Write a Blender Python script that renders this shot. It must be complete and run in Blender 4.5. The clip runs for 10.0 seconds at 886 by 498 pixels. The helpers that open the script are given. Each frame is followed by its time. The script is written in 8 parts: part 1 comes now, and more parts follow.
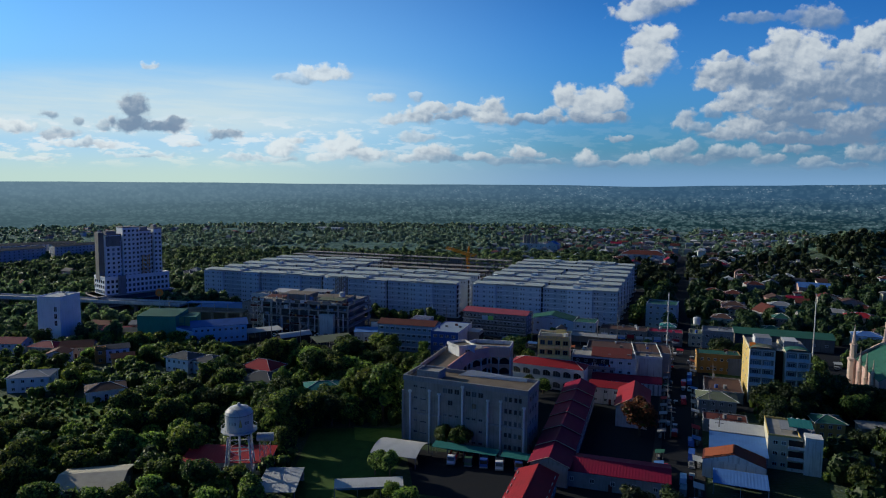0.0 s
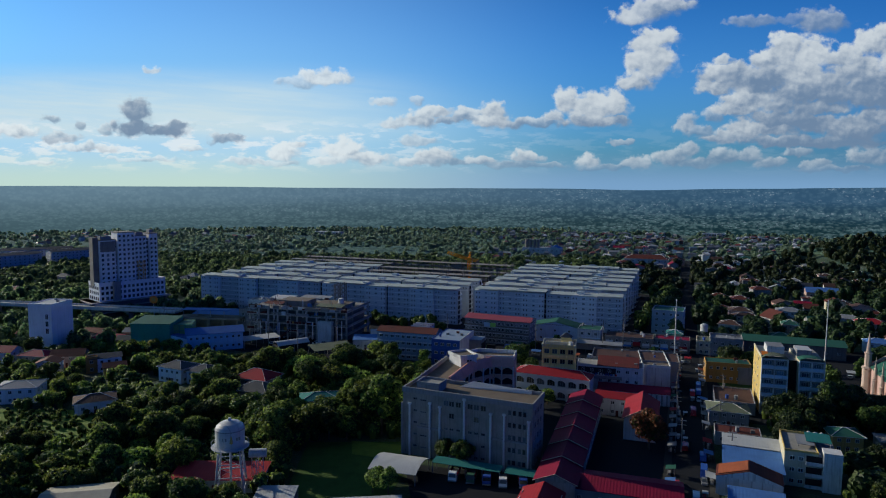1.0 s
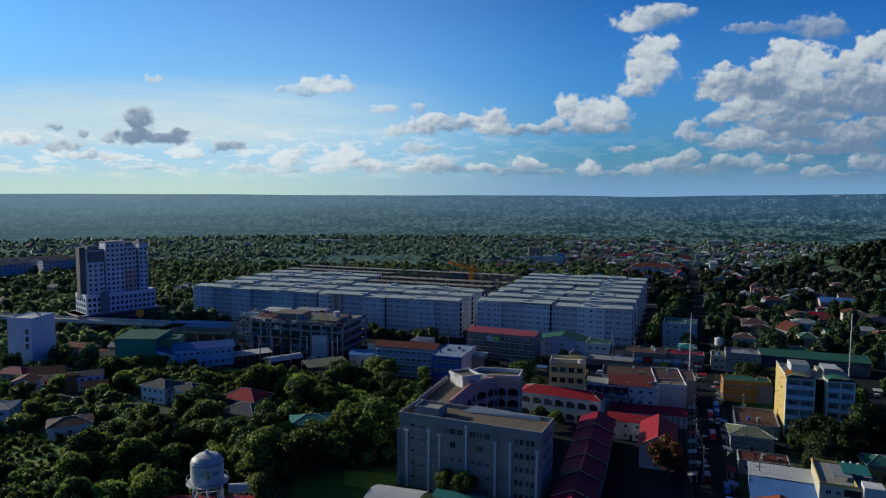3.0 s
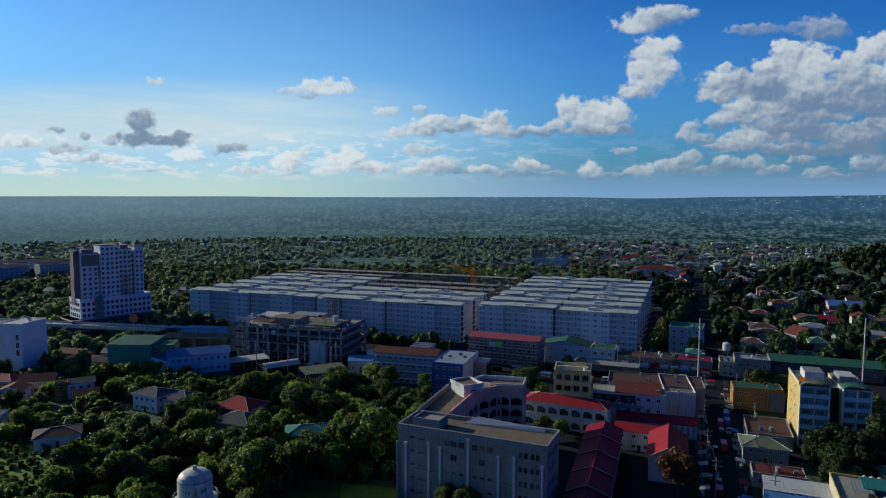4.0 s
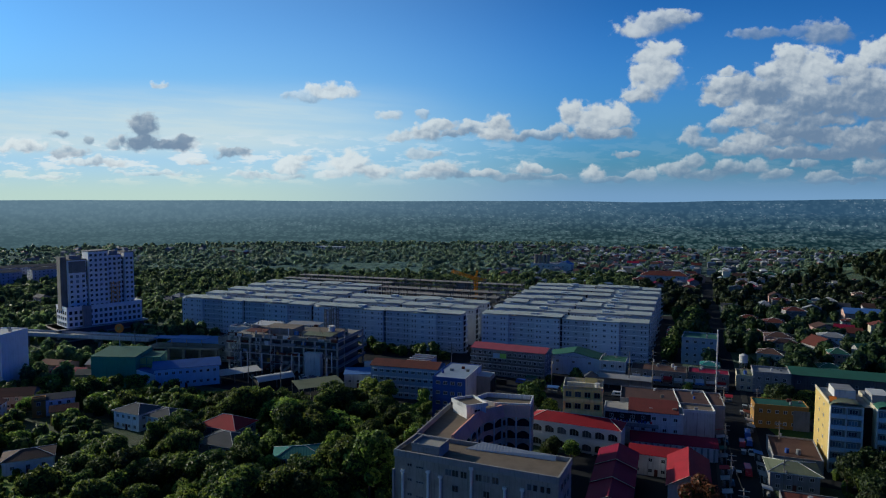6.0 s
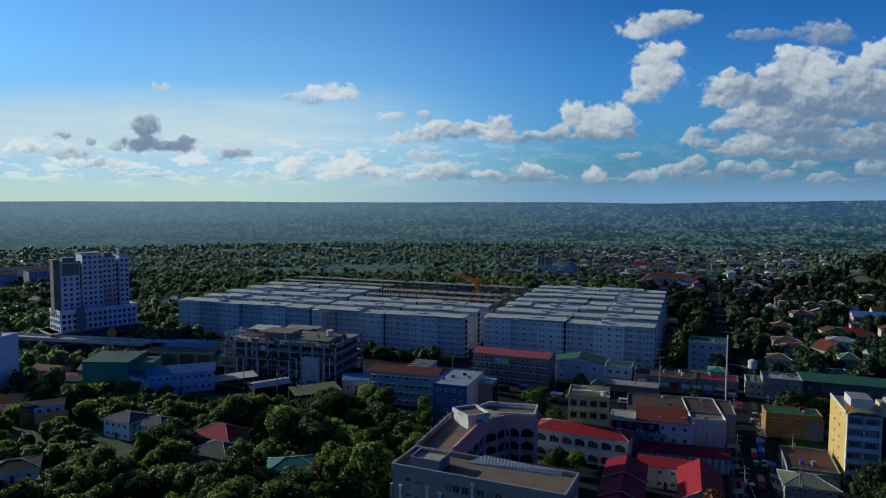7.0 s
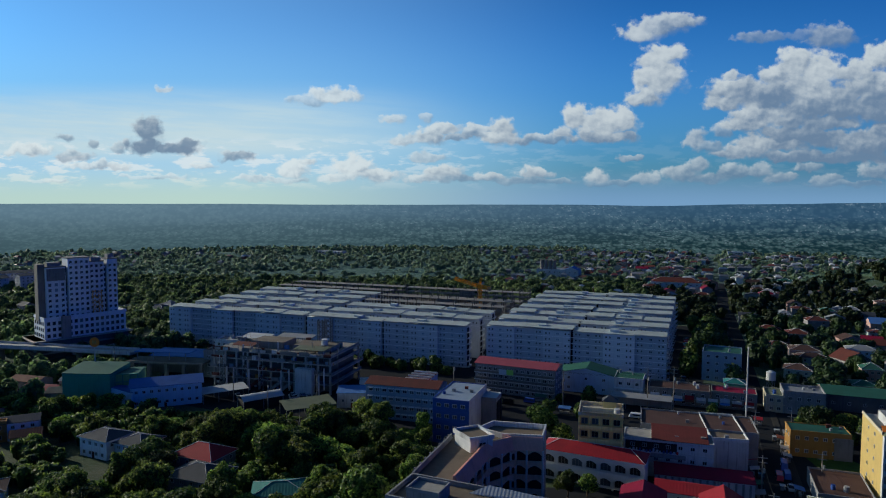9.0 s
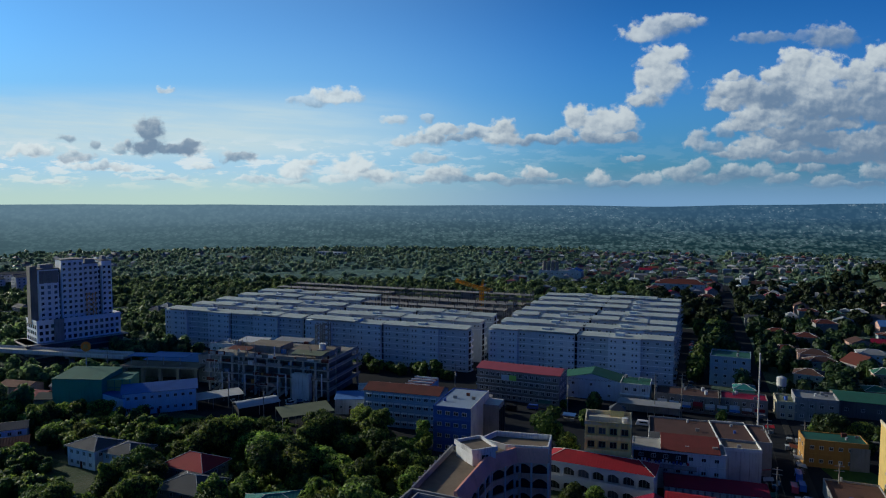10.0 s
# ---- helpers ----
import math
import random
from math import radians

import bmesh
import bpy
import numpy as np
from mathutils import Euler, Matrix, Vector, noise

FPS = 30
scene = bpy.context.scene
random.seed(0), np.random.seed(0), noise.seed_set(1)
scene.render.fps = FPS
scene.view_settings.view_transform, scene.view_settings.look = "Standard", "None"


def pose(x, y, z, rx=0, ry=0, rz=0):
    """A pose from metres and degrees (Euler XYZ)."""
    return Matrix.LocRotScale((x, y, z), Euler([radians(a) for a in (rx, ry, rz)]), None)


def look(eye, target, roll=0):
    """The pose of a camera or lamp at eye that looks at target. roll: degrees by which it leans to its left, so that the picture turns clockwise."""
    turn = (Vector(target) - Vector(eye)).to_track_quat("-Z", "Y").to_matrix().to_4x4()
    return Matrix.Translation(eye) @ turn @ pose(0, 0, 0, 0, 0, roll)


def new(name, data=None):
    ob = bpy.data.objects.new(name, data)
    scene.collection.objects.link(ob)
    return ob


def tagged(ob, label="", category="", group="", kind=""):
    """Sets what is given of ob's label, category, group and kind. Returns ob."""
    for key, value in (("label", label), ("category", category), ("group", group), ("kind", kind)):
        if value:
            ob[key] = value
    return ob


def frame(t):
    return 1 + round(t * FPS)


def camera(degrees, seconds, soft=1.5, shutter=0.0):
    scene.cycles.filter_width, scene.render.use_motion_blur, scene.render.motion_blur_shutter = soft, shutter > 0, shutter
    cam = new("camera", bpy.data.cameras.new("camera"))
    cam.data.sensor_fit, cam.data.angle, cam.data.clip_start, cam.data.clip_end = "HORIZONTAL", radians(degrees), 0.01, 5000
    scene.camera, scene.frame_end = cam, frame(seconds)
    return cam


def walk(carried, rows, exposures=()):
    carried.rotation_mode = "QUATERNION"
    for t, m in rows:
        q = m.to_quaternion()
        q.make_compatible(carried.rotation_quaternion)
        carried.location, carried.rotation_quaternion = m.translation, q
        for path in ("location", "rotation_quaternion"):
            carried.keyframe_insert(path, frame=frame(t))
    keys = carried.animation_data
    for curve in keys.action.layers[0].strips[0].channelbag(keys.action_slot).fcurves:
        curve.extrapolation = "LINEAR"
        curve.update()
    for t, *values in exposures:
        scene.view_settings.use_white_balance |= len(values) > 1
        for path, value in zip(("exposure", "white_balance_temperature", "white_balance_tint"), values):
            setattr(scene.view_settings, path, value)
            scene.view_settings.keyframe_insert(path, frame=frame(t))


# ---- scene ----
cam = camera(66.6, 10.0, soft=1.1)
PATH = [
    (0, (0.366, -6.555, 83.779), (0.308, -4.565, 83.581), 0.5),
    (0.5, (0.32, -2.258, 83.789), (0.26, -0.268, 83.596), 0.4),
    (1, (0.302, 2.056, 83.806), (0.24, 4.046, 83.619), 0.4),
    (1.5, (0.298, 6.361, 83.828), (0.234, 8.351, 83.645), 0.4),
    (2, (0.279, 10.637, 83.85), (0.213, 12.628, 83.674), 0.3),
    (2.5, (0.282, 14.813, 83.862), (0.215, 16.804, 83.689), 0.3),
    (2.7, (0.288, 16.467, 83.863), (0.221, 18.459, 83.693), 0.3),
    (4, (0.338, 27.139, 83.867), (0.266, 29.131, 83.706), 0.2),
    (4.5, (0.306, 31.237, 83.868), (0.231, 33.229, 83.71), 0.2),
    (5, (0.284, 35.322, 83.877), (0.207, 37.314, 83.722), 0.2),
    (5.5, (0.248, 39.375, 83.881), (0.17, 41.368, 83.729), 0.2),
    (7, (0.171, 51.506, 83.869), (0.087, 53.499, 83.723), 0.2),
    (7.5, (0.146, 55.562, 83.854), (0.06, 57.555, 83.71), 0.2),
    (8, (0.136, 59.598, 83.825), (0.048, 61.591, 83.683), 0.2),
    (8.5, (0.095, 63.608, 83.798), (0.005, 65.601, 83.657), 0.2),
    (9, (0.014, 67.577, 83.776), (-0.076, 69.57, 83.637), 0.2),
    (9.5, (-0.095, 71.543, 83.761), (-0.187, 73.536, 83.623), 0.2),
    (10, (-0.19, 75.504, 83.743), (-0.284, 77.497, 83.606), 0.2),
]
walk(cam, [(t, look(eye, target, roll)) for t, eye, target, roll in PATH], exposures=[(0, 0.2, 5950, 8.5), (10, 0.1, 5900, 6)])

# ---- daylight: low sun ahead to the left, blue sky with cumulus ----
SUN_AZ, SUN_EL = radians(-61), radians(18)
SUN_DIR = Vector((math.sin(SUN_AZ) * math.cos(SUN_EL), math.cos(SUN_AZ) * math.cos(SUN_EL), math.sin(SUN_EL)))
sun = new("sun", bpy.data.lights.new("sun", "SUN"))
sun.data.energy, sun.data.angle, sun.data.color = 3.9, radians(0.6), (1.0, 0.86, 0.64)
sun.matrix_world = look(SUN_DIR * 100, (0, 0, 0))

# clouds: place in the sky as slopes across and up, half sizes, whiteness, thickness
TALL = [
    (0.238, 0.242, 0.028, 0.015, 0.85, 0.95), (0.263, 0.251, 0.034, 0.018, 0.70, 0.90), (0.296, 0.259, 0.029, 0.012, 0.75, 0.90),
    (0.285, 0.212, 0.020, 0.015, 1.00, 1.00), (0.261, 0.204, 0.023, 0.023, 1.00, 1.00), (0.268, 0.176, 0.034, 0.032, 0.92, 1.00),
    (0.249, 0.150, 0.030, 0.015, 0.85, 1.00), (0.411, 0.234, 0.034, 0.009, 0.45, 0.60), (0.506, 0.233, 0.037, 0.017, 0.42, 0.75),
    (0.459, 0.236, 0.025, 0.007, 0.40, 0.40),
]
CHAIN = [
    (0.146, 0.120, 0.017, 0.023, 1.00, 1.00), (0.187, 0.110, 0.037, 0.027, 0.95, 1.00), (0.216, 0.115, 0.021, 0.023, 0.90, 1.00),
    (0.184, 0.092, 0.052, 0.011, 0.60, 1.00), (0.228, 0.093, 0.015, 0.008, 0.45, 0.90), (0.130, 0.097, 0.015, 0.012, 0.80, 0.95),
    (0.110, 0.090, 0.027, 0.008, 0.45, 0.80), (0.040, 0.110, 0.019, 0.014, 1.00, 1.00), (0.037, 0.093, 0.032, 0.014, 0.88, 1.00),
    (0.071, 0.091, 0.030, 0.009, 0.42, 0.90), (0.001, 0.096, 0.023, 0.008, 0.48, 0.90), (0.007, 0.106, 0.025, 0.008, 0.90, 0.90),
    (-0.046, 0.107, 0.029, 0.010, 0.95, 0.95), (-0.072, 0.121, 0.010, 0.007, 0.80, 0.60), (-0.066, 0.094, 0.034, 0.012, 0.72, 0.95),
]
SMALL = [
    (-0.099, 0.091, 0.030, 0.009, 0.85, 0.80), (-0.029, 0.096, 0.015, 0.007, 0.50, 0.85), (-0.117, 0.120, 0.018, 0.008, 0.85, 0.75),
    (-0.067, 0.065, 0.031, 0.008, 0.85, 0.70), (-0.205, 0.154, 0.042, 0.013, 0.95, 0.90), (-0.243, 0.148, 0.030, 0.009, 0.70, 0.55),
    (-0.461, 0.166, 0.013, 0.008, 0.95, 0.80), (-0.488, 0.103, 0.022, 0.021, 0.30, 0.95), (-0.496, 0.080, 0.025, 0.014, 0.24, 0.95),
    (-0.445, 0.077, 0.035, 0.011, 0.20, 0.95), (-0.427, 0.087, 0.022, 0.010, 0.24, 0.90), (-0.356, 0.066, 0.028, 0.009, 0.32, 0.85),
    (-0.614, 0.093, 0.013, 0.008, 0.36, 0.70), (-0.572, 0.083, 0.010, 0.010, 0.36, 0.70), (-0.534, 0.077, 0.010, 0.010, 0.42, 0.65),
]
LOW_LEFT = [
    (-0.676, 0.074, 0.039, 0.011, 0.95, 0.90), (-0.599, 0.065, 0.030, 0.008, 0.60, 0.80), (-0.578, 0.052, 0.035, 0.007, 0.95, 0.85),
    (-0.533, 0.050, 0.018, 0.007, 0.95, 0.85), (-0.406, 0.053, 0.017, 0.007, 0.90, 0.80), (-0.268, 0.046, 0.023, 0.014, 1.00, 0.95),
    (-0.249, 0.059, 0.015, 0.009, 1.00, 0.95), (-0.298, 0.032, 0.060, 0.006, 0.90, 0.80), (-0.176, 0.047, 0.029, 0.018, 1.00, 0.95),
    (-0.142, 0.038, 0.038, 0.011, 0.95, 0.95), (-0.201, 0.033, 0.035, 0.008, 0.90, 0.90), (-0.644, 0.028, 0.038, 0.004, 0.95, 0.70),
    (-0.480, 0.036, 0.050, 0.004, 0.95, 0.60),
]
LOW_MID = [
    (-0.046, 0.043, 0.029, 0.013, 0.85, 0.95), (-0.071, 0.034, 0.035, 0.008, 0.85, 0.90), (-0.024, 0.033, 0.035, 0.008, 0.42, 0.80),
    (0.024, 0.036, 0.025, 0.008, 0.85, 0.90), (0.091, 0.040, 0.023, 0.010, 0.80, 0.90), (0.066, 0.029, 0.052, 0.006, 0.40, 0.70),
    (0.180, 0.037, 0.019, 0.010, 0.85, 0.90), (0.204, 0.028, 0.035, 0.005, 0.34, 0.60), (0.225, 0.065, 0.016, 0.006, 0.60, 0.70),
    (0.124, 0.030, 0.030, 0.005, 0.50, 0.60),
]
LOW_RIGHT = [
    (0.255, 0.033, 0.022, 0.011, 0.75, 0.90), (0.304, 0.041, 0.027, 0.015, 0.72, 0.90), (0.324, 0.052, 0.017, 0.011, 0.75, 0.90),
    (0.345, 0.033, 0.035, 0.009, 0.52, 0.80), (0.377, 0.042, 0.021, 0.014, 0.62, 0.85), (0.413, 0.045, 0.022, 0.011, 0.68, 0.85),
    (0.442, 0.035, 0.022, 0.010, 0.62, 0.85), (0.482, 0.051, 0.022, 0.008, 0.60, 0.80), (0.507, 0.033, 0.025, 0.009, 0.52, 0.80),
    (0.586, 0.044, 0.037, 0.014, 0.52, 0.85), (0.539, 0.027, 0.055, 0.006, 0.35, 0.70),
]
BANK_TOP = [
    (0.459, 0.192, 0.023, 0.023, 0.95, 1.00), (0.434, 0.178, 0.022, 0.015, 0.78, 1.00), (0.497, 0.188, 0.023, 0.021, 0.95, 1.00),
    (0.479, 0.163, 0.035, 0.022, 0.82, 1.00), (0.580, 0.202, 0.025, 0.019, 0.95, 1.00), (0.599, 0.218, 0.018, 0.017, 0.95, 1.00),
    (0.537, 0.183, 0.022, 0.015, 0.85, 1.00), (0.564, 0.163, 0.032, 0.020, 0.66, 1.00), (0.371, 0.179, 0.012, 0.008, 0.90, 0.95),
    (0.366, 0.159, 0.027, 0.015, 0.74, 1.00), (0.358, 0.141, 0.025, 0.010, 0.72, 1.00), (0.389, 0.162, 0.022, 0.015, 0.58, 1.00),
    (0.625, 0.175, 0.034, 0.034, 0.70, 1.00), (0.421, 0.149, 0.045, 0.022, 0.44, 1.00), (0.508, 0.135, 0.062, 0.027, 0.42, 1.00),
]
BANK_LOW = [
    (0.584, 0.134, 0.050, 0.030, 0.40, 1.00), (0.413, 0.124, 0.039, 0.020, 0.84, 1.00), (0.396, 0.110, 0.030, 0.011, 0.78, 1.00),
    (0.455, 0.115, 0.025, 0.012, 0.68, 1.00), (0.512, 0.112, 0.037, 0.010, 0.58, 1.00), (0.592, 0.102, 0.025, 0.012, 0.64, 1.00),
    (0.471, 0.095, 0.059, 0.013, 0.36, 1.00), (0.407, 0.081, 0.027, 0.013, 0.75, 1.00), (0.384, 0.070, 0.032, 0.009, 0.62, 0.95),
    (0.449, 0.081, 0.035, 0.011, 0.58, 1.00), (0.511, 0.090, 0.044, 0.012, 0.48, 1.00), (0.489, 0.066, 0.064, 0.009, 0.30, 0.95),
    (0.570, 0.080, 0.040, 0.018, 0.44, 1.00), (0.553, 0.064, 0.055, 0.008, 0.26, 0.90), (0.322, 0.090, 0.014, 0.015, 0.75, 0.85),
    (0.358, 0.099, 0.013, 0.010, 0.65, 0.70), (0.339, 0.079, 0.016, 0.008, 0.50, 0.70),
]
SKY_TINT = (0.022, 0.072, 0.155)


class Graph:
    """Small helper to write node graphs as expressions."""

    def __init__(self, tree):
        self.tree, self.nodes, self.links = tree, tree.nodes, tree.links

    def node(self, kind, sockets=None):
        n = self.nodes.new(kind)
        for key, value in (sockets or {}).items():
            self.put(n.inputs[key], value)
        return n

    def put(self, socket, value):
        if isinstance(value, bpy.types.NodeSocket):
            self.links.new(value, socket)
        else:
            socket.default_value = value

    def math(self, op, a, b=0.0, c=0.0, clamp=False):
        n = self.nodes.new("ShaderNodeMath")
        n.operation, n.use_clamp = op, clamp
        self.put(n.inputs[0], a), self.put(n.inputs[1], b), self.put(n.inputs[2], c)
        return n.outputs[0]

    def mix(self, fac, a, b):
        n = self.nodes.new("ShaderNodeMix")
        n.data_type = "RGBA"
        self.put(n.inputs[0], fac), self.put(n.inputs[6], a), self.put(n.inputs[7], b)
        return n.outputs[2]

    def lerp(self, fac, a, b):
        n = self.nodes.new("ShaderNodeMix")
        self.put(n.inputs[0], fac), self.put(n.inputs[2], a), self.put(n.inputs[3], b)
        return n.outputs[0]

    def blend(self, fac, a, b):
        n = self.nodes.new("ShaderNodeMix")
        n.data_type = "VECTOR"
        self.put(n.inputs[0], fac), self.put(n.inputs[4], a), self.put(n.inputs[5], b)
        return n.outputs[1]

    def ramp(self, x, lo, hi):
        n = self.nodes.new("ShaderNodeMapRange")
        n.interpolation_type = "SMOOTHSTEP"
        self.put(n.inputs[0], x), self.put(n.inputs[1], lo), self.put(n.inputs[2], hi)
        return n.outputs[0]

    def noise(self, vector, scale, detail=3.0, rough=0.55):
        n = self.nodes.new("ShaderNodeTexNoise")
        self.put(n.inputs["Vector"], vector)
        n.inputs["Scale"].default_value, n.inputs["Detail"].default_value, n.inputs["Roughness"].default_value = scale, detail, rough
        return n.outputs[0]

    def joined(self, op, a, b, c=(0.0, 0.0, 0.0)):
        n = self.nodes.new("ShaderNodeVectorMath")
        n.operation = op
        self.put(n.inputs[0], a), self.put(n.inputs[1], b), self.put(n.inputs[2], c)
        return n.outputs[0]

    def measure_of(self, op, a, b=(0.0, 0.0, 0.0)):
        """A single number got from vectors: a length or a dot product."""
        n = self.nodes.new("ShaderNodeVectorMath")
        n.operation = op
        self.put(n.inputs[0], a), self.put(n.inputs[1], b)
        return n.outputs["Value"]

    def vec(self, x, y, z=0.0):
        n = self.nodes.new("ShaderNodeCombineXYZ")
        self.put(n.inputs[0], x), self.put(n.inputs[1], y), self.put(n.inputs[2], z)
        return n.outputs[0]


def build_sky():
    world = bpy.data.worlds.new("sky")
    scene.world, world.use_nodes = world, True
    world.node_tree.nodes.clear()
    g = Graph(world.node_tree)
    sky = g.node("ShaderNodeTexSky")
    sky.sky_type, sky.sun_disc, sky.sun_elevation, sky.sun_rotation = "NISHITA", False, SUN_EL, SUN_AZ
    sky.air_density, sky.dust_density, sky.ozone_density, sky.altitude = 1.3, 1.2, 3.0, 80
    way = g.node("ShaderNodeTexCoord").outputs["Generated"]
    xyz = g.node("ShaderNodeSeparateXYZ", {0: way})
    ahead = g.math("MAXIMUM", xyz.outputs[1], 0.05)
    u, v = g.math("DIVIDE", xyz.outputs[0], ahead), g.math("DIVIDE", xyz.outputs[2], ahead)
    flat = g.vec(u, v)
    # billowing heads: round cells at several sizes bulge the edges
    wob = g.node("ShaderNodeTexNoise", {"Vector": flat, "Scale": 40.0, "Detail": 4.0, "Roughness": 0.52})
    wx = g.node("ShaderNodeSeparateXYZ", {0: wob.outputs["Color"]})
    pu = g.math("ADD", u, g.math("MULTIPLY", g.math("SUBTRACT", wx.outputs[0], 0.5), 0.030))
    pv = g.math("ADD", v, g.math("MULTIPLY", g.math("SUBTRACT", wx.outputs[1], 0.5), 0.022))

    def heads(du, dv, scale, detail):
        n = g.node("ShaderNodeTexVoronoi")
        n.feature, n.normalize = "SMOOTH_F1", True
        for key, value in (("Vector", g.vec(g.math("ADD", pu, du), g.math("MULTIPLY", g.math("ADD", pv, dv), 1.15))), ("Scale", scale), ("Detail", detail), ("Roughness", 0.6), ("Smoothness", 0.7)):
            g.put(n.inputs[key], value)
        return g.math("SUBTRACT", 1.0, g.math("MULTIPLY", n.outputs["Distance"], 1.6))

    def billow(du, dv):
        n = g.noise(g.vec(g.math("ADD", u, du), g.math("MULTIPLY", g.math("ADD", v, dv), 1.2)), 48.0, 6.0, 0.52)
        return g.math("ADD", g.math("MULTIPLY", heads(du, dv, 52.0, 2.0), 0.46), g.math("MULTIPLY", n, 0.80))

    puff, puff_lit = billow(0.0, 0.0), billow(-0.0035, 0.0045)
    swell = g.math("SUBTRACT", heads(0.0, 0.0, 21.0, 2.0), heads(-0.010, 0.013, 21.0, 2.0))
    side = g.ramp(u, 0.22, -0.42)
    mottle = g.math("MULTIPLY", g.math("SUBTRACT", g.noise(g.vec(pu, g.math("MULTIPLY", pv, 1.8)), 16.0, 4.0, 0.6), 0.5), 1.0)
    front = g.math("MULTIPLY", g.math("GREATER_THAN", xyz.outputs[1], 0.06), g.ramp(v, -0.005, 0.045))

    def layer(under, clouds):
        """One family of clouds laid over what is behind it."""
        best, traits = None, None
        spot = g.vec(pu, pv)
        for cu, cv, ru, rv, white, dense in clouds:
            k, h = 0.76 / ru, 0.76 / rv
            if best is not None:  # one cloud after the other, which keeps the shader's memory small
                spot = g.joined("MULTIPLY_ADD", g.vec(best, best), (1e-9, 1e-9, 0.0), spot)
            off = g.joined("MULTIPLY_ADD", spot, (k, h, 0.0), (-cu * k, -cv * h, 0.0))
            below = g.joined("MINIMUM", off, (9.0, 0.0, 9.0))
            flat_foot = g.joined("MULTIPLY_ADD", below, (0.0, 0.45, 0.0), off)
            d = g.math("SUBTRACT", 1.0, g.measure_of("LENGTH", flat_foot))
            own = g.vec(white, g.measure_of("DOT_PRODUCT", off, (-0.25, 0.62, 0.0)), dense)
            if best is None:
                best, traits = d, own
            else:
                more = g.ramp(g.math("SUBTRACT", d, best), -0.30, 0.30)
                best, traits = g.math("SMOOTH_MAX", d, best, 0.25), g.blend(more, traits, own)
        parts = g.node("ShaderNodeSeparateXYZ", {0: traits})
        tone, lift, thick = parts.outputs[0], parts.outputs[1], parts.outputs[2]
        foot = g.ramp(lift, 0.25, -0.50)
        body = g.math("ADD", best, g.math("MULTIPLY", g.math("SUBTRACT", puff, 0.66), g.lerp(foot, 1.45, 1.0)))
        cover = g.math("MULTIPLY", g.ramp(body, 0.0, g.lerp(foot, 0.36, 0.80)), thick)
        relief = g.math("ADD", g.math("MULTIPLY", g.math("SUBTRACT", puff, puff_lit), 1.9), g.math("MULTIPLY", swell, 1.7))
        shine = g.math("ADD", g.math("ADD", g.math("MULTIPLY", lift, 1.15), relief), g.math("SUBTRACT", g.math("MULTIPLY", tone, 1.70), 1.22))
        shine = g.math("ADD", shine, mottle)
        rim = g.math("MULTIPLY", g.math("MULTIPLY", g.ramp(body, 0.55, 0.10), g.ramp(lift, -0.2, 0.5)), 0.30)  # thin lit edge
        shine = g.math("ADD", shine, g.math("MULTIPLY", side, g.math("SUBTRACT", g.math("MULTIPLY", tone, 0.22), 0.10)))
        shine = g.ramp(g.math("ADD", shine, rim), -1.0, 1.2)
        cloud = g.mix(shine, (0.205, 0.285, 0.400, 1), g.mix(side, (0.79, 0.81, 0.79, 1), (0.98, 1.0, 0.95, 1)))
        lit = g.node("ShaderNodeBackground", {"Color": cloud, "Strength": 0.72})
        shown = g.math("MULTIPLY", g.math("MULTIPLY", cover, front), 0.95)
        return g.node("ShaderNodeMixShader", {0: shown, 1: under, 2: lit.outputs[0]}).outputs[0]

    # thin streaks, small far cloudlets and a pale band low on the sunny side
    streak = g.noise(g.vec(g.math("MULTIPLY", u, 3.0), g.math("MULTIPLY", g.math("ADD", v, g.math("MULTIPLY", u, 0.06)), 34.0)), 1.4, 7.0, 0.6)
    band = g.math("MULTIPLY", g.ramp(v, 0.055, 0.085), g.ramp(v, 0.185, 0.115))
    veil = g.math("MULTIPLY", g.math("MULTIPLY", g.math("ADD", 0.62, g.math("MULTIPLY", g.ramp(streak, 0.38, 0.62), 0.38)), band), g.ramp(u, 0.02, -0.36))
    flocks = g.noise(g.vec(g.math("MULTIPLY", u, 20.0), g.math("MULTIPLY", v, 72.0)), 1.0, 6.0, 0.60)
    deck = g.math("MULTIPLY", g.ramp(v, 0.010, 0.03), g.ramp(v, 0.105, 0.07))
    deck = g.math("MULTIPLY", g.math("MULTIPLY", g.ramp(flocks, 0.49, 0.60), deck), g.lerp(side, 0.06, 0.95))
    pale = g.math("MULTIPLY", g.ramp(v, 0.30, 0.06), g.lerp(side, 0.14, 0.95))
    base = g.joined("MULTIPLY", sky.outputs[0], SKY_TINT)
    depth = g.lerp(g.ramp(xyz.outputs[2], 0.55, 0.12), 0.27, 1.1)  # the zenith is a deeper blue than the horizon
    base = g.joined("MULTIPLY", base, g.vec(depth, depth, depth))
    base = g.mix(pale, base, (0.36, 0.68, 0.95, 1))
    glow = g.math("MULTIPLY", g.math("MULTIPLY", g.ramp(v, 0.17, 0.07), side), 0.72)
    base = g.mix(glow, base, (0.70, 0.88, 0.90, 1))
    sunward = g.node("ShaderNodeVectorMath", {0: way, 1: SUN_DIR})
    sunward.operation = "DOT_PRODUCT"
    toward = sunward.outputs["Value"]
    base = g.mix(g.math("MULTIPLY", g.ramp(toward, 0.30, 0.85), 0.34), base, (0.40, 0.72, 1.0, 1))
    near_sun = g.ramp(toward, -0.65, 0.25)  # the sky is a darker, deeper blue away from the sun
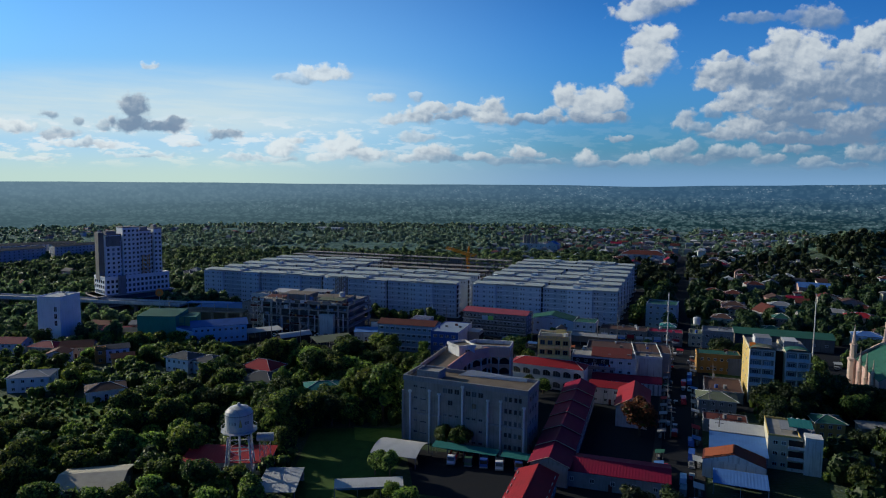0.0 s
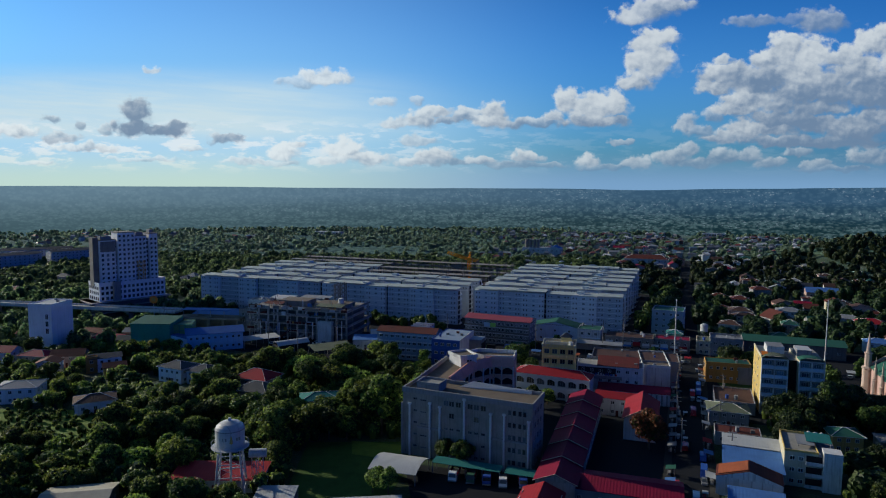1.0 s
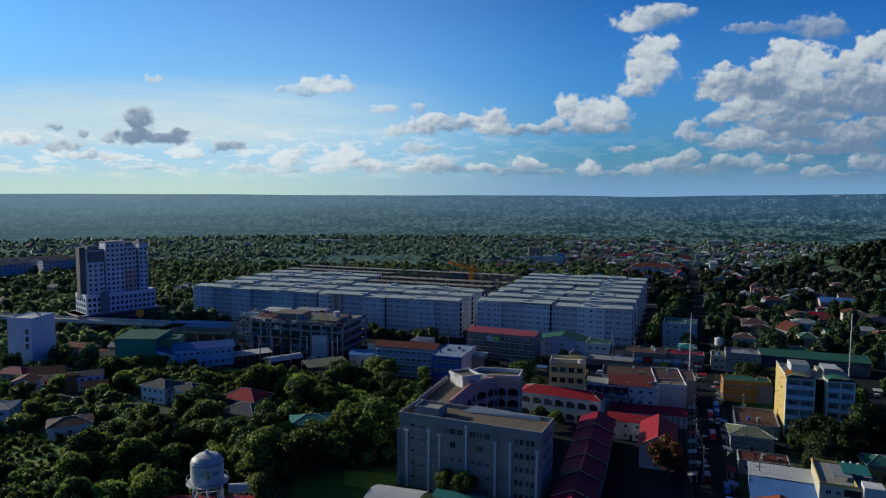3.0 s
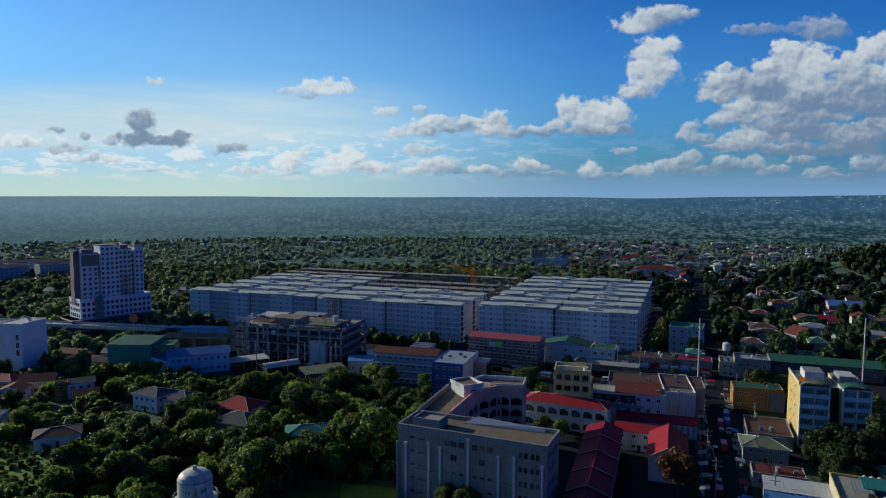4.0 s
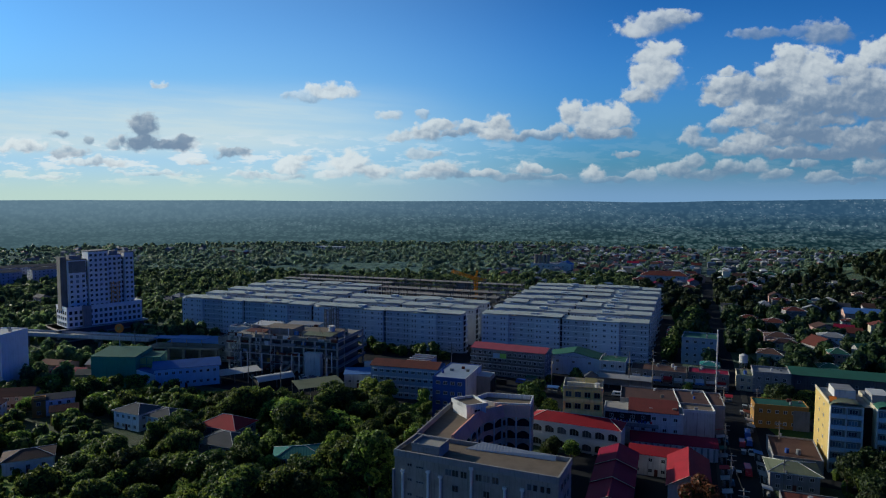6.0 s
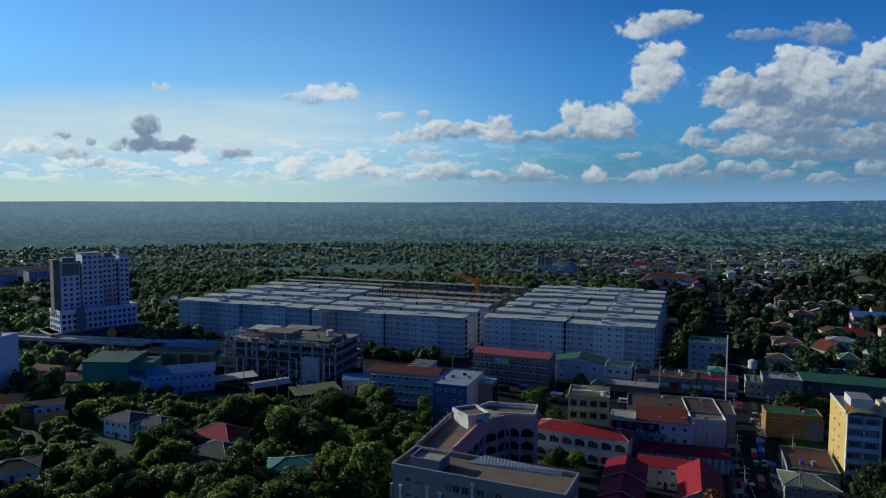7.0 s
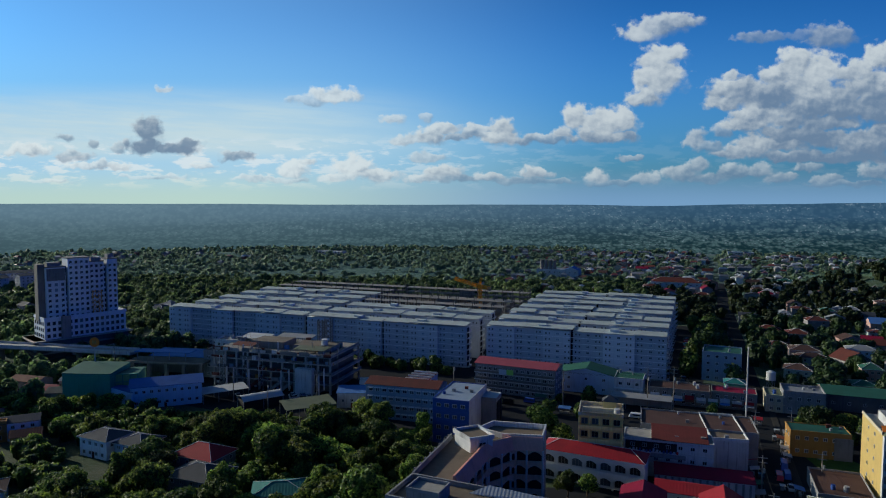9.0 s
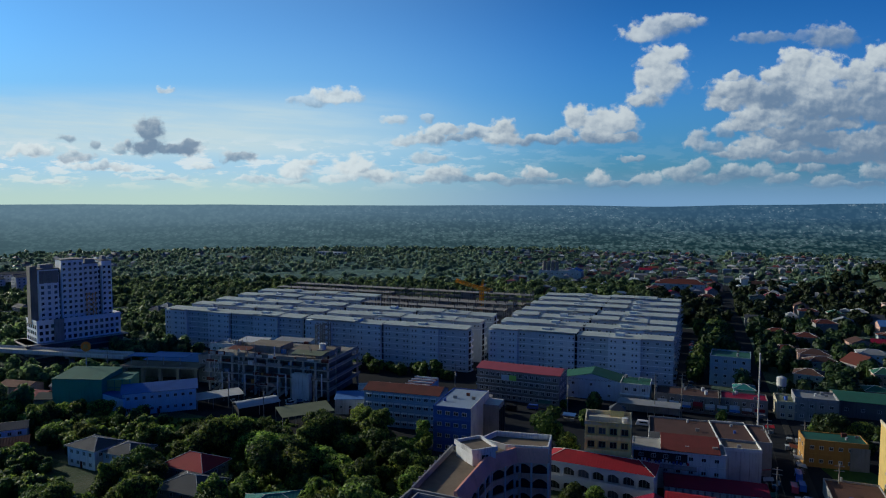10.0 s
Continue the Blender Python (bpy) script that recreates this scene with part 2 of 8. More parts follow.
    base = g.joined("MULTIPLY", base, g.vec(g.lerp(near_sun, 0.14, 1.0), g.lerp(near_sun, 0.28, 1.0), g.lerp(near_sun, 0.76, 1.0)))
    base = g.mix(g.math("MULTIPLY", veil, 0.92), base, (0.76, 0.88, 0.88, 1))
    base = g.mix(g.math("MULTIPLY", deck, 0.85), base, (0.98, 1.0, 0.97, 1))
    low_haze = g.math("MULTIPLY", g.ramp(v, 0.058, -0.002), 0.95)
    hazy = g.mix(side, (0.26, 0.44, 0.66, 1), (0.68, 0.84, 0.70, 1))
    base = g.mix(low_haze, base, hazy)
    sky_shader = g.node("ShaderNodeBackground", {"Color": base, "Strength": 0.72}).outputs[0]
    for clouds in (LOW_LEFT + LOW_MID + [(p, q, a, b, 0.84 * w, 0.88 * o) for p, q, a, b, w, o in LOW_RIGHT], [(p, q, 1.14 * a, 1.2 * b, w - 0.05, o) for p, q, a, b, w, o in BANK_TOP] + [(p, q, 1.14 * a, 1.2 * b, w - 0.13, o) for p, q, a, b, w, o in BANK_LOW], TALL + CHAIN + SMALL):
        sky_shader = layer(sky_shader, clouds)
    g.node("ShaderNodeOutputWorld", {"Surface": sky_shader})


build_sky()

# ---- materials ----
MATS = {}


def surface(name, colour, rough=0.8, stain=0.25, grain=3.0, grime=0.0, metal=0.0, bump=0.15, ribs=0.0, spec=0.22, sheen=0.0, vary=0.06, dark=None):
    """A weathered surface: patchy stains, fine grain, rain streaks (grime) and ribs of sheet metal (ribs: per metre)."""
    m = bpy.data.materials.new(name)
    m.use_nodes = True
    g = Graph(m.node_tree)
    p = g.nodes["Principled BSDF"]
    place = g.node("ShaderNodeTexCoord").outputs["Object"]
    many = g.node("ShaderNodeObjectInfo").outputs["Random"]
    moved = g.joined("ADD", place, g.vec(g.math("MULTIPLY", many, 90.0), g.math("MULTIPLY", many, 37.0)))
    big = g.noise(moved, 0.23, 5.0, 0.6)
    fine = g.noise(moved, grain, 4.0, 0.6)
    c = Vector(colour)
    worn = dark or tuple(c * 0.45 + Vector((0.03, 0.028, 0.024)) * 0.6)
    col = g.mix(g.math("MULTIPLY", g.ramp(big, 0.42, 0.72), stain), (*c, 1), (*worn, 1))
    col = g.mix(g.math("MULTIPLY", g.ramp(fine, 0.35, 0.75), stain * 0.6), col, (*(c * 0.6), 1))
    if grime:
        s = g.node("ShaderNodeSeparateXYZ", {0: moved})
        streaks = g.noise(g.vec(g.math("MULTIPLY", g.math("ADD", s.outputs[0], s.outputs[1]), 1.6), 0.0, g.math("MULTIPLY", s.outputs[2], 0.10)), 1.0, 4.0, 0.65)
        col = g.mix(g.math("MULTIPLY", g.ramp(streaks, 0.48, 0.72), grime), col, (0.055, 0.052, 0.045, 1))
    hsv = g.node("ShaderNodeHueSaturation", {"Color": col, "Value": g.math("ADD", 1 - vary, g.math("MULTIPLY", many, 2 * vary))})
    g.put(p.inputs["Base Color"], hsv.outputs[0])
    g.put(p.inputs["Roughness"], g.math("ADD", rough - 0.08, g.math("MULTIPLY", big, 0.16), clamp=True))
    p.inputs["Metallic"].default_value = metal
    p.inputs["Specular IOR Level"].default_value = spec
    if sheen:
        p.inputs["Sheen Weight"].default_value, p.inputs["Sheen Tint"].default_value = sheen, (0.6, 0.8, 1.0, 1)
        p.inputs["Sheen Roughness"].default_value = 0.35
    height = fine
    if ribs:
        s = g.node("ShaderNodeSeparateXYZ", {0: place})
        wave = g.math("SINE", g.math("MULTIPLY", s.outputs[0], ribs * math.tau))
        height = g.math("ADD", g.math("MULTIPLY", wave, 1.6), fine)
    b = g.node("ShaderNodeBump", {"Height": height, "Strength": bump, "Distance": 0.06})
    g.put(p.inputs["Normal"], b.outputs[0])
    MATS[name] = m
    return m


def foliage(name, colour, light, thin_share=0.34, haze_sheen=0.0, stands=0.0):
    m = bpy.data.materials.new(name)
    m.use_nodes = True
    g = Graph(m.node_tree)
    p = g.nodes["Principled BSDF"]
    geo = g.node("ShaderNodeNewGeometry")
    many = g.node("ShaderNodeObjectInfo").outputs["Random"]
    clump = g.noise(geo.outputs["Position"], 0.35, 3.0)
    leaf = geo.outputs["Random Per Island"]
    if stands:  # whole stands of one kind are paler or darker
        wide = g.noise(geo.outputs["Position"], 0.022, 3.0, 0.6)
        clump = g.math("ADD", clump, g.math("MULTIPLY", g.math("SUBTRACT", wide, 0.5), stands))
    col = g.mix(g.ramp(g.math("ADD", g.math("MULTIPLY", clump, 0.6), g.math("MULTIPLY", leaf, 0.5)), 0.35, 0.85), (*colour, 1), (*light, 1))
    hsv = g.node("ShaderNodeHueSaturation", {"Color": col, "Hue": g.math("ADD", 0.475, g.math("MULTIPLY", many, 0.04)), "Value": g.math("ADD", 0.7, g.math("MULTIPLY", many, 0.6)), "Saturation": 0.95})
    g.put(p.inputs["Base Color"], hsv.outputs[0])
    p.inputs["Roughness"].default_value = 0.55
    p.inputs["Specular IOR Level"].default_value = 0.22
    # this sheen stands in for haze paling distant leaves
    if haze_sheen:
        p.inputs["Sheen Weight"].default_value, p.inputs["Sheen Tint"].default_value, p.inputs["Sheen Roughness"].default_value = haze_sheen, (0.75, 0.9, 1.0, 1), 0.4
    thin = g.node("ShaderNodeBsdfTranslucent", {"Color": hsv.outputs[0]})
    both = g.node("ShaderNodeMixShader", {0: thin_share, 1: p.outputs[0], 2: thin.outputs[0]})
    g.links.new(both.outputs[0], g.nodes["Material Output"].inputs[0])
    MATS[name] = m
    return m


def glass(name, colour=(0.02, 0.025, 0.03), rough=0.12):
    m = bpy.data.materials.new(name)
    m.use_nodes = True
    g = Graph(m.node_tree)
    p = g.nodes["Principled BSDF"]
    many = g.node("ShaderNodeObjectInfo").outputs["Random"]
    g.put(p.inputs["Base Color"], g.mix(g.ramp(many, 0.55, 1.0), (*colour, 1), (colour[0] * 4 + 0.03, colour[1] * 4 + 0.03, colour[2] * 4 + 0.03, 1)))
    p.inputs["Roughness"].default_value, p.inputs["Specular IOR Level"].default_value = rough, 0.6
    MATS[name] = m
    return m


surface("stucco_white", (0.60, 0.60, 0.59), grime=0.5, stain=0.35)
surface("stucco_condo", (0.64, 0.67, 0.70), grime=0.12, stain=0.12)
surface("stucco_tower", (0.82, 0.83, 0.84), grime=0.2, stain=0.15)
surface("stucco_cream", (0.541, 0.492, 0.361), grime=0.3)
surface("stucco_yellow", (0.52, 0.38, 0.13), grime=0.3)
surface("stucco_orange", (0.38, 0.21, 0.06), grime=0.25)
surface("stucco_blue", (0.180, 0.344, 0.541), grime=0.2)
surface("stucco_paleblue", (0.46, 0.58, 0.68), grime=0.2)
surface("stucco_deepblue", (0.041, 0.098, 0.344), grime=0.2)
surface("stucco_pink", (0.50, 0.33, 0.29), grime=0.3)
surface("stucco_green", (0.08, 0.30, 0.20), grime=0.25)
surface("stucco_lime", (0.287, 0.410, 0.164), grime=0.2)
surface("stucco_slate", (0.30, 0.37, 0.44), grime=0.25)
surface("metal_brick", (0.14, 0.034, 0.030), rough=0.8, spec=0.15, ribs=1.2, stain=0.5, bump=0.14)
surface("stucco_straw", (0.82, 0.66, 0.26), grime=0.3)
surface("stucco_arch", (0.64, 0.44, 0.31), grime=0.3)
surface("stucco_sky", (0.55, 0.75, 0.88), grime=0.15)
surface("metal_paleblue", (0.23, 0.29, 0.38), rough=0.7, spec=0.15, ribs=1.2, stain=0.3, bump=0.14)
surface("stucco_school", (0.31, 0.295, 0.265), grime=0.55, stain=0.5)
surface("stucco_grey", (0.27, 0.27, 0.275), grime=0.4, stain=0.4)
surface("concrete", (0.245, 0.228, 0.205), grime=0.45, stain=0.5)
surface("concrete_pale", (0.44, 0.41, 0.36), grime=0.35, stain=0.45)
surface("concrete_dark", (0.165, 0.152, 0.138), grime=0.5, stain=0.6)
surface("condo_roof", (0.36, 0.41, 0.40), stain=0.4, grain=0.8)
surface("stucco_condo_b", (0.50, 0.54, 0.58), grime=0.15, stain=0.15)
surface("roof_slab", (0.30, 0.29, 0.27), stain=0.5, grain=0.8)
surface("roof_tan", (0.42, 0.39, 0.31), stain=0.4, grain=0.8)
surface("roof_brown", (0.164, 0.131, 0.098), stain=0.6, grain=0.8)
surface("roof_pinkish", (0.74, 0.37, 0.28), stain=0.35, grime=0.2)
surface("metal_red", (0.30, 0.018, 0.028), rough=0.7, spec=0.15, ribs=1.2, stain=0.35, bump=0.14)
surface("metal_maroon", (0.20, 0.007, 0.034), rough=0.7, spec=0.15, ribs=1.2, stain=0.35, bump=0.14)
surface("metal_orange", (0.30, 0.085, 0.035), rough=0.75, spec=0.15, ribs=1.2, stain=0.5, bump=0.14)
surface("metal_rust", (0.12, 0.036, 0.028), rough=0.8, spec=0.15, ribs=1.2, stain=0.6, bump=0.14)
surface("metal_pink", (0.27, 0.060, 0.085), rough=0.7, spec=0.15, ribs=1.2, stain=0.3, bump=0.14)
surface("metal_green", (0.030, 0.110, 0.080), rough=0.7, spec=0.15, ribs=1.2, stain=0.35, bump=0.14)
surface("metal_olive", (0.14, 0.16, 0.105), rough=0.75, spec=0.15, ribs=1.2, stain=0.4, bump=0.14)
surface("metal_teal", (0.03, 0.17, 0.16), rough=0.7, spec=0.15, ribs=1.2, stain=0.3, bump=0.14)
surface("metal_blue", (0.07, 0.17, 0.42), rough=0.7, spec=0.15, ribs=1.2, stain=0.35, bump=0.14)
surface("metal_grey", (0.24, 0.25, 0.265), rough=0.7, spec=0.15, ribs=1.2, stain=0.4, bump=0.14)
surface("metal_white", (0.46, 0.475, 0.48), rough=0.7, spec=0.15, ribs=1.2, stain=0.3, bump=0.14)
surface("tile_grey", (0.062, 0.068, 0.080), rough=0.8, spec=0.15, ribs=2.0, stain=0.4, bump=0.14)
surface("tile_brown", (0.085, 0.048, 0.040), rough=0.8, spec=0.15, ribs=2.0, stain=0.5, bump=0.14)
surface("paint_white", (0.640, 0.640, 0.623), rough=0.55, stain=0.2)
surface("steel_white", (0.541, 0.541, 0.525), rough=0.5, stain=0.45, grime=0.35)
surface("steel_grey", (0.246, 0.254, 0.262), rough=0.5, stain=0.3)
surface("crane_yellow", (0.75, 0.33, 0.02), rough=0.5, stain=0.2)
surface("sign_orange", (0.80, 0.22, 0.03), rough=0.4, stain=0.05)
surface("sign_lime", (0.35, 0.65, 0.12), rough=0.4, stain=0.05)
surface("cloth_red", (0.55, 0.04, 0.03), rough=0.8)
surface("asphalt", (0.022, 0.025, 0.031), rough=0.95, spec=0.04, stain=0.5, grain=1.5)
surface("paving", (0.050, 0.049, 0.047), rough=0.95, spec=0.04, stain=0.5, grain=1.5)
# near-black filler: shade of recesses, galleries and open fronts put into colour
surface("shade_black", (0.02, 0.02, 0.022), rough=0.9, stain=0.1)
surface("bark", (0.10, 0.075, 0.05), rough=0.9, stain=0.4)
surface("stone_pink", (0.52, 0.40, 0.33), grime=0.3, stain=0.3)
surface("rubber", (0.02, 0.02, 0.02), rough=0.8)
for k, c in {"white": (0.75, 0.75, 0.75), "silver": (0.45, 0.46, 0.48), "black": (0.02, 0.02, 0.022), "red": (0.4, 0.03, 0.03), "blue": (0.04, 0.09, 0.35), "grey": (0.14, 0.145, 0.15), "green": (0.05, 0.12, 0.07)}.items():
    surface("car_" + k, c, rough=0.25, stain=0.06, bump=0.0, spec=0.6)
glass("pane")
glass("pane_blue", (0.06, 0.085, 0.11))
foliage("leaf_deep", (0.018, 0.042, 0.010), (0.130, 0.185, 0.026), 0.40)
foliage("leaf_mid", (0.030, 0.066, 0.014), (0.27, 0.37, 0.045), 0.46)
foliage("leaf_lime", (0.09, 0.16, 0.020), (0.31, 0.42, 0.05), 0.45)
foliage("leaf_rust", (0.10, 0.05, 0.012), (0.30, 0.13, 0.025))
# far leaves: haze put into pale, bluish colours and a sheen
foliage("leaf_hazed", (0.110, 0.178, 0.125), (0.225, 0.315, 0.185), 0.60, 0.14, 2.4)


def canopy_material():
    """Closed woods seen from far: stands, crowns and gaps at three sizes, with a sheen imitating haze."""
    m = bpy.data.materials.new("canopy")
    m.use_nodes = True
    g = Graph(m.node_tree)
    p = g.nodes["Principled BSDF"]
    place = g.node("ShaderNodeNewGeometry").outputs["Position"]
    stands, groups, crowns = g.noise(place, 0.006, 4.0, 0.6), g.noise(place, 0.035, 3.0, 0.6), g.noise(place, 0.17, 3.0, 0.6)
    mixed = g.math("ADD", g.math("ADD", g.math("MULTIPLY", stands, 0.40), g.math("MULTIPLY", groups, 0.35)), g.math("MULTIPLY", crowns, 0.35))
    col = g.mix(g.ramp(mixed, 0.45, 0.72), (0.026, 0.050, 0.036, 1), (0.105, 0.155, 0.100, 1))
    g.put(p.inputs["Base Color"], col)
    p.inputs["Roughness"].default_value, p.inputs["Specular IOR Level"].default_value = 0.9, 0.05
    # bluish sheen imitates haze over the far woods
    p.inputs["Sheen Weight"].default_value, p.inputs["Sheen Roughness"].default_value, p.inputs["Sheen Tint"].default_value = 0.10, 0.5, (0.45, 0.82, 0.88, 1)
    g.put(p.inputs["Normal"], g.node("ShaderNodeBump", {"Height": g.math("ADD", crowns, groups), "Strength": 0.35, "Distance": 6.0}).outputs[0])
    MATS["canopy"] = m


canopy_material()
# a slight sheen stands for haze on these trees too
foliage("leaf_suburb", (0.050, 0.092, 0.040), (0.210, 0.300, 0.095), 0.55, 0.03, 1.6)
# darker leaf copy: shade over the right-hand trees is put into its colour
foliage("leaf_shaded", (0.010, 0.025, 0.008), (0.048, 0.076, 0.016), 0.22)


def ground_material():
    m = bpy.data.materials.new("earth_and_grass")
    m.use_nodes = True
    g = Graph(m.node_tree)
    p = g.nodes["Principled BSDF"]
    place = g.node("ShaderNodeNewGeometry").outputs["Position"]
    a, b, c = g.noise(place, 0.012, 5.0, 0.6), g.noise(place, 0.09, 5.0, 0.65), g.noise(place, 1.2, 4.0)
    col = g.mix(g.ramp(b, 0.35, 0.68), (0.030, 0.055, 0.018, 1), (0.070, 0.085, 0.035, 1))
    col = g.mix(g.math("MULTIPLY", g.ramp(a, 0.50, 0.68), 0.8), col, (0.12, 0.11, 0.085, 1))
    col = g.mix(g.math("MULTIPLY", g.ramp(c, 0.4, 0.8), 0.5), col, (0.03, 0.035, 0.018, 1))
    g.put(p.inputs["Base Color"], col)
    p.inputs["Roughness"].default_value = 0.95
    p.inputs["Specular IOR Level"].default_value = 0.05
    # bluish sheen imitates haze on land viewed at a low angle
    p.inputs["Sheen Weight"].default_value, p.inputs["Sheen Tint"].default_value = 0.15, (0.55, 0.8, 1.0, 1)
    p.inputs["Sheen Roughness"].default_value = 0.3
    g.put(p.inputs["Normal"], g.node("ShaderNodeBump", {"Height": g.math("ADD", b, c), "Strength": 0.6, "Distance": 0.5}).outputs[0])
    MATS["ground"] = m


ground_material()


def distance_material():
    """The far plain as a glowing backdrop: belts of woods and bare land, with haze painted in that turns them pale blue
    with distance.
    """
    m = bpy.data.materials.new("far_plain")
    m.use_nodes = True
    g = Graph(m.node_tree)
    g.nodes.remove(g.nodes["Principled BSDF"])
    place = g.node("ShaderNodeNewGeometry").outputs["Position"]
    s = g.node("ShaderNodeSeparateXYZ", {0: place})
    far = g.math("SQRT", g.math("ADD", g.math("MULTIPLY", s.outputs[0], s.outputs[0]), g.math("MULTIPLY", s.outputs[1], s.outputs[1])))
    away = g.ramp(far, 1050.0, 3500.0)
    bearing = g.math("ARCTAN2", s.outputs[0], s.outputs[1])
    dip = g.math("DIVIDE", 100000.0, far)
    belts = g.noise(g.vec(g.math("MULTIPLY", bearing, 9.0), g.math("DIVIDE", dip, 8.0)), 1.0, 5.0, 0.62)
    rows = g.noise(g.vec(g.math("MULTIPLY", bearing, 85.0), g.math("DIVIDE", dip, 5.5)), 1.0, 4.0, 0.62)
    tops = g.node("ShaderNodeTexVoronoi", {"Vector": g.vec(g.math("MULTIPLY", bearing, 190.0), g.math("DIVIDE", dip, 2.6)), "Scale": 1.0})
    crowns = g.math("SUBTRACT", 0.95, tops.outputs["Distance"])
    specks = g.noise(g.vec(g.math("MULTIPLY", bearing, 300.0), g.math("DIVIDE", dip, 1.5)), 1.0, 1.0, 0.5)
    # painted paler to the left, where haze catches the sun
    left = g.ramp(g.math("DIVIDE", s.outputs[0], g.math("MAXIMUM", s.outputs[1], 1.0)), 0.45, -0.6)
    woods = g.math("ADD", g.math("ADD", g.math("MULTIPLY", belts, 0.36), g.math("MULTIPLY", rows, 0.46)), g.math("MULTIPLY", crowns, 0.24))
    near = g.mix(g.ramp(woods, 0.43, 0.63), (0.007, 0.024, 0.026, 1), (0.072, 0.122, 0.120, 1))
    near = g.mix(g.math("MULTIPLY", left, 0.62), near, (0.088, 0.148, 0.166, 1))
    # haze colours, blended in by distance
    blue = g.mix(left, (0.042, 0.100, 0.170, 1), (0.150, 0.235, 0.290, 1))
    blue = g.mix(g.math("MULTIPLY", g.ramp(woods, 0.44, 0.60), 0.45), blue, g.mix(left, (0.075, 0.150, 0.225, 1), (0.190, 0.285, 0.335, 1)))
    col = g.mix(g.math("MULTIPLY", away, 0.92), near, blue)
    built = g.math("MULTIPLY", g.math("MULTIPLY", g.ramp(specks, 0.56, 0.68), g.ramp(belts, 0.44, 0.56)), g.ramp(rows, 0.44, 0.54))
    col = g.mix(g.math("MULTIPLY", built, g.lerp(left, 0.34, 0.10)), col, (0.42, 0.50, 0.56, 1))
    # the plain emits its colour, painted haze included
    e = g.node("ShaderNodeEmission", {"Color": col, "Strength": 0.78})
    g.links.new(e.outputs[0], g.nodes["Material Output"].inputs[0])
    MATS["far_plain"] = m


distance_material()
surface("grass", (0.055, 0.11, 0.018), rough=0.95, stain=0.5, grain=1.0, bump=0.6, dark=(0.03, 0.05, 0.012))
surface("grass_bright", (0.12, 0.19, 0.025), rough=0.95, stain=0.5, grain=0.8, bump=0.6, dark=(0.05, 0.08, 0.015))


# ---- mesh helpers ----
class Shape:
    """Collects faces with materials and links them as one mesh."""

    def __init__(self):
        self.verts, self.faces, self.slots, self.mats, self.smooth = [], [], [], [], False

    def slot(self, material):
        if material not in self.mats:
            self.mats.append(material)
        return self.mats.index(material)

    def face(self, points, material):
        n = len(self.verts)
        self.verts += [tuple(p) for p in points]
        self.faces.append(tuple(range(n, n + len(points))))
        self.slots.append(self.slot(material))

    def solid(self, ring_low, ring_high, material, top=None, bottom=True):
        """A closed solid between two rings of points, both running counterclockwise seen from above."""
        n, k = len(self.verts), len(ring_low)
        self.verts += [tuple(p) for p in ring_low] + [tuple(p) for p in ring_high]
        s = self.slot(material)
        for i in range(k):
            j = (i + 1) % k
            self.faces.append((n + i, n + j, n + k + j, n + k + i))
            self.slots.append(s)
        self.faces.append(tuple(n + k + i for i in range(k)))
        self.slots.append(self.slot(top or material))
        if bottom:
            self.faces.append(tuple(n + i for i in reversed(range(k))))
            self.slots.append(s)
        return self

    def box(self, x0, x1, y0, y1, z0, z1, material, top=None):
        ring = [(x0, y0), (x1, y0), (x1, y1), (x0, y1)]
        return self.prism(ring, z0, z1, material, top)

    def prism(self, ring, z0, z1, material, top=None):
        return self.solid([(x, y, z0) for x, y in ring], [(x, y, z1) for x, y in ring], material, top)

    def tube(self, a, b, r0, r1, material, k=8):
        a, b = Vector(a), Vector(b)
        side = (b - a).normalized()
        x = side.orthogonal().normalized()
        y = side.cross(x)
        rings = [[c + (x * math.cos(math.tau * i / k) + y * math.sin(math.tau * i / k)) * r for i in range(k)] for c, r in ((a, r0), (b, r1))]
        return self.solid(rings[0], rings[1], material)

    def bar(self, a, b, w, material):
        return self.tube(a, b, w * 0.7, w * 0.7, material, 4)

    def wall_strip(self, ring, t, z0, z1, material):
        """A parapet of thickness t along the inside of a closed ring."""
        inner = inset(ring, t)
        for i in range(len(ring)):
            j = (i + 1) % len(ring)
            self.prism([ring[i], ring[j], inner[j], inner[i]], z0, z1, material)
        return self

    def mesh(self, name):
        me = bpy.data.meshes.new(name)
        me.from_pydata(self.verts, [], self.faces)
        for m in self.mats:
            me.materials.append(MATS[m])
        me.polygons.foreach_set("material_index", self.slots)
        if self.smooth:
            me.polygons.foreach_set("use_smooth", [True] * len(self.faces))
        me.validate()
        return me


def inset(ring, t):
    out, k = [], len(ring)
    for i in range(k):
        p, q, r = (Vector(ring[j % k]).to_2d() for j in (i - 1, i, i + 1))
        d0, d1 = (q - p).normalized(), (r - q).normalized()
        n0, n1 = Vector((-d0.y, d0.x)), Vector((-d1.y, d1.x))
        m = (n0 + n1)
        m = m / max(m.dot(n0), 0.2)
        out.append(tuple(q + m * t))
    return out


def part(name, shape, parent, label="", at=None):
    """Links a Shape (or a finished mesh) as one object under a thing or a part."""
    ob = new(name, shape if isinstance(shape, bpy.types.Mesh) else shape.mesh(name))
    ob.parent = parent
    if at is not None:
        ob.matrix_basis = at
    if label:
        tagged(ob, label)
    return ob


def thing(name, x, y, turn=0.0, label="", category="", group="", z=0.0, kind=""):
    ob = new(name)
    ob.matrix_basis = pose(x, y, z, 0, 0, turn)
    ob.empty_display_size = 0.5
    return tagged(ob, label, category, group, kind)


GRID = -18.0  # the turn of the town's streets
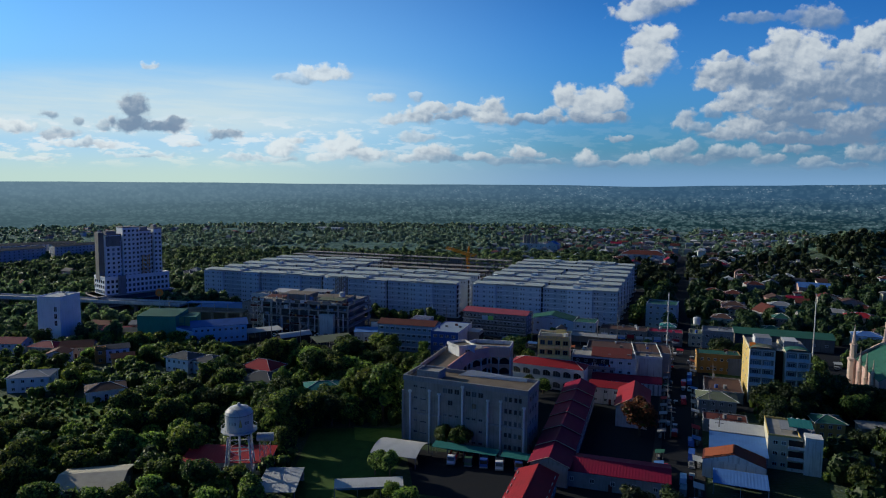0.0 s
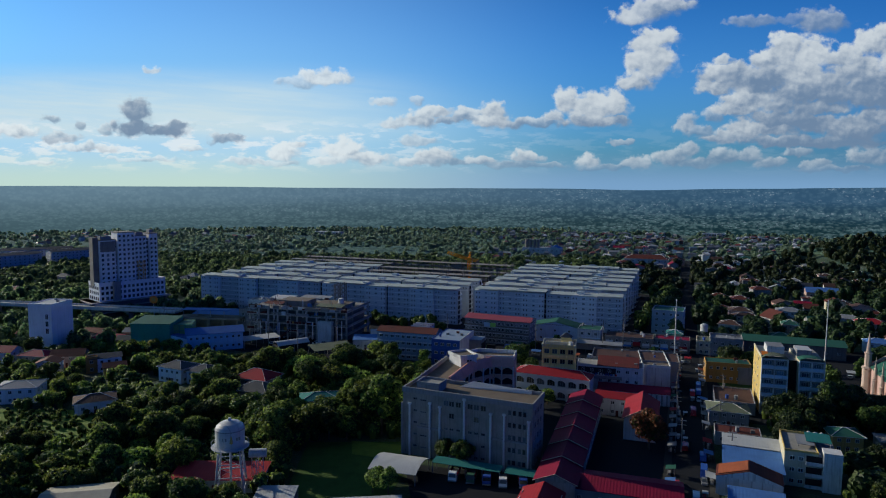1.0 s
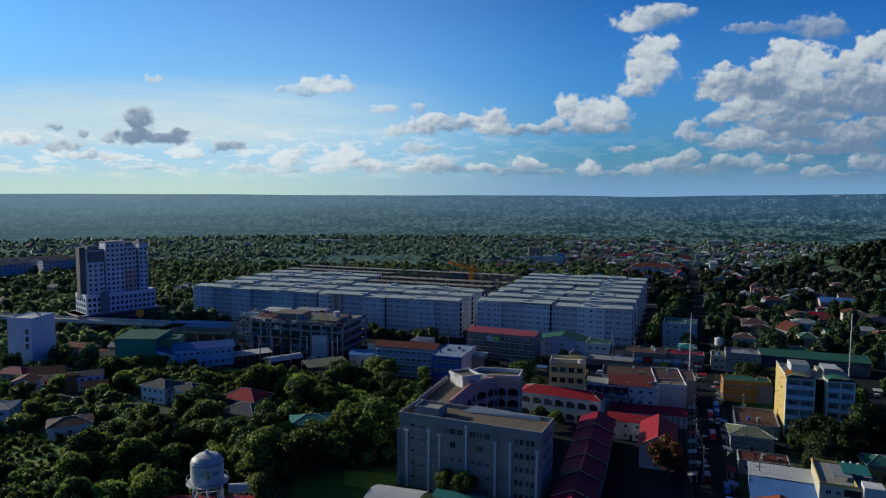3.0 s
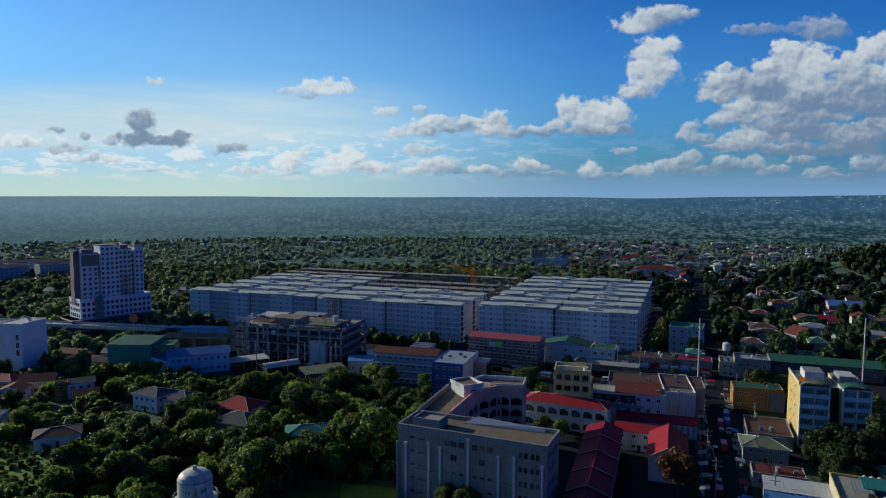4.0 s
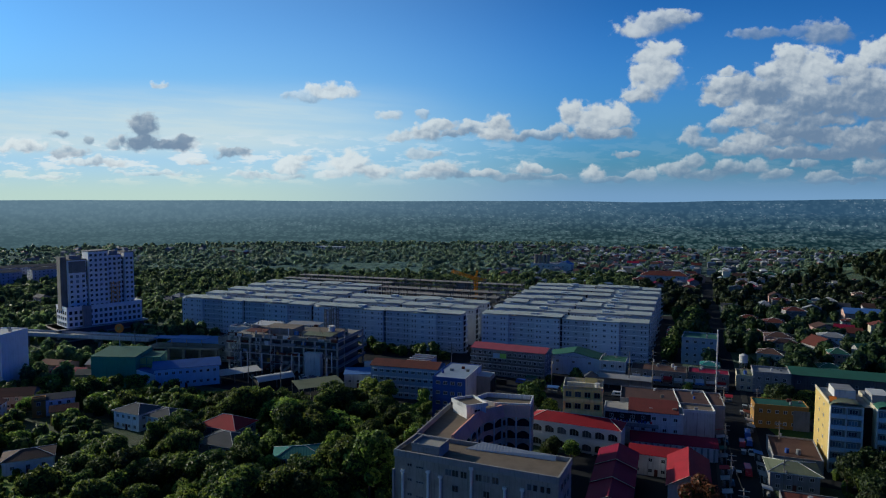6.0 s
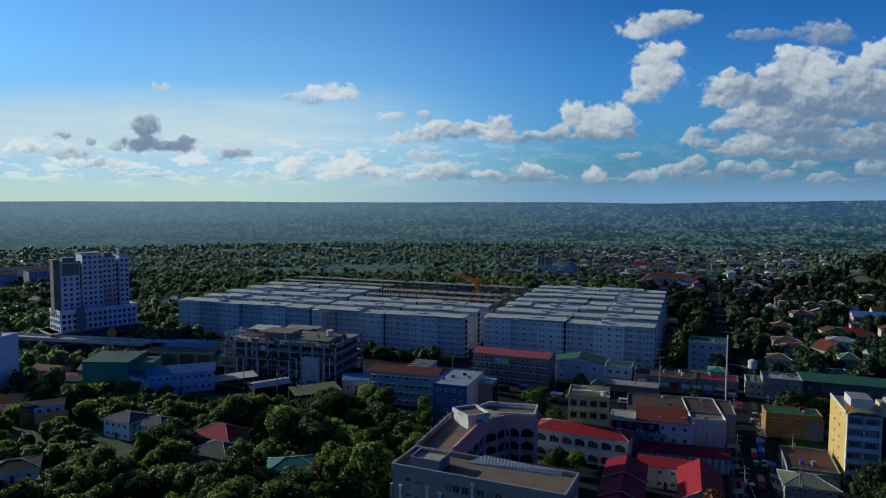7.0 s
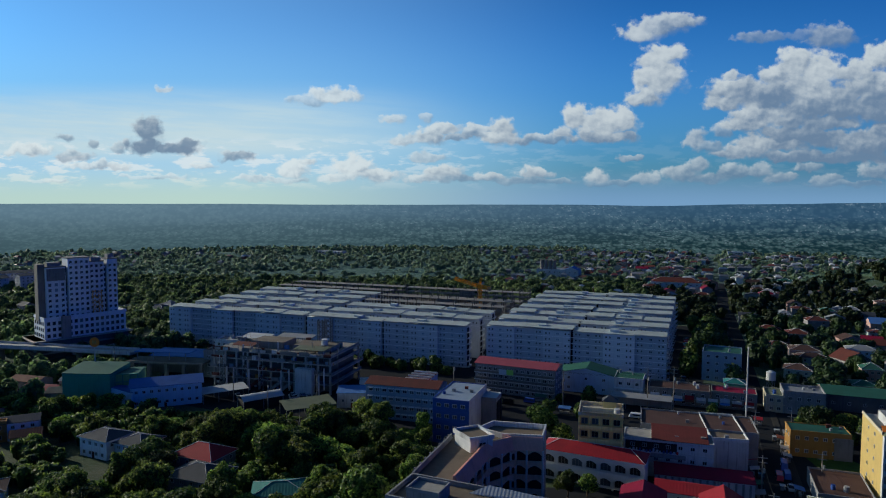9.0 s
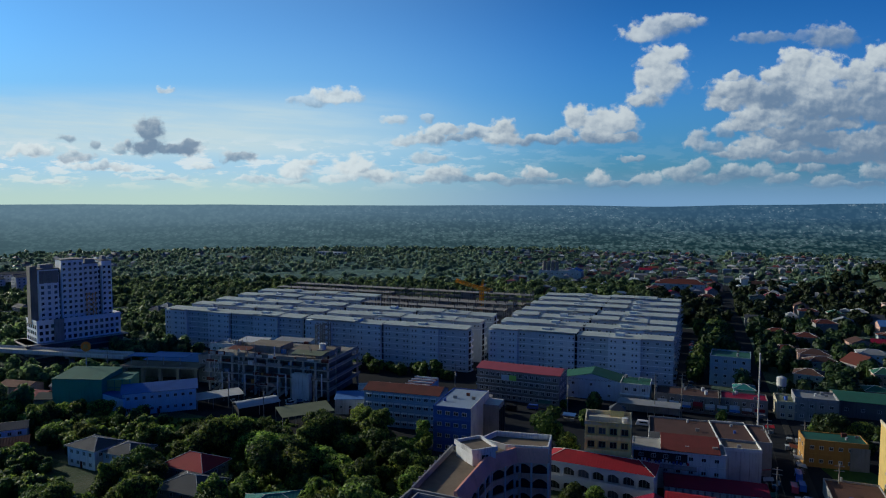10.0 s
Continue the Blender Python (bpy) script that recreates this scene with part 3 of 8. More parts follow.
UX, UY = math.cos(radians(GRID)), math.sin(radians(GRID))


def town(x, y, u, v):
    """The place u metres along and v metres across the street grid from (x, y)."""
    return x + u * UX - v * UY, y + u * UY + v * UX


WINDOW_MESHES = {}


def window_mesh(w, h, frame_mat="paint_white", pane="pane", hood=False, bars=1):
    """A window as one closed shell: a frame standing proud of the wall with panes set back in it."""
    key = (round(w, 2), round(h, 2), frame_mat, pane, bars)
    if key not in WINDOW_MESHES:
        f, n = 0.09, bars + 1
        gap = (w - f * (n + 1)) / n
        xs = [-w / 2]
        for i in range(n):
            xs += [xs[-1] + f, xs[-1] + f + gap]
        xs.append(w / 2)
        zs = [0, f, h - f, h]
        verts = [(x, -0.12, z) for z in zs for x in xs]
        k = len(xs)
        faces, slots = [], []
        for r in range(3):
            for c in range(k - 1):
                q = (r * k + c, r * k + c + 1, (r + 1) * k + c + 1, (r + 1) * k + c)
                if r == 1 and c % 2 == 1:
                    b = len(verts)
                    verts += [(verts[i][0], -0.03, verts[i][2]) for i in q]
                    for e in range(4):
                        faces.append((q[e], q[(e + 1) % 4], b + (e + 1) % 4, b + e))
                        slots.append(0)
                    faces.append((b, b + 1, b + 2, b + 3))
                    slots.append(1)
                else:
                    faces.append(q)
                    slots.append(0)
        b = len(verts)
        outer = [(0, 0), (0, k - 1), (3, k - 1), (3, 0)]
        verts += [(verts[r * k + c][0], 0.02, verts[r * k + c][2]) for r, c in outer]
        rim = [list(range(k)), [r * k + k - 1 for r in range(4)], [3 * k + c for c in reversed(range(k))], [r * k for r in reversed(range(4))]]
        for e in range(4):
            faces.append(tuple([b + e] + [b + (e + 1) % 4] + list(reversed(rim[e]))))
            slots.append(0)
        me = bpy.data.meshes.new("window")
        me.from_pydata(verts, [], faces)
        me.materials.append(MATS[frame_mat]), me.materials.append(MATS[pane])
        me.polygons.foreach_set("material_index", slots)
        WINDOW_MESHES[key] = me
    return WINDOW_MESHES[key]


def hood_mesh(w):
    key = ("hood", round(w, 2))
    if key not in WINDOW_MESHES:
        a = w / 2 + 0.15
        WINDOW_MESHES[key] = Shape().solid([(-a, -0.9, 0.0), (a, -0.9, 0.0), (a, 0.01, 0.3), (-a, 0.01, 0.3)], [(-a, -0.9, 0.1), (a, -0.9, 0.1), (a, 0.01, 0.42), (-a, 0.01, 0.42)], "metal_white").mesh("hood")
    return WINDOW_MESHES[key]


def facing(x, y, z, turn):
    return pose(x, y, z, 0, 0, turn)


def windows_along(owner, a, b, zs, count, w, h, margin=1.5, **style):
    """Windows in rows along the wall from a to b (its outside on the right of the way), as parts."""
    a, b = Vector(a), Vector(b)
    d = b - a
    turn = math.degrees(math.atan2(d.y, d.x))
    me = window_mesh(w, h, **style)
    for z in zs:
        for i in range(count):
            f = margin / d.length + (1 - 2 * margin / d.length) * ((i + 0.5) / count)
            p = a + d * f
            part("window", me, owner, at=facing(p.x, p.y, z, turn))
            if style.get("hood"):
                part("hood", hood_mesh(w), owner, at=facing(p.x, p.y, z + h, turn))


def gable(s, w, d, z, rise, over, material, along="x", wall=None, t=0.14):
    """A gable roof over a w x d plan (corner at 0, 0), ridge along x or y, with gable walls."""
    o = over
    if along == "x":
        sl = rise / (d / 2)
        for y0, y1, z0, z1 in ((-o, d / 2, z - o * sl, z + rise), (d / 2, d + o, z + rise, z - o * sl)):
            s.solid([(-o, y0, z0), (w + o, y0, z0), (w + o, y1, z1), (-o, y1, z1)], [(-o, y0, z0 + t), (w + o, y0, z0 + t), (w + o, y1, z1 + t), (-o, y1, z1 + t)], material)
        if wall:
            for x in (0, w - 0.2):
                s.solid([(x, 0, z - 0.01), (x + 0.2, 0, z - 0.01), (x + 0.2, d, z - 0.01), (x, d, z - 0.01)], [(x, d / 2 - 0.01, z + rise), (x + 0.2, d / 2 - 0.01, z + rise), (x + 0.2, d / 2 + 0.01, z + rise), (x, d / 2 + 0.01, z + rise)], wall)
    else:
        sl = rise / (w / 2)
        for x0, x1, z0, z1 in ((-o, w / 2, z - o * sl, z + rise), (w / 2, w + o, z + rise, z - o * sl)):
            s.solid([(x0, -o, z0), (x1, -o, z1), (x1, d + o, z1), (x0, d + o, z0)], [(x0, -o, z0 + t), (x1, -o, z1 + t), (x1, d + o, z1 + t), (x0, d + o, z0 + t)], material)
        if wall:
            for y in (0, d - 0.2):
                s.solid([(0, y, z - 0.01), (w, y, z - 0.01), (w, y + 0.2, z - 0.01), (0, y + 0.2, z - 0.01)], [(w / 2 - 0.01, y, z + rise), (w / 2 + 0.01, y, z + rise), (w / 2 + 0.01, y + 0.2, z + rise), (w / 2 - 0.01, y + 0.2, z + rise)], wall)
    return s


def hip(s, w, d, z, rise, over, material, trim="paint_white"):
    o = over
    a = [(-o, -o, z), (w + o, -o, z), (w + o, d + o, z), (-o, d + o, z)]
    s.prism([(x, y) for x, y, _ in a], z - 0.18, z + 0.005, trim)
    if w >= d:
        k = d / 2
        r = [(k, d / 2), (w - k, d / 2)]
        quads = [(a[0], a[1], (*r[1], z + rise), (*r[0], z + rise)), (a[2], a[3], (*r[0], z + rise), (*r[1], z + rise))]
        tris = [(a[1], a[2], (*r[1], z + rise)), (a[3], a[0], (*r[0], z + rise))]
    else:
        k = w / 2
        r = [(w / 2, k), (w / 2, d - k)]
        quads = [(a[1], a[2], (*r[1], z + rise), (*r[0], z + rise)), (a[3], a[0], (*r[0], z + rise), (*r[1], z + rise))]
        tris = [(a[0], a[1], (*r[0], z + rise)), (a[2], a[3], (*r[1], z + rise))]
    for f in quads + tris:
        s.face([(x, y, q + 0.02) for x, y, q in f], material)
    for i in range(4):  # hip caps
        e = r[0] if (i in (0, 3) if w >= d else i in (0, 1)) else r[1]
        s.bar((a[i][0], a[i][1], z + 0.05), (*e, z + rise + 0.05), 0.13, trim)
    s.bar((*r[0], z + rise + 0.05), (*r[1], z + rise + 0.05), 0.13, trim)
    return s


def shed_roof(s, x0, x1, y0, y1, z_front, z_back, material, t=0.12):
    return s.solid([(x0, y0, z_front), (x1, y0, z_front), (x1, y1, z_back), (x0, y1, z_back)], [(x0, y0, z_front + t), (x1, y0, z_front + t), (x1, y1, z_back + t), (x0, y1, z_back + t)], material)

# ---- the ground ----
FAR_EDGE = 1250.0


def smooth(a, b, x):
    k = min(max((x - a) / (b - a), 0.0), 1.0)
    return k * k * (3 - 2 * k)


def terrain(x, y):
    """Height of the land: level in the town, a wooded hill, rising and rolling far off."""
    r = math.hypot(x, y)
    z = 66.0 * smooth(1500, 4700, r)
    z += 9.0 * smooth(900, 2500, r) * noise.noise((x * 0.0016, y * 0.0016, 2.0))
    z += 27.0 * math.exp(-(((x - 440) / 72) ** 2 + ((y - 740) / 80) ** 2))
    a = math.atan2(x, y)
    z += 40.0 * smooth(4300, 4750, r) * smooth(0.26, 0.62, a) * (0.8 + 0.4 * noise.noise((a * 14, 1.0, 0.0)))
    return z


def land_ring(name, radii, n, material, label, category, closed):
    verts, faces = [(0, 0, 0)], []
    for r in radii:
        for i in range(n):
            a = math.tau * i / n
            x, y = r * math.sin(a), r * math.cos(a)
            verts.append((x, y, terrain(x, y) if r < 4800 else terrain(x, y) - 60))
    if closed:
        faces += [(0, 1 + (i + 1) % n, 1 + i) for i in range(n)]
    for k in range(len(radii) - 1):
        for i in range(n):
            a, b = 1 + k * n + i, 1 + k * n + (i + 1) % n
            faces.append((a, b, b + n, a + n))
    me = bpy.data.meshes.new(name)
    me.from_pydata(verts, [], faces)
    me.polygons.foreach_set("use_smooth", [True] * len(faces))
    me.materials.append(MATS[material])
    return tagged(new(name, me), label, category, kind="structure")


land_ring("ground", [60.0 * 1.10 ** i for i in range(31)] + [1140.0, FAR_EDGE], 200, "ground", "green land with bare earth patches reaching the far plain", "ground", True)
land_ring("backdrop", [FAR_EDGE * 1.05 ** i for i in range(27)] + [4750.0, 4900.0], 200, "far_plain", "glowing backdrop of plain and hills with blue haze painted in", "backdrop", False)


def sheet(name, ring, z, material, label, category, thick=0.3):
    s = Shape().prism(ring, z - thick, z, material)
    return tagged(new(name, s.mesh(name)), label, category, kind="structure")


def along_street(v0, v1, half, shift=0.0):
    """A strip of the main street between two distances up the clip's way."""
    out = []
    for side, v in ((-1, v0), (1, v0), (1, v1), (-1, v1)):
        cx, cy = 58.5 + (v - 168) * 0.322 + shift, v
        out.append((cx + side * half, cy - side * half * 0.32))
    return out


sheet("road", along_street(60, 780, 5.2), 0.06, "asphalt", "dark asphalt main street busy with small vehicles", "road")
sheet("pavement", along_street(60, 345, 1.1, -6.6), 0.20, "paving", "worn concrete pavement beside the main street", "pavement")
sheet("pavement_2", along_street(60, 345, 1.1, 6.6), 0.20, "paving", "worn concrete pavement beside the main street", "pavement")
cross = [town(103, 318, u, v) for u, v in ((-330, -4.5), (330, -4.5), (330, 4.5), (-330, 4.5))]
sheet("road_2", cross, 0.10, "asphalt", "dark asphalt cross street behind the shop row", "road")
town_floor = [town(103, 318, u, v) for u, v in ((-260, -48), (190, -90), (190, 60), (-260, 60))]
sheet("paved_yard", town_floor, 0.03, "asphalt", "grey paved yards between the shops and houses", "pavement")
sheet("school_yard", [(-17, 199), (-12, 168), (20, 160), (24, 190)], 0.05, "asphalt", "dark asphalt parking yard before the school", "pavement")
# courtyard takes near-black asphalt, which stands for the shade lying on it
sheet("school_court", [(-12, 215), (30, 160), (56, 150), (98, 268), (22, 262)], 0.02, "asphalt", "concrete school courtyard, its shade put into dark asphalt colour", "pavement")
sheet("lawn", [(-50, 214), (-46, 150), (-24, 150), (-16, 196), (-20, 216)], 0.05, "grass", "mown green lawn in the shade of trees", "lawn")
# brighter sheet on the lawn: a pool of sunlight put into colour
sheet("lawn_2", [(-36, 216), (-34, 205), (-20, 201), (-18, 213)], 0.09, "grass_bright", "lawn patch in brighter green, sunlight put into its colour", "lawn")
sheet("field", [(-188, 240), (-186, 206), (-122, 206), (-114, 232), (-140, 241)], 0.06, "grass_bright", "overgrown bright green field between the houses", "field")
sheet("field_2", [(-118, 326), (-116, 300), (-78, 306), (-66, 322), (-88, 330)], 0.06, "grass_bright", "overgrown green plot behind the trees", "field")
sheet("vacant_lot", [(110, 290), (109.5, 270), (117, 268), (125, 284), (124, 288)], 0.08, "grass", "overgrown brown green vacant lot between houses", "lot")
sheet("condo_court", [town(-182, 462, u, v) for u, v in ((-8, -14), (300, -14), (300, 165), (-8, 165))], 0.04, "asphalt", "dark paved court round the apartment blocks", "pavement")

# footprints kept clear of trees: centre, radius
CLEAR = []


def keep_clear(x, y, turn, w, d, pad=1.5):
    c, s_ = math.cos(radians(turn)), math.sin(radians(turn))
    k = max(1, int(max(w, d) / max(2.0, min(w, d))) + 1)
    for i in range(k):
        for j in range(k if abs(w - d) < 1e-6 else 1):
            u, v = (w * (i + 0.5) / k, d / 2) if w >= d else (w / 2, d * (i + 0.5) / k)
            CLEAR.append((x + u * c - v * s_, y + u * s_ + v * c, math.hypot(min(w, d) / 2, max(w, d) / (2 * k)) + pad))


# ---- buildings ----
def flat_building(name, x, y, turn, w, d, h, wall, label, category="building", roof="roof_slab", parapet=0.7, storeys=None, front=0, sides=0, win=(1.4, 1.4), group="", ledges=True, **style):
    """A block with a flat roof, parapet and window rows; (x, y) is its front corner, x runs along the front."""
    t = thing(name, x, y, turn, label, category, group)
    keep_clear(x, y, turn, w, d)
    s = Shape().box(0, w, 0, d, -0.6, h - 0.25, wall)
    part("wall", s, t)
    r = Shape().box(0.02, w - 0.02, 0.02, d - 0.02, h - 0.25, h, roof)
    part("roof", r, t)
    p = Shape().wall_strip([(-0.05, -0.05), (w + 0.05, -0.05), (w + 0.05, d + 0.05), (-0.05, d + 0.05)], 0.25, h - 0.3, h + parapet, wall)
    part("parapet", p, t)
    storeys = storeys or max(1, round(h / 3.3))
    zs = [h / storeys * i + (h / storeys - win[1]) * 0.5 for i in range(storeys)]
    if ledges and storeys > 1:
        for i in range(1, storeys):
            z = h / storeys * i
            part("ledge", Shape().box(-0.12, w + 0.12, -0.12, -0.002, z - 0.12, z + 0.12, wall), t)
    if front:
        windows_along(t, (0, 0), (w, 0), zs, front, *win, margin=0.8, **style)
    if sides:
        windows_along(t, (w, 0), (w, d), zs, sides, *win, margin=0.8, **style)
        windows_along(t, (0, d), (0, 0), zs, sides, *win, margin=0.8, **style)
    # tanks and boxes on the roof
    rnd = random.Random(int(abs(x) * 7 + abs(y) * 3))
    if w > 6 and y < 420:
        for i in range(rnd.randint(2, 4)):
            cx, cy, a = rnd.uniform(1.5, w - 1.5), rnd.uniform(1.5, d - 1.5), rnd.uniform(0.4, 0.75)
            if rnd.random() < 0.45:
                part("roof_tank", Shape().tube((cx, cy, h), (cx, cy, h + a * 2.2), a, a, rnd.choice(("steel_white", "stucco_deepblue", "steel_grey")), 12), t)
            else:
                part("roof_box", Shape().box(cx - a, cx + a, cy - a * 0.7, cy + a * 0.7, h, h + a * 1.6, rnd.choice(("steel_grey", "stucco_grey", "metal_rust", "concrete"))), t)
    return t


def roofed_house(name, x, y, turn, w, d, h, wall, roof, label, kind_of_roof="hip", rise=2.2, over=0.6, storeys=1, front=3, sides=2, group="", category="house", win=(1.2, 1.2), door=True, **style):
    t = thing(name, x, y, turn, label, category, group)
    keep_clear(x, y, turn, w, d)
    part("wall", Shape().box(0, w, 0, d, -0.6, h, wall), t)
    s = Shape()
    if kind_of_roof == "hip":
        hip(s, w, d, h + 0.02, rise, over, roof)
    elif kind_of_roof == "gable_x":
        gable(s, w, d, h, rise, over, roof, "x", wall)
    elif kind_of_roof == "gable_y":
        gable(s, w, d, h, rise, over, roof, "y", wall)
    else:
        shed_roof(s, -over, w + over, -over, d + over, h + 0.05, h + rise, roof)
        s.solid([(0, 0, h - 0.01), (w, 0, h - 0.01), (w, d, h - 0.01), (0, d, h - 0.01)], [(0, 0, h + 0.1), (w, 0, h + 0.1), (w, d, h + rise), (0, d, h + rise)], wall)
    part("roof", s, t)
    zs = [h / storeys * i + (h / storeys - win[1]) * 0.5 for i in range(storeys)]
    if front:
        windows_along(t, (0, 0), (w, 0), zs, front, *win, margin=0.6, **style)
    if sides:
        windows_along(t, (w, 0), (w, d), zs, sides, *win, margin=0.6, **style)
        windows_along(t, (0, d), (0, 0), zs, sides, *win, margin=0.6, **style)
    if door:
        part("door", Shape().box(w * 0.46, w * 0.46 + 1.0, -0.09, 0.02, 0, 2.1, "metal_rust"), t)
    return t


# -- the apartment estate --
def condo_block(x, y, w, d=9.0, h=20.6, finished=True, rows=(0, 1, 2, 3, 4, 5, 6), seed=0):
    rnd = random.Random(seed)
    if not finished:
        t = thing("unfinished_block", x, y, GRID, "bare concrete frame of an unfinished apartment block", "building site", "apartment blocks")
        keep_clear(x, y, GRID, w, d)
        n = 6 if rnd.random() < 0.6 else 7
        for k in range(1, n + 1):
            part("slab", Shape().box(0, w, 0, d, k * 3 - 0.3, k * 3, "concrete"), t)
        bays = int(w / 6)
        col = Shape().box(-0.25, 0.25, -0.25, 0.25, 0, n * 3 - 0.3, "concrete_dark").mesh("column")
        stub = Shape().box(-0.2, 0.2, -0.2, 0.2, n * 3, n * 3 + 2.2, "concrete_dark").mesh("column_stub")
        for i in range(bays + 1):
            for yy in (0.3, d / 2, d - 0.3):
                part("column", col, t, at=pose(0.3 + (w - 0.6) * i / bays, yy, 0))
                if rnd.random() < 0.55:
                    part("column_stub", stub, t, at=pose(0.3 + (w - 0.6) * i / bays, yy, 0))
        part("core_wall", Shape().box(w * 0.45, w * 0.55, 1, d - 1, 0, n * 3 - 0.3, "concrete"), t)
        return t
    t = thing("apartment_block", x, y, GRID, "pale grey seven-storey apartment block with thin flat roofs", "apartment block", "apartment blocks")
    keep_clear(x, y, GRID, w, d)
    # body: bays that stand back by turns, stair slot's shade a near-black filler
    n = max(2, round(w / 16))
    edges = [w * i / n for i in range(n + 1)]
    for i in range(n):
        back = 0.0 if i % 2 == 0 else 1.3
        slot = 1.2 if i in (n // 2 - 1,) else 0.0
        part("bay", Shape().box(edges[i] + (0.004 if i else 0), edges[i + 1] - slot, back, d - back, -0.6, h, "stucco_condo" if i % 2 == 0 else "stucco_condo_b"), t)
        if slot:
            part("stair_slot", Shape().box(edges[i + 1] - slot + 0.004, edges[i + 1], 2.2, d - 2.2, -0.6, h + 0.6, "shade_black"), t)
    # thin roofs in lengths of differing height, with pale gutters
    for i in range(n):
        up = rnd.choice((0.0, 0.35, 0.7))
        x0, x1 = edges[i] - 0.5, edges[i + 1] + 0.5
        r = Shape()
        shed_roof(r, x0 + 0.6, x1 - 0.6, -0.5, d + 0.4, h + 0.25 + up, h + 0.7 + up, "condo_roof", 0.10)
        r.box(x0 + 0.6, x1 - 0.6, -0.75, -0.5, h + 0.15 + up, h + 0.5 + up, "metal_white")
        part("roof", r, t)
    for k in range(2):
        cx = w * (0.3 + 0.4 * k)
        part("stair_head", Shape().box(cx, cx + 4, d * 0.35, d * 0.75, h, h + 1.9, "stucco_condo", "condo_roof"), t)
    me = window_mesh(0.85, 1.05, "stucco_condo", "pane", bars=0)
    wide = window_mesh(1.5, 1.1, "stucco_condo", "pane_blue", bars=1)
    for k in rows:
        z = 0.9 + k * h / 7
        for i in range(n):
            back = 0.0 if i % 2 == 0 else 1.3
            span = edges[i + 1] - edges[i]
            for q, kind in ((0.10, me), (0.22, me), (0.5, wide), (0.76, me), (0.88, me)):
                if rnd.random() < 0.93:
                    part("window", kind, t, at=pose(edges[i] + span * q, back, z))
        if k > 0:
            part("floor_line", Shape().box(0.2, w - 0.2, -0.16, 0.0, k * h / 7 - 0.14, k * h / 7 + 0.14, "stucco_tower"), t)
    # end wall with stacked balconies
    for k in range(7):
        z = k * h / 7 + 0.1
        # the dark panel behind each balcony paints its opening's shade
        part("balcony", Shape().box(w, w + 1.3, d * 0.25, d * 0.7, z, z + 0.15, "stucco_condo").box(w + 1.2, w + 1.3, d * 0.25, d * 0.7, z + 0.15, z + 1.1, "stucco_condo").box(w, w + 0.05, d * 0.3, d * 0.65, z + 0.2, z + 2.4, "shade_black"), t)
    return t


for row in range(7):
    v = row * 22.5
    top = (0, 1, 2, 3, 4, 5, 6) if row == 0 else (6,)
    ax, ay = town(-182, 461, 0, v)
    condo_block(ax, ay, 93, finished=row < 5, rows=top, seed=row)
    bx, by = town(-182, 461, 95.5, v)
    condo_block(bx, by, 92, finished=row < 3, rows=top, seed=20 + row)
    rx, ry = town(7, 410.5, 0, v)
    condo_block(rx, ry, 88, finished=True, rows=top, seed=40 + row)


def lattice(s, a, b, w, material, step=2.0, thick=0.13):
    """A square lattice mast or jib from a to b."""
    a, b = Vector(a), Vector(b)
    d = b - a
    z = d.normalized()
    x = z.orthogonal().normalized() * w / 2
    y = z.cross(x.normalized()) * w / 2
    corners = [x + y, x - y, -x - y, -x + y]
    for c in corners:
        s.bar(a + c, b + c, thick, material)
    n = max(1, int(d.length / step))
    for i in range(n):
        p, q = a + d * (i / n), a + d * ((i + 1) / n)
        for k in range(4):
            s.bar(p + corners[k], q + corners[(k + 1) % 4], thick * 0.7, material)
    return s


def tower_crane(x, y, height, jib, turn, label):
    t = thing("tower_crane", x, y, turn, label, "crane")
    part("mast", lattice(Shape(), (0, 0, 0), (0, 0, height), 1.8, "crane_yellow", 2.2, 0.36), t)
    part("jib", lattice(Shape(), (0, 0, height + 1.0), (-jib, 0, height + 6.0), 1.5, "crane_yellow", 2.2, 0.42), t)
    part("counter_jib", lattice(Shape(), (0, 0, height + 1), (7, 0, height), 1.4, "crane_yellow", 2.0, 0.36), t)
    part("cab", Shape().box(-1.3, 1.3, -1.6, 1.6, height, height + 2.6, "crane_yellow"), t)
    part("apex", lattice(Shape(), (0, 0, height + 2.6), (1.0, 0, height + 7), 1.0, "crane_yellow", 1.6, 0.2), t)
    part("counterweight", Shape().box(5.4, 7.2, -1.0, 1.0, height - 1.6, height + 0.6, "concrete"), t)
    return t


tower_crane(4.5, 505, 28, 17, -8, "yellow tower crane over the unfinished blocks")

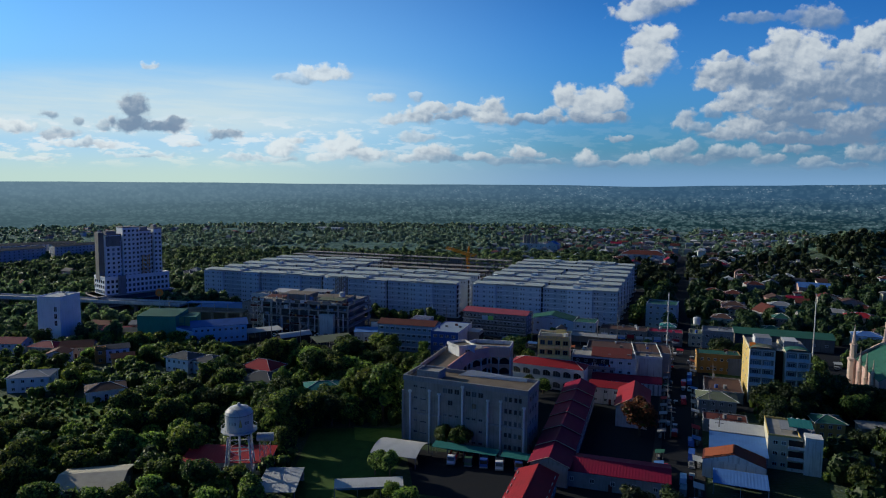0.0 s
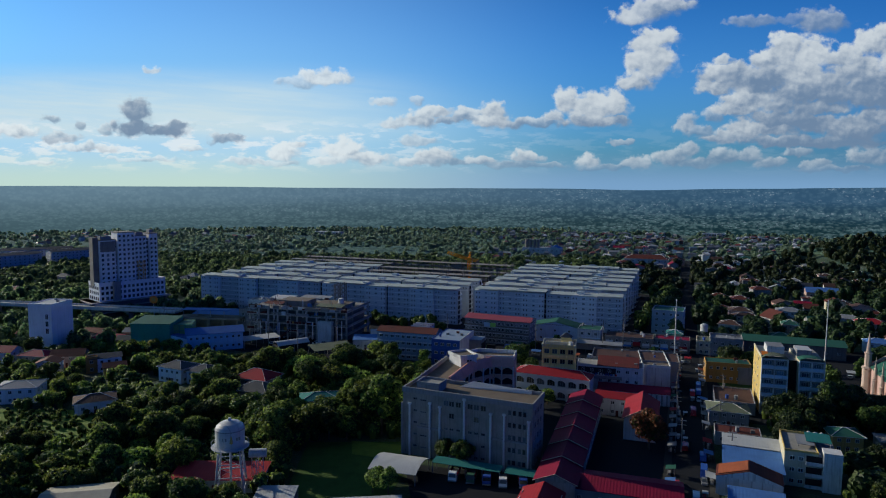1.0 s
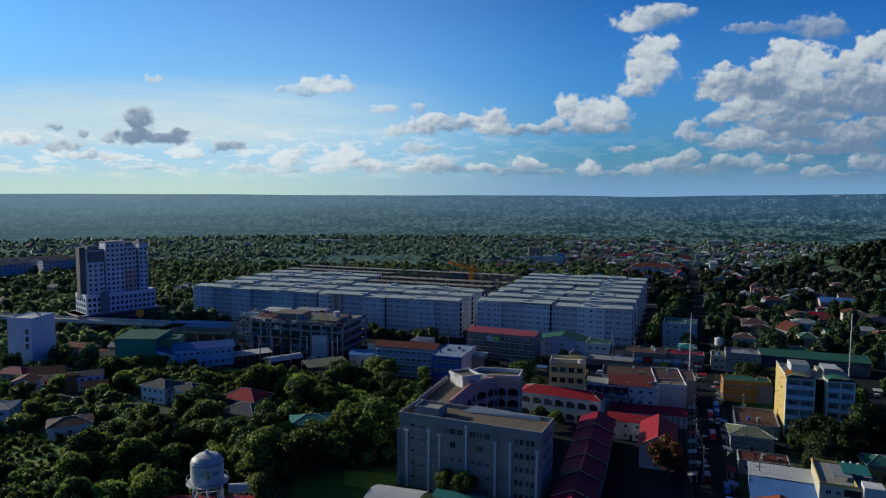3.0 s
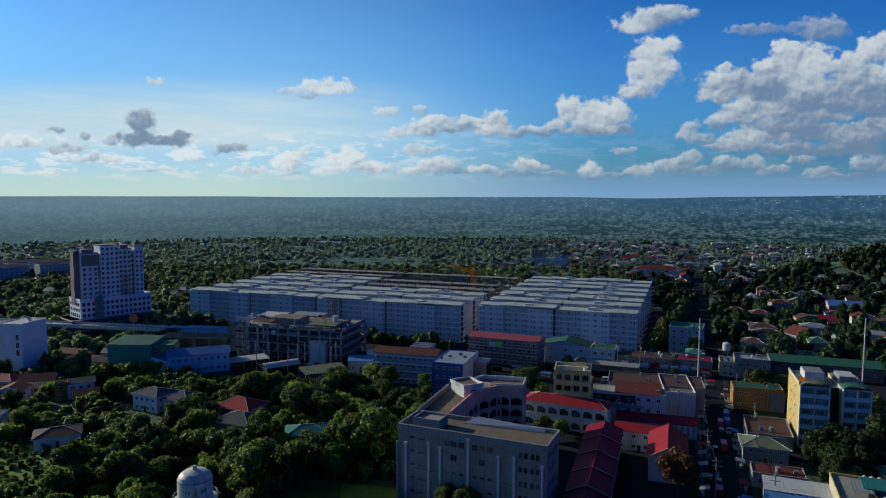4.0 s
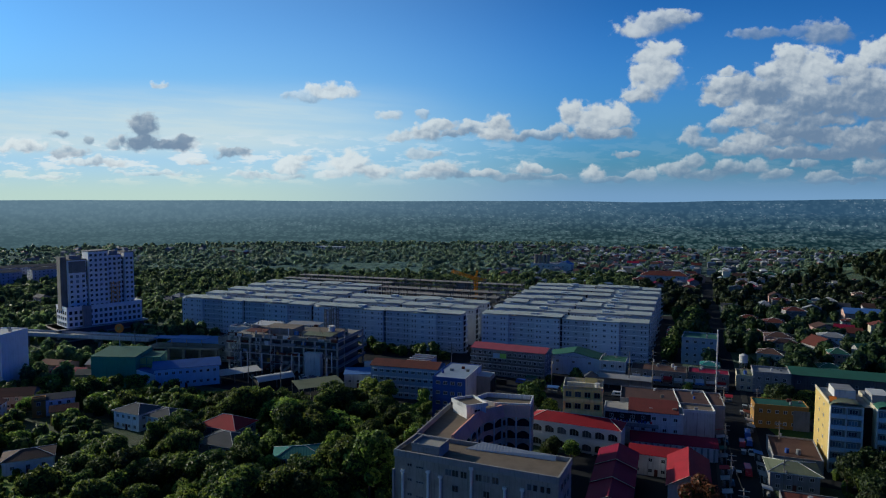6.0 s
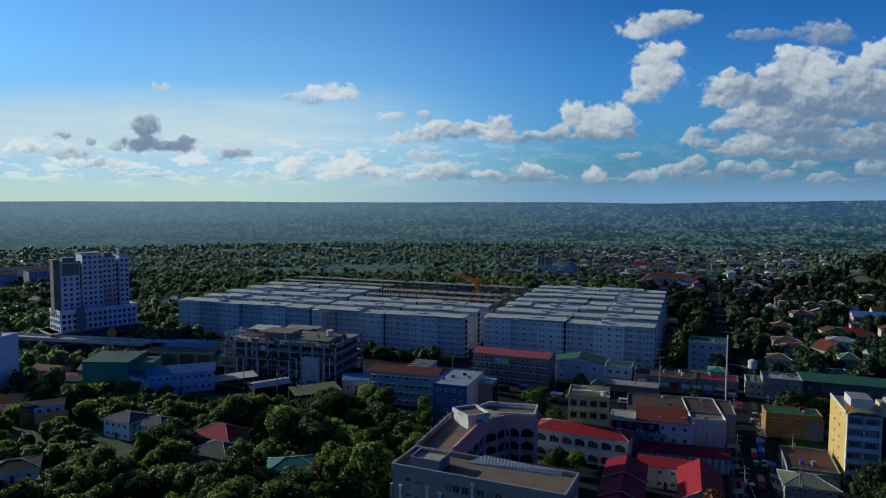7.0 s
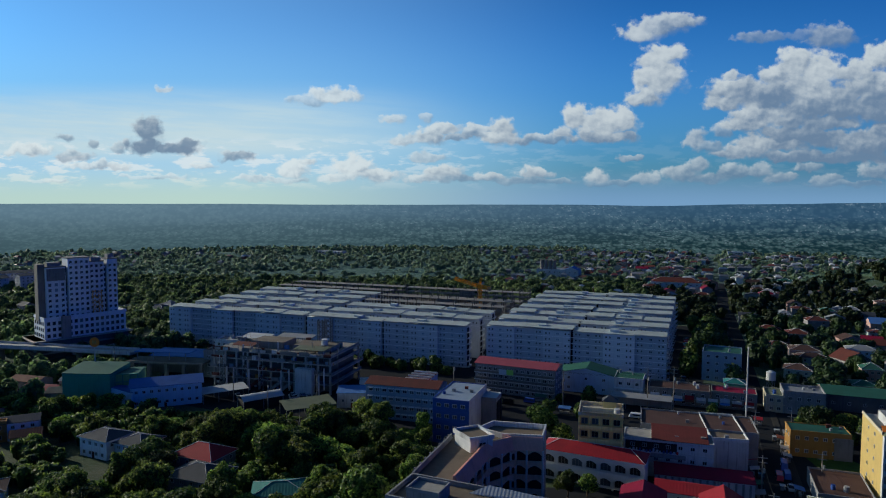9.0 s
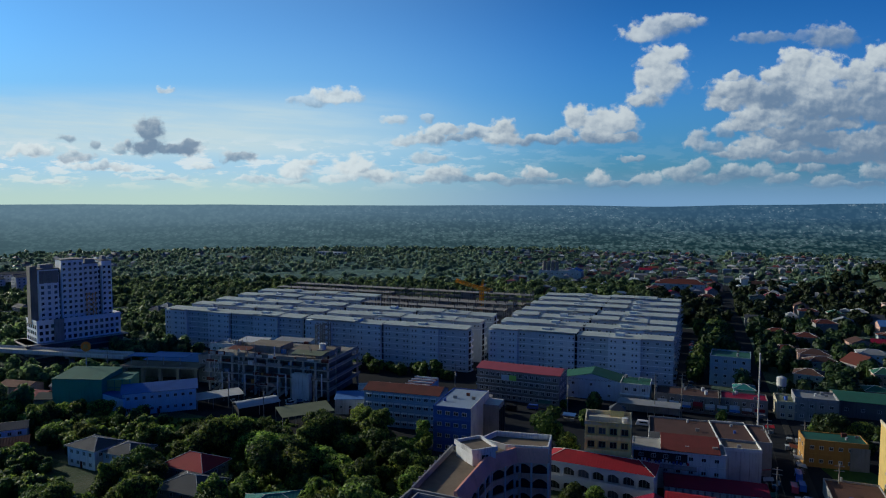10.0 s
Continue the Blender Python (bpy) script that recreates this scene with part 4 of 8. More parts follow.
# -- the tower on its podium --
def tower_block():
    t = thing("tower_building", -227.4, 415.2, 50, "unfinished white tower block with balconies on a low podium", "tower block")
    t.scale = (1, 1, 1.06)
    keep_clear(-227.4, 415.2, 50, 44, 16, 6)
    part("base", Shape().box(-8, 40, -5, 16, -0.6, 9.5, "concrete_dark"), t, "dark bare concrete parking levels")
    for k in range(3):
        part("parking_slab", Shape().box(-9, 42, -7, 17, k * 3.2 + 2.6, k * 3.2 + 3.1, "concrete_pale"), t)
    part("podium", Shape().box(-3, 39, -4.5, 12, 9.5, 19.6, "stucco_tower", "roof_slab"), t)
    part("podium_tower", Shape().box(5, 9.5, -6.2, -4.5, 9.5, 20.8, "stucco_grey"), t)
    part("terrace_rim", Shape().wall_strip([(-3.2, -4.7), (39.2, -4.7), (39.2, 12.2), (-3.2, 12.2)], 0.3, 19.6, 20.7, "stucco_tower"), t)
    bays = [(0, 9.5, 45.2, 0.0, "stucco_tower"), (10.6, 21.5, 49.4, -0.8, "stucco_tower"), (22.2, 30.0, 46.8, 1.6, "stucco_tower"), (31.2, 36.5, 48.0, -0.4, "stucco_tower")]
    for i, (x0, x1, top, f, mat) in enumerate(bays):
        part("bay", Shape().box(x0, x1, f, 8.5, 18.2, top, mat, "roof_slab"), t)
        part("roof_rim", Shape().box(x0 - 0.3, x1 + 0.3, f - 0.3, 8.8, top, top + 0.5, "concrete"), t)
        if i != 1:
            part("roof_room", Shape().box(x0 + 1.5, x1 - 1.5, 3, 7, top + 0.5, top + 2.4, "stucco_grey"), t)
        for k in range(10 if i != 1 else 11):
            z = 18.6 + k * 2.75
            if z + 2.4 > top:
                continue
            n = max(2, int((x1 - x0) / 2.6))
            for j in range(n):
                xx = x0 + (x1 - x0) * (j + 0.5) / n
                dark = i == 0 and k >= 5
                me = window_mesh(1.5, 1.6, "steel_grey" if dark else "paint_white", "pane_blue" if dark else "pane", bars=0)
                part("window", me, t, at=pose(xx, f, z + 0.5))
                if not dark and j % 2 == 0:
                    part("balcony", BALCONY, t, at=pose(xx + 0.6, f, z))
    for x0 in (9.5, 21.5, 30.0):
        # near-black fillers paint the shade between the bays
        part("recess", Shape().box(x0 + 0.01, x0 + (1.08 if x0 != 21.5 else 0.68), 1.8, 8, 18.2, 45, "shade_black"), t)
    part("lift_core", Shape().box(-3.4, -0.02, 2.5, 8, 18.2, 47.0, "concrete"), t)
    part("bare_front", Shape().box(0.2, 9.3, -0.06, -0.01, 38.5, 44.6, "concrete"), t, "bare grey unfinished top floors")
    part("hoist_scaffold", lattice(Shape(), (25, -1.4, 18.2), (25, -1.4, 32), 3.4, "crane_yellow", 2.0, 0.25), t, "orange hoist scaffold")
    windows_along(t, (-3, -4.5), (39, -4.5), (10.3, 13.4, 16.5), 15, 1.7, 1.9, margin=0.6, bars=0)
    windows_along(t, (-3, 12), (-3, -4.5), (10.3, 13.4, 16.5), 5, 1.7, 1.9, margin=0.6, bars=0)


BALCONY = Shape().box(-1.1, 1.1, -0.9, 0.0, 0, 0.14, "stucco_tower").box(-1.1, 1.1, -0.9, -0.82, 0.14, 1.0, "stucco_tower").mesh("balcony")
tower_block()

# -- long rows of flats far to the left --
for i, (x, y, turn, w) in enumerate(((-452, 590, 58, 70), (-412, 660, 52, 60), (-470, 660, 40, 70))):
    t = flat_building("row_of_flats", x, y, turn, w, 14, 14.5, "stucco_white", "white five-storey row of flats with grey roofs", "apartment block", "metal_grey", 0.4, 5, 16, 3, group="flats by the railway")
    r = gable(Shape(), w, 14, 15.0, 1.8, 0.5, "tile_grey", "x", "stucco_white")
    part("roof", r, t)

# -- the raised railway --
def viaduct():
    t = thing("viaduct", -300, 414, -8.5, "raised concrete railway viaduct on round piers", "viaduct")
    L = 132
    part("deck", Shape().box(0, L, -4, 4, 7.2, 8.4, "concrete_pale"), t)
    for yy in (-4.25, 4.0):
        part("parapet", Shape().box(0, L, yy, yy + 0.25, 7.6, 9.4, "stucco_white"), t)
    pier = Shape().tube((0, 0, -0.5), (0, 0, 6.0), 1.2, 1.2, "concrete", 12).box(-1.2, 1.2, -3.4, 3.4, 6.0, 7.2, "concrete").mesh("pier")
    for i in range(6):
        part("pier", pier, t, at=pose(8 + i * 23, 0, 0))
    keep_clear(-300, 410, -8.5, L, 8, 2)


viaduct()
t = thing("station_platform", -163, 374, -4, "open concrete station platform on columns", "station")
part("deck", Shape().box(0, 38, 0, 10, 7.6, 8.6, "concrete", "roof_brown"), t)
for i in range(5):
    part("column", Shape().box(1 + i * 8.6, 2.4 + i * 8.6, 1, 2.4, -0.5, 7.6, "concrete"), t)
part("canopy", Shape().box(2, 30, 3, 10, 12.2, 12.5, "metal_blue"), t)
for i in range(4):
    part("post", Shape().box(3 + i * 8, 3.3 + i * 8, 4, 4.3, 8.6, 12.2, "steel_grey"), t)
keep_clear(-163, 374, -4, 38, 10, 2)


def flag_sign():
    t = thing("restaurant_sign", -161.2, 344.8, 0, "tall pole with a bright orange round sign board", "sign")
    part("pole", Shape().tube((0, 0, 0), (0, 0, 21.8), 0.28, 0.2, "steel_white"), t)
    disc = Shape().prism([(2.1 * math.cos(math.tau * i / 16), 2.1 * math.sin(math.tau * i / 16)) for i in range(16)], -0.25, 0.25, "sign_orange").mesh("board")
    part("board", disc, t, "round orange board with a pale arched mark", at=pose(0, 0, 23.6, 90, 0, 0))
    mark = Shape()
    for x0, z0, x1, z1 in ((-0.9, -0.9, -0.45, 1.0), (-0.45, 1.0, 0, -0.8), (0, -0.8, 0.45, 1.0), (0.45, 1.0, 0.9, -0.9)):
        mark.tube((x0, -0.32, 23.6 + z0), (x1, -0.32, 23.6 + z1), 0.16, 0.16, "stucco_yellow", 6)
    part("mark", mark, t)


flag_sign()

# -- the concrete hall with cluttered roof decks --
def concrete_hall():
    t = thing("concrete_hall", -119, 366, GRID + 4, "weathered concrete hall with stacked open decks and roof clutter", "building")
    keep_clear(-119, 366, GRID + 4, 62, 34, 1)
    part("core", Shape().box(3, 57, 5, 30, -0.6, 15.6, "concrete_dark"), t)
    for k, (z, o) in enumerate(((4.2, 0), (8.6, -0.6), (12.8, 0), (16.0, 0.6))):
        part("deck", Shape().box(0 + o, 60 - o, 0 + o, 32 - o, z, z + 0.55, "concrete_pale", "concrete"), t)
        rnd_ = random.Random(90 + k)
        x = o
        while x < 58:
            run = rnd_.uniform(3, 9)
            if rnd_.random() < 0.72:
                mat = rnd_.choice(("concrete", "stucco_grey", "concrete_dark", "stucco_white", "metal_rust"))
                part("deck_rail", Shape().box(x, min(x + run, 60 - o), o - 0.05 - 0.5 * (rnd_.random() < 0.3), o + 0.2, z + 0.4, z + rnd_.uniform(1.0, 2.2), mat), t)
            x += run + rnd_.uniform(0.1, 1.2)
        part("end_rail", Shape().box(59.8 - o, 60 - o, o, 32 - o, z + 0.4, z + 1.5, "stucco_grey"), t)
    col = Shape().box(-0.4, 0.4, -0.4, 0.4, -0.5, 16, "concrete_pale").mesh("column")
    for i in range(11):
        part("column", col, t, at=pose(1 + i * 5.8, 0.9, 0))
        part("column", col, t, at=pose(1 + i * 5.8, 31, 0))
    part("roof_house", Shape().box(14, 31, 10, 22, 16.5, 19.5, "concrete", "roof_brown"), t)
    part("roof_house", Shape().box(36, 55, 10, 22, 16.5, 18.8, "stucco_grey", "roof_brown"), t)
    rnd = random.Random(5)
    for i in range(26):
        x, y, a = 4 + rnd.random() * 52, 2.5 + rnd.random() * 26, 0.6 + rnd.random() * 1.6
        part("roof_unit", Shape().box(x, x + a, y, y + a * 0.8, 16.5, 16.5 + a * (0.8 + rnd.random()), rnd.choice(("steel_white", "steel_grey", "concrete", "metal_green", "metal_rust"))), t)
    prop = Shape().tube((0, 0, 0), (0, 0, 5.2), 0.12, 0.12, "steel_grey", 6).mesh("prop")
    for i in range(24):
        part("prop", prop, t, at=pose(2 + rnd.random() * 54, 1.2 + rnd.random() * 5, rnd.choice((4.5, 8.9, 13.1, 16.4))))
    for i in range(7):
        x = 3 + i * 8 + rnd.random() * 3
        part("ramp", Shape().solid([(x, -2.2, 0.2), (x + 1.6, -2.2, 0.2), (x + 6.6, -0.6, 4.3), (x + 5.0, -0.6, 4.3)], [(x, -2.2, 0.6), (x + 1.6, -2.2, 0.6), (x + 6.6, -0.6, 4.7), (x + 5.0, -0.6, 4.7)], rnd.choice(("concrete", "metal_rust", "concrete_dark"))), t)
    post = Shape().box(-0.22, 0.22, -0.22, 0.22, 0, 9.5, "stucco_white").mesh("bare_post")
    for x, y, z in ((9, -1.5, 0), (12.5, -1.5, 0), (21, -2.4, 0), (37, -2.5, 0.5), (41, -2.6, 1.5), (55, -2, 0), (58, -3, 3), (33, 2, 12), (16, 1, 10)):
        part("bare_post", post, t, at=pose(x, y, z))
    for i in range(46):
        k, a = rnd.choice((0.5, 4.6, 9.0, 13.2, 16.5)), rnd.uniform(0.6, 2.2)
        x, y = 1 + rnd.random() * 57, rnd.uniform(-1.0, 2.4) if k < 16 else rnd.uniform(1, 28)
        part("clutter", Shape().box(x, x + a, y, y + a * 0.5, k, k + rnd.uniform(0.5, 2.0), rnd.choice(("steel_white", "stucco_white", "concrete", "metal_rust", "metal_blue", "metal_paleblue", "stucco_orange"))), t)
    for i in range(18):
        x, y = 2 + rnd.random() * 55, 1 + rnd.random() * 27
        part("rod", Shape().bar((x, y, 16.4), (x + rnd.uniform(-1, 1), y, 16.4 + rnd.uniform(2, 5.5)), 0.12, rnd.choice(("steel_white", "metal_rust", "concrete"))), t)
    for i in range(12):
        x = 1 + i * 4.9 + rnd.uniform(-0.6, 0.6)
        part("edge_beam", Shape().box(x, x + rnd.uniform(2.2, 4.4), 0.3, 0.75, 16.56, 16.56 + rnd.uniform(0.7, 1.7), rnd.choice(("concrete_pale", "stucco_white", "concrete"))), t)
    for x, y, w, d, z, m in ((3, 18, 14, 9, 18.6, "metal_white"), (20, 23, 18, 7, 19.0, "metal_grey"), (40, 3, 15, 6, 18.4, "metal_olive"), (8, 4, 11, 5, 18.2, "metal_rust")):
        roof = shed_roof(Shape(), x, x + w, y, y + d, z, z + 0.7, m)
        for px, py in ((x + 0.3, y + 0.3), (x + w - 0.3, y + 0.3), (x + 0.3, y + d - 0.3), (x + w - 0.3, y + d - 0.3)):
            roof.bar((px, py, 16.4), (px, py, z + 0.2), 0.14, "steel_white")
        part("roof_shed", roof, t)
    for x in (5, 17, 25, 49):
        s = Shape()
        for k in range(4):
            for xx in (x, x + 2.2):
                s.bar((xx, -1.2, k * 3.6), (xx, -1.2, k * 3.6 + 3.6), 0.13, "steel_white")
            s.bar((x, -1.2, k * 3.6 + 3.6), (x + 2.2, -1.2, k * 3.6 + 3.6), 0.12, "steel_white")
            s.bar((x, -1.2, k * 3.6), (x + 2.2, -1.2, k * 3.6 + 3.6), 0.09, "steel_white")
        part("scaffold", s, t, "pale steel scaffold bay")
    part("stair_tower", Shape().box(44, 52, -3, -0.02, -0.6, 11.5, "stucco_white"), t)
    part("scaffold_tower", lattice(lattice(Shape(), (43, 24, 16.5), (43, 24, 28), 2.4, "concrete", 2.2, 0.35), (47, 24, 16.5), (47, 24, 29), 2.6, "concrete", 2.2, 0.35), t)
    part("tank", Shape().tube((50, 14, 18.8), (50, 14, 21.5), 1.5, 1.5, "paint_white", 14), t)


concrete_hall()
flat_building("stacked_house", -128, 379, GRID + 8, 20, 14, 12, "stucco_grey", "grey stepped house with white terraces", storeys=3, front=5, sides=2, parapet=1.0)
flat_building("terrace_house", -124, 383, GRID + 8, 13, 9, 17, "stucco_white", "small white upper house with terrace", storeys=5, front=4, sides=2)
roofed_house("blue_canopy", -158, 388, -6, 34, 12, 8, "concrete_dark", "metal_blue", "long blue sheet roof over an open hall", "shed", 1.2, 0.8, front=0, sides=0, door=False, category="shed")

# -- left middle: white box, green hall, blue school --
t = flat_building("white_box_building", -216.5, 327, -5, 12.5, 16, 23.5, "stucco_tower", "tall plain white box building with one strip of windows", "building", "metal_white", 0.4, ledges=False)
windows_along(t, (8, 0), (12, 0), (9.0, 12.6, 16.2), 1, 1.6, 2.6, margin=0.8)
roofed_house("green_hall", -166, 329, 0, 20, 16, 14, "stucco_green", "metal_green", "dark green walled hall with green metal roof", "shed", 1.2, 0.2, front=0, sides=0, door=False, category="warehouse")
t = thing("lime_annex", -145.8, 331, 12, "open lime green framed annex with glazed bays", "building")
part("wall", Shape().box(0, 9, 2, 14, -0.5, 13, "stucco_lime", "metal_green"), t)
for i in range(4):
    part("post", Shape().box(i * 2.9, i * 2.9 + 0.3, 1.6, 1.98, 0, 13, "stucco_green"), t)
for k in range(4):
    part("beam", Shape().box(0, 9, 1.55, 1.97, 3.2 * (k + 1), 3.2 * (k + 1) + 0.3, "stucco_green"), t)
keep_clear(-146, 331, 12, 9, 14)
roofed_house("blue_school", -137, 327.5, 24, 27, 13, 9, "stucco_sky", "metal_blue", "pale blue two-storey school with blue metal roof", "gable_x", 2.0, 0.8, 2, 9, 4, category="school")
roofed_house("blue_hall", -154, 331.5, -14, 18, 12, 7, "stucco_sky", "metal_blue", "pale blue hall with curved blue roof", "gable_y", 1.4, 0.3, 1, 0, 0, door=False, category="hall")

# -- sheds before the hall --
def open_shed(x, y, turn, w, d, h, roof, label, rise=0.6, walls=None):
    t = thing("open_shed", x, y, turn, label, "shed")
    keep_clear(x, y, turn, w, d, 0.5)
    s = Shape()
    shed_roof(s, 0, w, 0, d, h, h + rise, roof)
    part("roof", s, t)
    n = max(2, int(w / 5))
    for i in range(n + 1):
        for yy in (0.2, d - 0.2):
            xx = 0.2 + (w - 0.4) * i / n
            part("post", Shape().tube((xx, yy, -0.3), (xx, yy, h + (rise * yy / d)), 0.1, 0.1, "steel_grey", 6), t)
    if walls:
        part("wall", Shape().box(0.3, w - 0.3, d - 0.5, d - 0.32, -0.3, h, walls), t)
    return t


open_shed(-111, 336, 34, 19, 9, 4.2, "metal_white", "open parking shed with grey white sheet roof")
open_shed(-70, 314, 30, 20, 11, 5.0, "metal_olive", "open yard shed with olive green sheet roof", 1.0)


def arched_shed(x, y, turn, w, d, h, rise, material, label, ends=None):
    """A vaulted sheet roof on posts; the vault runs along x."""
    t = thing("arched_shed", x, y, turn, label, "shed")
    keep_clear(x, y, turn, w, d, 0.5)
    n, s = 12, Shape()
    arc = [(d * i / n, h + rise * math.sin(math.pi * i / n)) for i in range(n + 1)]
    ring = [(y, z) for y, z in arc] + [(y, z + 0.12) for y, z in reversed(arc)]
    s.solid([(0, y, z) for y, z in ring], [(w, y, z) for y, z in ring], material)
    part("roof", s, t)
    for xx in (0.3, w / 2, w - 0.3):
        for yy in (0.25, d - 0.25):
            part("post", Shape().tube((xx, yy, -0.3), (xx, yy, h + 0.1), 0.12, 0.12, "steel_grey", 6), t)
    if ends:
        part("wall", Shape().box(0.3, w - 0.3, 0.3, d - 0.3, -0.3, h, ends), t)
    return t


# a dark wall stands for the shade behind the open front
arched_shed(-91, 327, 38, 17, 8, 4, 1.6, "metal_white", "white vaulted shed, a dark wall painting its open front's shade", "shade_black")

# -- dormitory with white hoods over its windows --
t = flat_building("dormitory", -41.5, 324, GRID + 4, 29.5, 12, 13.0, "stucco_slate", "slate blue dormitory with white window hoods and rust red roof", "building", storeys=4, front=10, sides=3, parapet=0.2, win=(1.7, 1.4), hood=True)
part("roof", gable(Shape(), 14, 12, 13.3, 1.6, 0.4, "metal_rust", "x", "stucco_grey"), t)
part("roof", gable(Shape(), 15, 12, 13.35, 1.7, 0.4, "metal_rust", "x", "stucco_grey"), t, at=pose(14.4, 0, 0))
for k in range(4):
    for i in range(10):
        x, z = 0.8 + (i + 0.5) * 2.79, 13.0 / 4 * k + 2.55
        part("window_hood", Shape().solid([(x - 1.15, -0.95, z - 0.25), (x + 1.15, -0.95, z - 0.25), (x + 1.15, -0.16, z), (x - 1.15, -0.16, z)], [(x - 1.15, -0.95, z - 0.13), (x + 1.15, -0.95, z - 0.13), (x + 1.15, -0.16, z + 0.12), (x - 1.15, -0.16, z + 0.12)], "paint_white"), t, "white window hood")
t = thing("roof_terrace_frame", -27, 333, GRID + 4, "white open roof frame over a red floored terrace", "terrace")
part("floor", Shape().box(0, 10, 0, 12, -0.3, 13.0, "stucco_white", "metal_rust"), t)
for i in range(4):
    part("beam", Shape().box(0, 10, i * 3.8, i * 3.8 + 0.4, 13.0, 13.6, "paint_white"), t)
keep_clear(-27, 333, GRID, 10, 12)
roofed_house("small_blue_shed", -55, 335, 4, 12, 9, 6, "stucco_white", "metal_blue", "small white building with blue sheet roof", "shed", 0.8, 0.4, front=3, sides=1)
roofed_house("small_white_house", -48, 350, 8, 13, 9, 6, "stucco_white", "metal_white", "small white house with pale roof", "gable_x", 1.4, 0.4, front=3, sides=1)

# -- blue walled building with white roof --
t = flat_building("blue_building", -13.8, 298, GRID + 2, 13.2, 23, 15.5, "stucco_deepblue", "deep blue walled building with pale blue sheet roof", "building", "metal_paleblue", 0.25, 4, 4, 0, ledges=True, win=(1.6, 1.3))
part("side_wall", Shape().box(13.06, 13.3, 0.0, 23, -0.5, 16.0, "stucco_white"), t, "plain white side wall")
part("porch", Shape().box(13.4, 19, 15, 23, -0.5, 13.2, "stucco_grey", "metal_white"), t)
# dark slabs paint the shade of the porch openings
for i in range(3):
    part("arch", Shape().box(19.02, 19.4, 15.5 + i * 2.6, 17.2 + i * 2.6, 1, 11.5, "shade_black"), t)

# -- pink roofed shop house --
t = flat_building("shop_house", 1.3, 363, GRID - 3, 36, 13, 12.4, "stucco_grey", "grey shop house with pink metal roof and dark galleries", "building", storeys=4, front=14, sides=3, parapet=0.2, win=(1.5, 1.5))
part("roof", gable(Shape(), 36, 13, 12.8, 1.5, 0.5, "metal_pink", "x", "stucco_cream"), t)
for k in range(3):
    part("gallery", Shape().box(0, 36, -1.62, -0.25, 2.8 + k * 3.1, 3.1 + k * 3.1, "stucco_white").box(0, 36, -1.6, -1.5, 3.1 + k * 3.1, 4.0 + k * 3.1, "concrete_dark"), t)
part("banner", Shape().box(15, 18, -1.75, -1.62, 9.2, 11.4, "sign_lime").box(11.5, 14.9, -1.75, -1.62, 9.2, 11.4, "stucco_paleblue"), t, "lime and pale blue banner")

# -- shops behind the cross street --
roofed_house("corner_shop", 38.5, 366, GRID, 24, 13, 8.5, "stucco_paleblue", "metal_green", "pale blue shop with green gable roof", "gable_y", 2.6, 0.5, 2, 3, 2, category="shop")
t = flat_building("shop_with_arcade", 61, 356.5, GRID, 12, 12, 8.6, "stucco_white", "white shop with green roof and rounded arcade", "shop", "metal_green", 0.3, 2, 3, 2)
for i in range(4):
    part("column", Shape().tube((0.8 + i * 3.4, -1.4, 0), (0.8 + i * 3.4, -1.4, 4.2), 0.22, 0.22, "paint_white"), t)
part("gallery", Shape().box(0, 12, -1.8, -0.02, 4.2, 4.6, "paint_white"), t)
open_shed(56.5, 342, GRID, 24, 7, 4.6, "metal_grey", "long pale canopy over a row of stalls", 0.4, "stucco_grey")
flat_building("shop_row", 74, 350, GRID, 24, 12, 6.4, "concrete", "low row of shops with brown roof and white sign band", "shop", "tile_brown", 0.5, 2, 6, 2)
flat_building("shop_row", 98, 344, GRID, 17, 10, 6.6, "concrete", "low shops with maroon roof and cream gable", "shop", "metal_maroon", 0.5, 2, 5, 2)
flat_building("guest_house", 108.6, 388, GRID - 4, 17, 16, 13.4, "stucco_slate", "grey blue house with green roofed terrace", "house", "metal_green", 0.6, 4, 4, 3)
roofed_house("small_roofed_stall", 108, 357, GRID, 8, 7, 7, "stucco_green", "metal_teal", "small stall with teal green roof", "hip", 1.4, 0.5, front=2, sides=1)
flat_building("shop_row", 118, 340, GRID, 7, 12, 6.6, "stucco_cream", "narrow shop with olive roof", "shop", "metal_olive", 0.5, 2, 2, 2)
flat_building("white_shop", 124, 338, GRID, 15, 12, 8.4, "stucco_grey", "grey white shop with blue awning on the corner", "shop", "metal_grey", 0.9, 2, 4, 2)
roofed_house("green_market", 143, 344, GRID, 46, 16, 6.6, "concrete_dark", "metal_green", "long market hall with dark green roof", "gable_x", 1.8, 0.5, front=8, sides=2, category="market")

bands = thing("sign_row", 74, 349.2, GRID, "pale sign boards above the shop fronts", "sign")
for i in range(9):
    part("board", Shape().box(0.6 + i * 4.5, 4.2 + i * 4.5, -0.25, -0.05, 3.1, 4.3 + 0.5 * (i % 3 == 0), ("paint_white", "stucco_paleblue", "stucco_white", "metal_red", "paint_white")[i % 5]), bands)
    part("awning", Shape().solid([(0.5 + i * 4.5, -1.7, 2.5), (4.3 + i * 4.5, -1.7, 2.5), (4.3 + i * 4.5, -0.05, 3.0), (0.5 + i * 4.5, -0.05, 3.0)], [(0.5 + i * 4.5, -1.7, 2.58), (4.3 + i * 4.5, -1.7, 2.58), (4.3 + i * 4.5, -0.05, 3.08), (0.5 + i * 4.5, -0.05, 3.08)], ("metal_grey", "metal_green", "metal_blue", "metal_rust")[i % 4]), bands)

